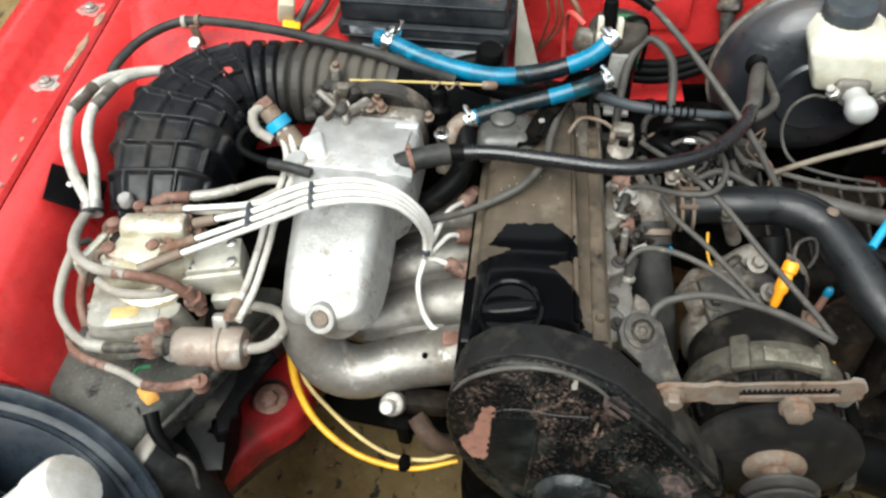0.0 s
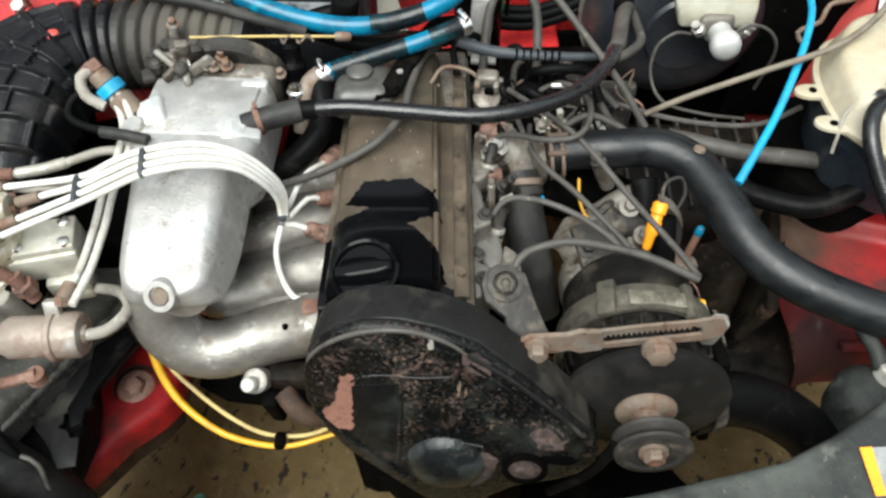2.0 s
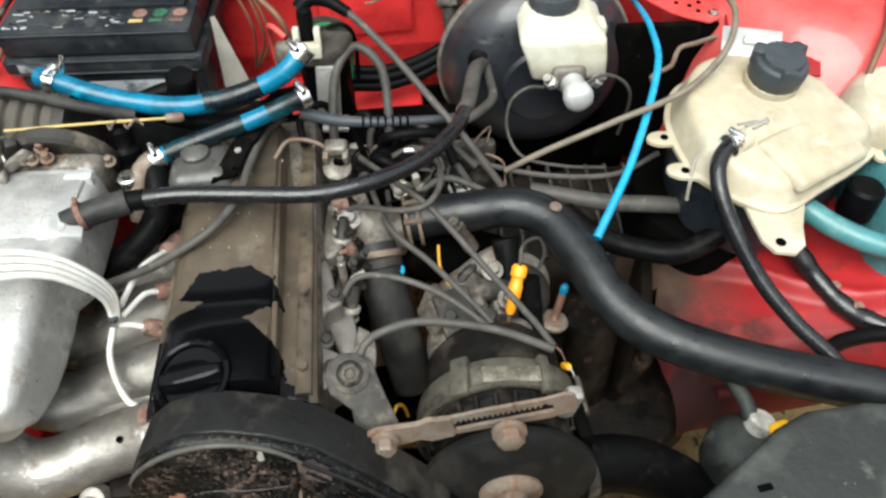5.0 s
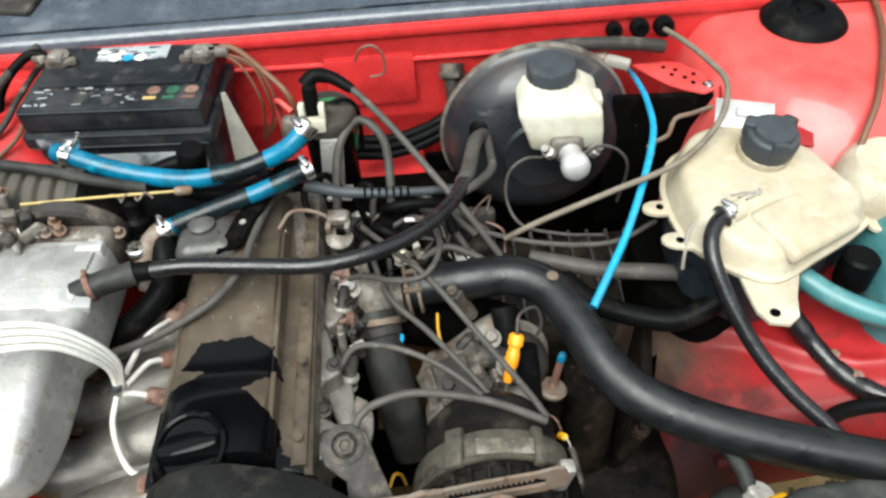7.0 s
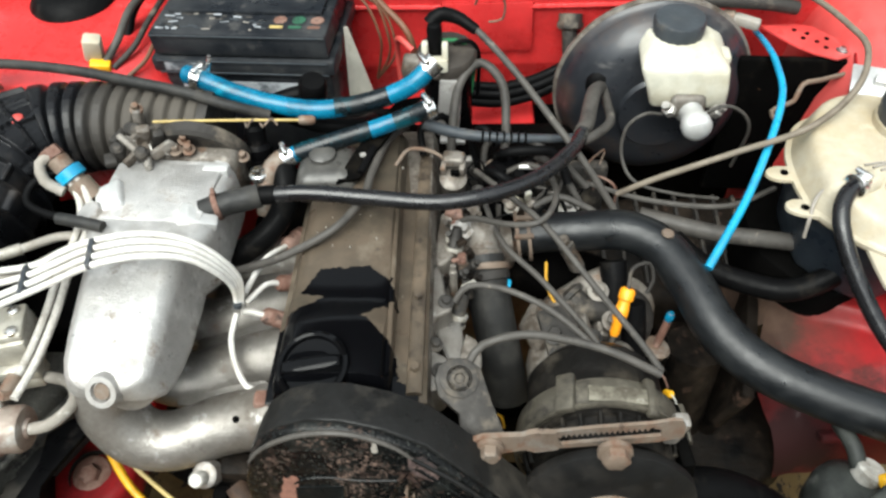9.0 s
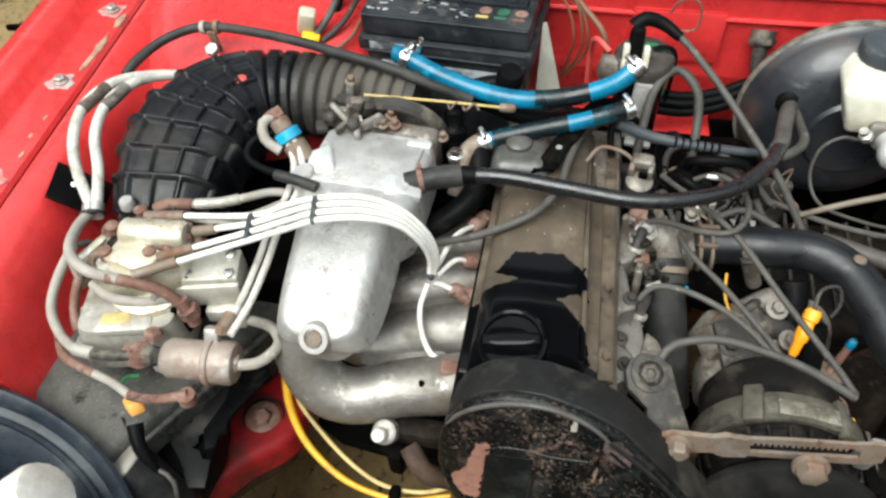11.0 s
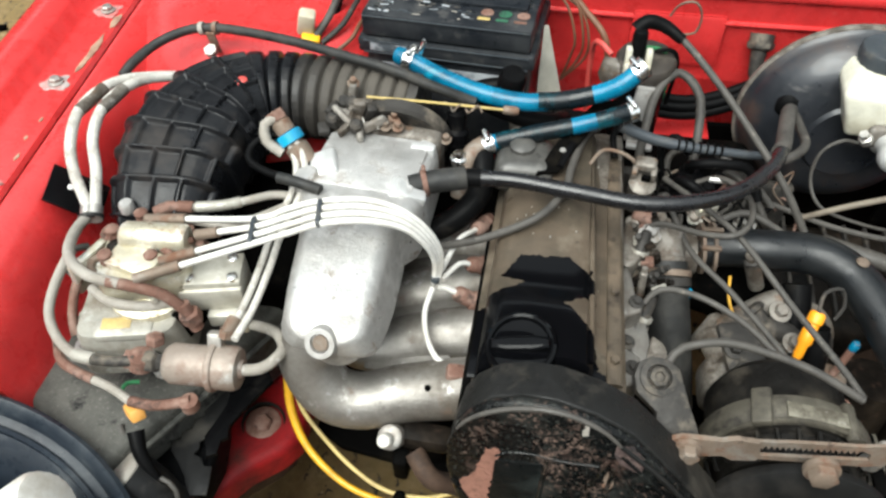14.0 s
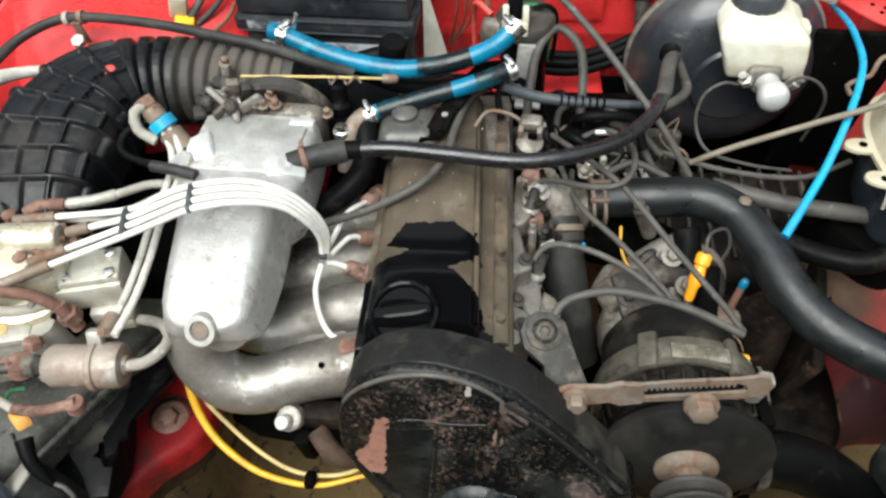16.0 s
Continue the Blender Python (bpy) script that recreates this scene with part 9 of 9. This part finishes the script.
    for pts, mat in ((((0.235, 0.43, 0.86), (0.225, 0.44, 0.91), (0.240, 0.435, 0.935), (0.260, 0.42, 0.92)), M_RUBBER), (((0.300, 0.43, 0.86), (0.315, 0.42, 0.90), (0.345, 0.40, 0.89), (0.37, 0.38, 0.86)), M_LEAD), (((0.240, 0.445, 0.85), (0.245, 0.47, 0.88), (0.29, 0.46, 0.90), (0.34, 0.43, 0.89), (0.38, 0.41, 0.86)), M_LEAD), (((0.165, 0.40, 0.915), (0.160, 0.43, 0.935), (0.185, 0.45, 0.94), (0.20, 0.46, 0.91)), M_RUBBER),
                     (((0.135, 0.36, 0.932), (0.150, 0.385, 0.938), (0.180, 0.39, 0.93), (0.20, 0.385, 0.915)), M_COPPER), (((0.310, 0.36, 0.87), (0.34, 0.37, 0.88), (0.38, 0.36, 0.87), (0.41, 0.345, 0.855)), M_LEAD), (((0.150, 0.43, 0.94), (0.130, 0.42, 0.95), (0.112, 0.37, 0.957), (0.100, 0.32, 0.955)), M_RUBBER)):
        hose("small_hose", pts, 0.0026 if mat is M_COPPER else 0.0048, mat, "small grimy hose behind the engine", "hose", 10, group="small hoses behind the engine")
    hose("wire", [(0.326, 0.454, 0.852), (0.388, 0.424, 0.852), (0.470, 0.399, 0.850), (0.561, 0.396, 0.850), (0.625, 0.423, 0.860)], 0.0036, M_LEAD, "thin grey cable sagging under the servo", "cable", 8)
    b = thing("gearbox_top", "grimy dark gearbox housing behind the engine", "gearbox", (0.25, 0.5, 0.5))
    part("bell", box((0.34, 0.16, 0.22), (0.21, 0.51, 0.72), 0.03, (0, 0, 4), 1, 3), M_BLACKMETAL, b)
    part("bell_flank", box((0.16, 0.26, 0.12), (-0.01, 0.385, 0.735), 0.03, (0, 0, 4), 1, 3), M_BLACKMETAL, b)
    part("rear_plate", box((0.30, 0.02, 0.10), (0.26, 0.44, 0.82), 0.008, (0, 0, 4)), M_GREYMETAL, b)
    for at in ((0.22, 0.455, 0.845), (0.33, 0.45, 0.83), (0.36, 0.44, 0.80)):
        part("bolt", hexbolt(at, (0, -0.4, 1), 0.012, 0.010), M_STEEL, b)
    random.seed(11)
    for k in range(16):
        x, y = random.uniform(0.235, 0.40), random.uniform(0.335, 0.45)
        z = 0.835 + 0.05 * random.random()
        q = [(x, y, z), (x + random.uniform(-0.02, 0.02), y + 0.012, z + 0.018), (x + random.uniform(-0.03, 0.03), y + random.uniform(-0.02, 0.02), z + 0.012), (x + random.uniform(-0.03, 0.03), y - 0.015, z - 0.02)]
        hose("loose_wire", q, random.choice((0.0014, 0.0018, 0.0024)), random.choice((M_COPPER, M_RUBBER, M_LEAD, M_RUST, M_BRAID)), "short thin wire in the tangle behind the engine", "wire", 6, 0.006, "tangled wires")
    for k in range(12):
        x, y = random.uniform(0.20, 0.36), random.uniform(0.30, 0.44)
        bt = thing("small_fitting", "small corroded fitting behind the engine", "fitting", (x, y, 0.83), "small fittings")
        z = 0.845 + 0.03 * random.random()
        dd = (random.uniform(-0.4, 0.4), random.uniform(-0.6, 0.1), 1)
        part("body", lathe([(0.010, -0.05), (0.010, 0.0), (0.007, 0.003), (0.007, 0.016), (0.005, 0.018)], (x, y, z), dd, 12), random.choice((M_GREYMETAL, M_CAST_DIRTY, M_COPPER)), bt)
        part("nut", lathe([(0.011, 0), (0.011, 0.007), (0.009, 0.008)], (x, y, z), dd, 6), random.choice((M_METER, M_RUST, M_GREYMETAL)), bt)
    bits = thing("plug_lead_clips", "corroded clips and studs beside the spark plugs", "clips", (0.21, 0.25, 0.86))
    random.seed(17)
    for k in range(14):
        x, y = random.uniform(0.205, 0.245), random.uniform(0.215, 0.345)
        z = 0.872 + 0.02 * random.random()
        d = (random.uniform(-0.6, 0.6), random.uniform(-0.8, 0.2), 1)
        part("stud", lathe([(0.0050, -0.03), (0.0050, 0.004), (0.0036, 0.005), (0.0036, 0.012), (0, 0.0125)], (x, y, z), d, 8), random.choice((M_RUST, M_CAST_DIRTY, M_GREYMETAL, M_COPPER, M_OILBROWN)), bits)
    for k in range(9):
        x, y = random.uniform(0.200, 0.240), random.uniform(0.205, 0.350)
        part("clip", box((random.uniform(0.008, 0.018), random.uniform(0.005, 0.012), 0.005), (x, y, 0.876 + 0.014 * random.random()), 0.0015, (random.uniform(-30, 30), random.uniform(-30, 30), random.uniform(0, 180))), random.choice((M_RUST, M_CAST_DIRTY, M_OILBROWN, M_METER)), bits)
    e = thing("exhaust_shield", "dark rusty exhaust manifold and shield", "exhaust", (0.33, 0.33, 0.5))
    part("manifold", tube([(0.26, 0.36, 0.76), (0.34, 0.35, 0.75), (0.40, 0.36, 0.72), (0.44, 0.40, 0.64)], 0.04, 16), M_BLACKMETAL, e)
    part("shield", box((0.12, 0.16, 0.012), (0.51, 0.20, 0.60), 0.004, (10, 24, 10)), M_OILBROWN, e)
    part("leg", tube([(0.520, 0.235, 0.76), (0.520, 0.22, 0.66), (0.525, 0.20, 0.55), (0.53, 0.19, 0.46)], 0.036, 14), M_OILBROWN, e, "thick black bracket")


build_leads()


def build_tanks():
    t = thing("expansion_tank", "yellowed milky plastic coolant expansion tank", "expansion tank", (0.73, 0.37, 0.84))
    # body: stacked rings, wide base, sloping top
    def outline(k, dz):
        pts = [(0.634, 0.335), (0.626, 0.385), (0.628, 0.440), (0.655, 0.495), (0.705, 0.515), (0.770, 0.500), (0.825, 0.462), (0.848, 0.420), (0.872, 0.372), (0.840, 0.338), (0.780, 0.300), (0.725, 0.268), (0.680, 0.285)]
        sm = smooth_path([(x, y, 0) for x, y in pts + pts[:1]], 0.012)[:-1]
        c = Vector((0.735, 0.385, 0))
        return [c + (p - c) * k for p in sm]

    rings = []
    for z, k, tilt in ((0.898, 0.97, 0.0), (0.903, 0.985, 0.0), (0.905, 1.02, 0), (0.910, 1.02, 0), (0.912, 0.965, 0.01), (0.917, 0.950, 0.03), (0.936, 0.885, 0.09), (0.943, 0.860, 0.11), (0.947, 0.825, 0.12), (0.949, 0.77, 0.12), (0.9505, 0.50, 0.12), (0.951, 0.20, 0.12)):
        rings.append([(p.x, p.y, z + tilt * (p.y - 0.385) * 1.2 - 0.05 * tilt * (p.x - 0.735)) for p in outline(k, 0)])
    body = part("body", loft(rings), M_TANK, t, "milky tank with a moulded seam", sharp=50)
    part("lower_half", loft([[(p.x, p.y, z) for p in outline(k, 0)] for z, k in ((0.800, 0.80), (0.812, 0.86), (0.870, 0.915), (0.9025, 0.935))]), M_BLUEBLACK, t, "dark slate lower half of the tank", sharp=50)
    # black slab added to cover the red with the dark below the tank
    part("tank_dark_slab", slab([(p.x - 0.030, p.y + 0.02) for p in outline(0.93, 0)], 0.10, pose(0, 0, 0.70), 0.01), M_BLACKMETAL, t, "black slab added for the deep shade under the tank")
    part("raised_panel", box((0.125, 0.082, 0.018), (0.773, 0.340, 0.936), 0.008, (9, 2, 30), 0.92, 3), M_TANK, body, "moulded square panel")
    part("front_tab", slab([(-0.040, 0.060), (0.045, 0.070), (0.030, 0.0), (0.028, -0.028), (0.016, -0.042), (-0.006, -0.042), (-0.018, -0.028), (-0.026, 0.0)], 0.005, pose(0.712, 0.252, 0.901, 0, 0, -10), 0.0015), M_TANK, body, "mounting tab")
    part("tab_hole", lathe([(0.006, 0), (0.006, 0.0008)], (0.708, 0.224, 0.9065), (0, 0, 1), 12), M_GAP_BLACK, body)
    for (x, y), rz in (((0.622, 0.398), 0), ((0.634, 0.338), -10), ((0.890, 0.362), 30)):
        part("ear", slab([(0.020 * math.cos(a) - (0.008 if math.cos(a) < 0 else -0.02), 0.013 * math.sin(a)) for a in (2 * math.pi * q / 18 for q in range(18))], 0.005, pose(x, y, 0.905, 0, 0, rz), 0.001), M_TANK, body, "mounting ear")
        part("ear_hole", lathe([(0.005, 0), (0.005, 0.0008)], (x - 0.006, y, 0.9105), (0, 0, 1), 12), M_GAP_BLACK, body)
    part("neck", lathe([(0.034, -0.01), (0.034, 0.006), (0.030, 0.010)], (0.748, 0.440, 0.962), (0.02, -0.15, 1), 28), M_TANK, body)
    cap = part("cap", lathe([(0.031, 0.0), (0.033, 0.003), (0.034, 0.022), (0.031, 0.028), (0.026, 0.030), (0.024, 0.036), (0, 0.037)], (0.748, 0.438, 0.968), (0.02, -0.15, 1), 40, lambda a: 1 + 0.012 * math.cos(20 * a)), M_GREYCAP, t, "faded black knurled pressure cap")
    for a in (30, 150, 270):
        part("cap_lug", box((0.016, 0.020, 0.022), (0.748 + 0.027 * math.cos(radians(a)), 0.436 + 0.027 * math.sin(radians(a)), 0.993 + 0.004 * math.sin(radians(a))), 0.004, (-9, 0, a)), M_GREYCAP, cap)
    part("spigot", lathe([(0.014, 0), (0.014, 0.014), (0.010, 0.018), (0.010, 0.03)], (0.694, 0.352, 0.944), (-0.75, -0.45, 0.1), 18), M_TANK, body)
    part("hose_clip", lathe([(0.0135, 0), (0.0150, 0.001), (0.0150, 0.008), (0.0135, 0.009)], (0.676, 0.341, 0.947), (-0.75, -0.45, 0.1), 18), M_CHROME, body)
    for k in range(3):
        part("bead", tube([(0.690 + 0.008 * k, 0.372 - 0.004 * k, 0.9505), (0.712 + 0.008 * k, 0.377, 0.951), (0.726, 0.372 + 0.005 * k, 0.951)], 0.0016, 6), M_BRAID, body, "glue string")
    hose("tie_wire", [(0.690, 0.350, 0.955), (0.665, 0.352, 0.945), (0.640, 0.345, 0.925), (0.632, 0.325, 0.905), (0.632, 0.318, 0.88)], 0.0022, M_BRAID, "thin steel tie wire on the tank", "wire", 8)
    oh = hose("tank_hose", [(0.684, 0.346, 0.948), (0.667, 0.334, 0.950), (0.652, 0.312, 0.945), (0.650, 0.285, 0.930), (0.666, 0.250, 0.898), (0.695, 0.206, 0.860), (0.730, 0.167, 0.832), (0.766, 0.134, 0.812), (0.790, 0.106, 0.796)], 0.0096, M_RUBBER_SHINY, "black hose falling from the expansion tank", "hose", 16)
    ring_clamp((0.6755, 0.3405, 0.9495), (-0.75, -0.6, 0.12), 0.0101, oh)
    hose("taped_loom", [(0.735, 0.31, 0.865), (0.763, 0.292, 0.835), (0.795, 0.259, 0.800), (0.827, 0.215, 0.785), (0.865, 0.180, 0.790), (0.95, 0.14, 0.80)], lambda s: 0.0125 + 0.0014 * math.sin(40 * s) * math.sin(17 * s), M_RUBBER_SHINY, "black taped wiring loom on the wing", "wiring", 14)
    hose("taped_loom", [(0.764, 0.140, 0.812), (0.80, 0.160, 0.800), (0.85, 0.165, 0.802), (0.93, 0.15, 0.81)], 0.0095, M_RUBBER, "thin black loom on the wing", "wiring", 12)
    b = whole("tank_bracket", join(box((0.075, 0.045, 0.003), (0.742, 0.508, 0.968), 0.001, (20, 0, -14)), box((0.03, 0.012, 0.012), (0.745, 0.506, 0.972), 0.002, (20, 0, -14))), M_ZINC, "bright zinc bracket behind the tank cap", "bracket")
    part("backing", box((0.10, 0.035, 0.003), (0.780, 0.492, 0.950), 0.001, (12, 0, -14)), M_RED_DIRT_SHADE, b, "dark red strap")
    u = thing("tank_stand", "brown rusty stand beneath the expansion tank", "bracket", (0.70, 0.37, 0.80))
    part("leg", box((0.070, 0.060, 0.085), (0.735, 0.385, 0.828), 0.008, (0, 0, 20)), M_RUSTBROWN, u)
    # washer bottle
    w = thing("washer_bottle", "pale turquoise screenwash bottle with a cream neck", "washer bottle", (0.88, 0.33, 0.80))
    part("body", loft([[(0.965 + x * k, 0.335 + y * k, z) for x, y in rounded(0.20, 0.20, 0.05, 5)] for z, k in ((0.80, 1.0), (0.86, 1.0), (0.905, 0.92), (0.925, 0.78))]), M_WASHER, w, "turquoise fluid-filled body", sharp=50)
    part("skirt", tube([(0.775, 0.325, 0.862), (0.815, 0.285, 0.855), (0.87, 0.255, 0.850), (0.95, 0.235, 0.85)], 0.0145, 14), M_WASHER, w, "turquoise moulded skirt")
    part("neck", lathe([(0.060, 0), (0.062, 0.02), (0.055, 0.05), (0.045, 0.06), (0, 0.062)], (0.902, 0.418, 0.900), (0, -0.1, 1), 32), M_TANK, w, "cream upper half")
    part("pump", lathe([(0.020, 0), (0.022, 0.004), (0.022, 0.044), (0.018, 0.048)], (0.845, 0.312, 0.850), (0.02, 0.05, 1), 22), M_PLASTIC, w, "black pump")
    hose("speedometer_cable", [(0.672, 0.690, 0.993), (0.690, 0.640, 1.000), (0.708, 0.585, 1.003), (0.717, 0.531, 1.003), (0.692, 0.468, 0.988), (0.636, 0.424, 0.962), (0.556, 0.418, 0.922), (0.470, 0.411, 0.882), (0.420, 0.410, 0.85)], 0.0042, M_BROWNGREY, "brown speedometer cable bowing across the bay", "cable", 10)
    hose("sky_blue_tube", [(0.630, 0.690, 0.925), (0.629, 0.62, 0.945), (0.629, 0.569, 0.951), (0.624, 0.505, 0.950), (0.602, 0.437, 0.932), (0.570, 0.365, 0.902), (0.540, 0.312, 0.882), (0.517, 0.274, 0.866)], lambda s: 0.0040 + 0.0014 * s, M_SKYTUBE, "sky-blue plastic tube hanging over the radiator hose", "hose", 14)
    hose("wing_wire", [(1.01, 0.80, 1.000), (0.985, 0.70, 1.003), (0.960, 0.625, 1.004), (0.930, 0.555, 1.001), (0.902, 0.495, 0.992), (0.878, 0.455, 0.968), (0.862, 0.425, 0.935)], 0.0045, M_BROWNWIRE, "brown cable lying on the strut tower", "cable", 10)
    for at in ((0.836, 0.212, 0.786), (0.82, 0.245, 0.785)):
        whole("wing_screw", hexbolt(at, (0, -0.3, 1), 0.008, 0.012), M_RUST, "rusty screw standing on the inner wing", "screw", "wing screws")
    h = thing("thermo_switch", "dusty grey round pot with a cream-and-yellow cap", "pot", (0.65, 0.05, 0.72))
    part("pot", lathe([(0.034, -0.05), (0.042, -0.03), (0.044, 0.0), (0.041, 0.014), (0.030, 0.024), (0.014, 0.028)], (0.662, 0.050, 0.752), (0.10, 0.10, 1), 36), M_PANEL, h)
    part("cap", lathe([(0.014, -0.012), (0.016, -0.006), (0.016, 0.008), (0.013, 0.011), (0, 0.011)], (0.676, 0.068, 0.779), (0.35, 0.25, 1), 20), M_BRAID_PALE, h, "cream cap")
    part("stain", box((0.030, 0.022, 0.012), (0.694, 0.056, 0.786), 0.005, (8, 20, 24)), M_YELLOW, h, "yellow paint dab")
    part("spout", tube([(0.668, 0.074, 0.780), (0.664, 0.094, 0.790), (0.654, 0.120, 0.792)], 0.009, 14), M_PANEL, h)


build_tanks()


# ---- front panel ----
def build_front():
    f = thing("front_panel", "dusty black plastic radiator panel", "panel", (0.55, -0.15, 0.70))
    out = [(0.10, -0.185), (0.250, -0.150), (0.378, -0.120), (0.492, -0.088), (0.540, -0.062), (0.600, -0.020), (0.632, 0.004), (0.662, 0.018), (0.720, 0.024), (0.86, 0.01), (1.05, -0.06), (1.05, -0.40), (0.10, -0.40)]
    m = pose(0, 0, 0.84, 0, 0, 0)
    slope = Matrix(((1, 0, 0, 0), (0, 1, 0, 0), (0.02, 0.16, 1, 0.012), (0, 0, 0, 1)))
    part("shell", slab(out, 0.045, slope @ m, 0.008, 3), M_PANEL, f, sharp=50)
    part("lower_step", slab([(0.10, -0.40), (0.10, -0.22), (0.30, -0.17), (0.46, -0.135), (0.70, -0.118), (1.0, -0.13), (1.0, -0.40)], 0.006, slope @ pose(0, 0, 0.8835)), M_PANEL, f)
    part("seam", tube([slope @ Vector(q) for q in ((0.15, -0.213, 0.8875), (0.30, -0.172, 0.8875), (0.46, -0.137, 0.8875), (0.70, -0.120, 0.8875), (0.95, -0.13, 0.8875))], 0.0024, 8), M_PANEL, f)
    lab = part("label", slab([(0, 0), (0.076, 0.005), (0.074, 0.022), (0.080, 0.030), (0.078, 0.046), (-0.004, 0.041)], 0.001, slope @ pose(0.565, -0.115, 0.8852, 0, 0, 3)), M_STICKER, f, "torn white sticker")
    part("label_bar", slab([(-0.001, 0), (0.008, 0.0006), (0.006, 0.042), (-0.005, 0.041)], 0.0008, slope @ pose(0.565, -0.115, 0.8864, 0, 0, 3)), M_ORANGE, lab, "orange edge bar")
    for k in range(4):
        part("text_bar", box((0.052 - 0.007 * k, 0.0022, 0.0004), slope @ Vector((0.606, -0.082 - 0.008 * k, 0.8868)), 0, (0, 0, 4)), M_LABELGREY, lab)
    part("clip", box((0.013, 0.006, 0.003), slope @ Vector((0.606, -0.050, 0.886)), 0.001, (0, 0, 12)), M_BLACKMETAL, f)
    part("support", box((0.9, 0.05, 0.30), (0.55, -0.24, 0.70), 0.01), M_BLACKMETAL, f)
    random.seed(4)
    for k in range(44):
        x, y = random.uniform(0.26, 0.66), random.uniform(0.0, 1.0)
        yy = -0.155 + (x - 0.25) * 0.24 + y * -0.035
        r = random.uniform(0.0006, 0.0019)
        part("grit", lathe([(r, 0), (r * 0.8, r * 0.5), (0, r * 0.7)], slope @ Vector((x, yy, 0.8848)), (0, 0, 1), 7), M_LEAD, f)
    hose("drive_belt", [(0.30, -0.062, 0.70), (0.335, -0.060, 0.755), (0.352, -0.055, 0.800), (0.356, -0.052, 0.822)], 0.006, M_RUBBER, "black drive belt below the pulley", "belt", 8)


build_front()


def build_ground_items():
    whole("wood_chip", box((0.06, 0.020, 0.02), (-2.21, 1.74, 0.008), 0.004, (0, 0, 16)), M_BLACKMETAL, "dark stick lying on the yard", "stick")
    whole("green_bit", lathe([(0.010, 0), (0.012, 0.008), (0.012, 0.045), (0.008, 0.052)], (-0.352, 0.100, 0.0), (0.1, 0.15, 1), 16), M_GREENBIT, "small pale green plastic stub on the ground", "litter")


build_ground_items()
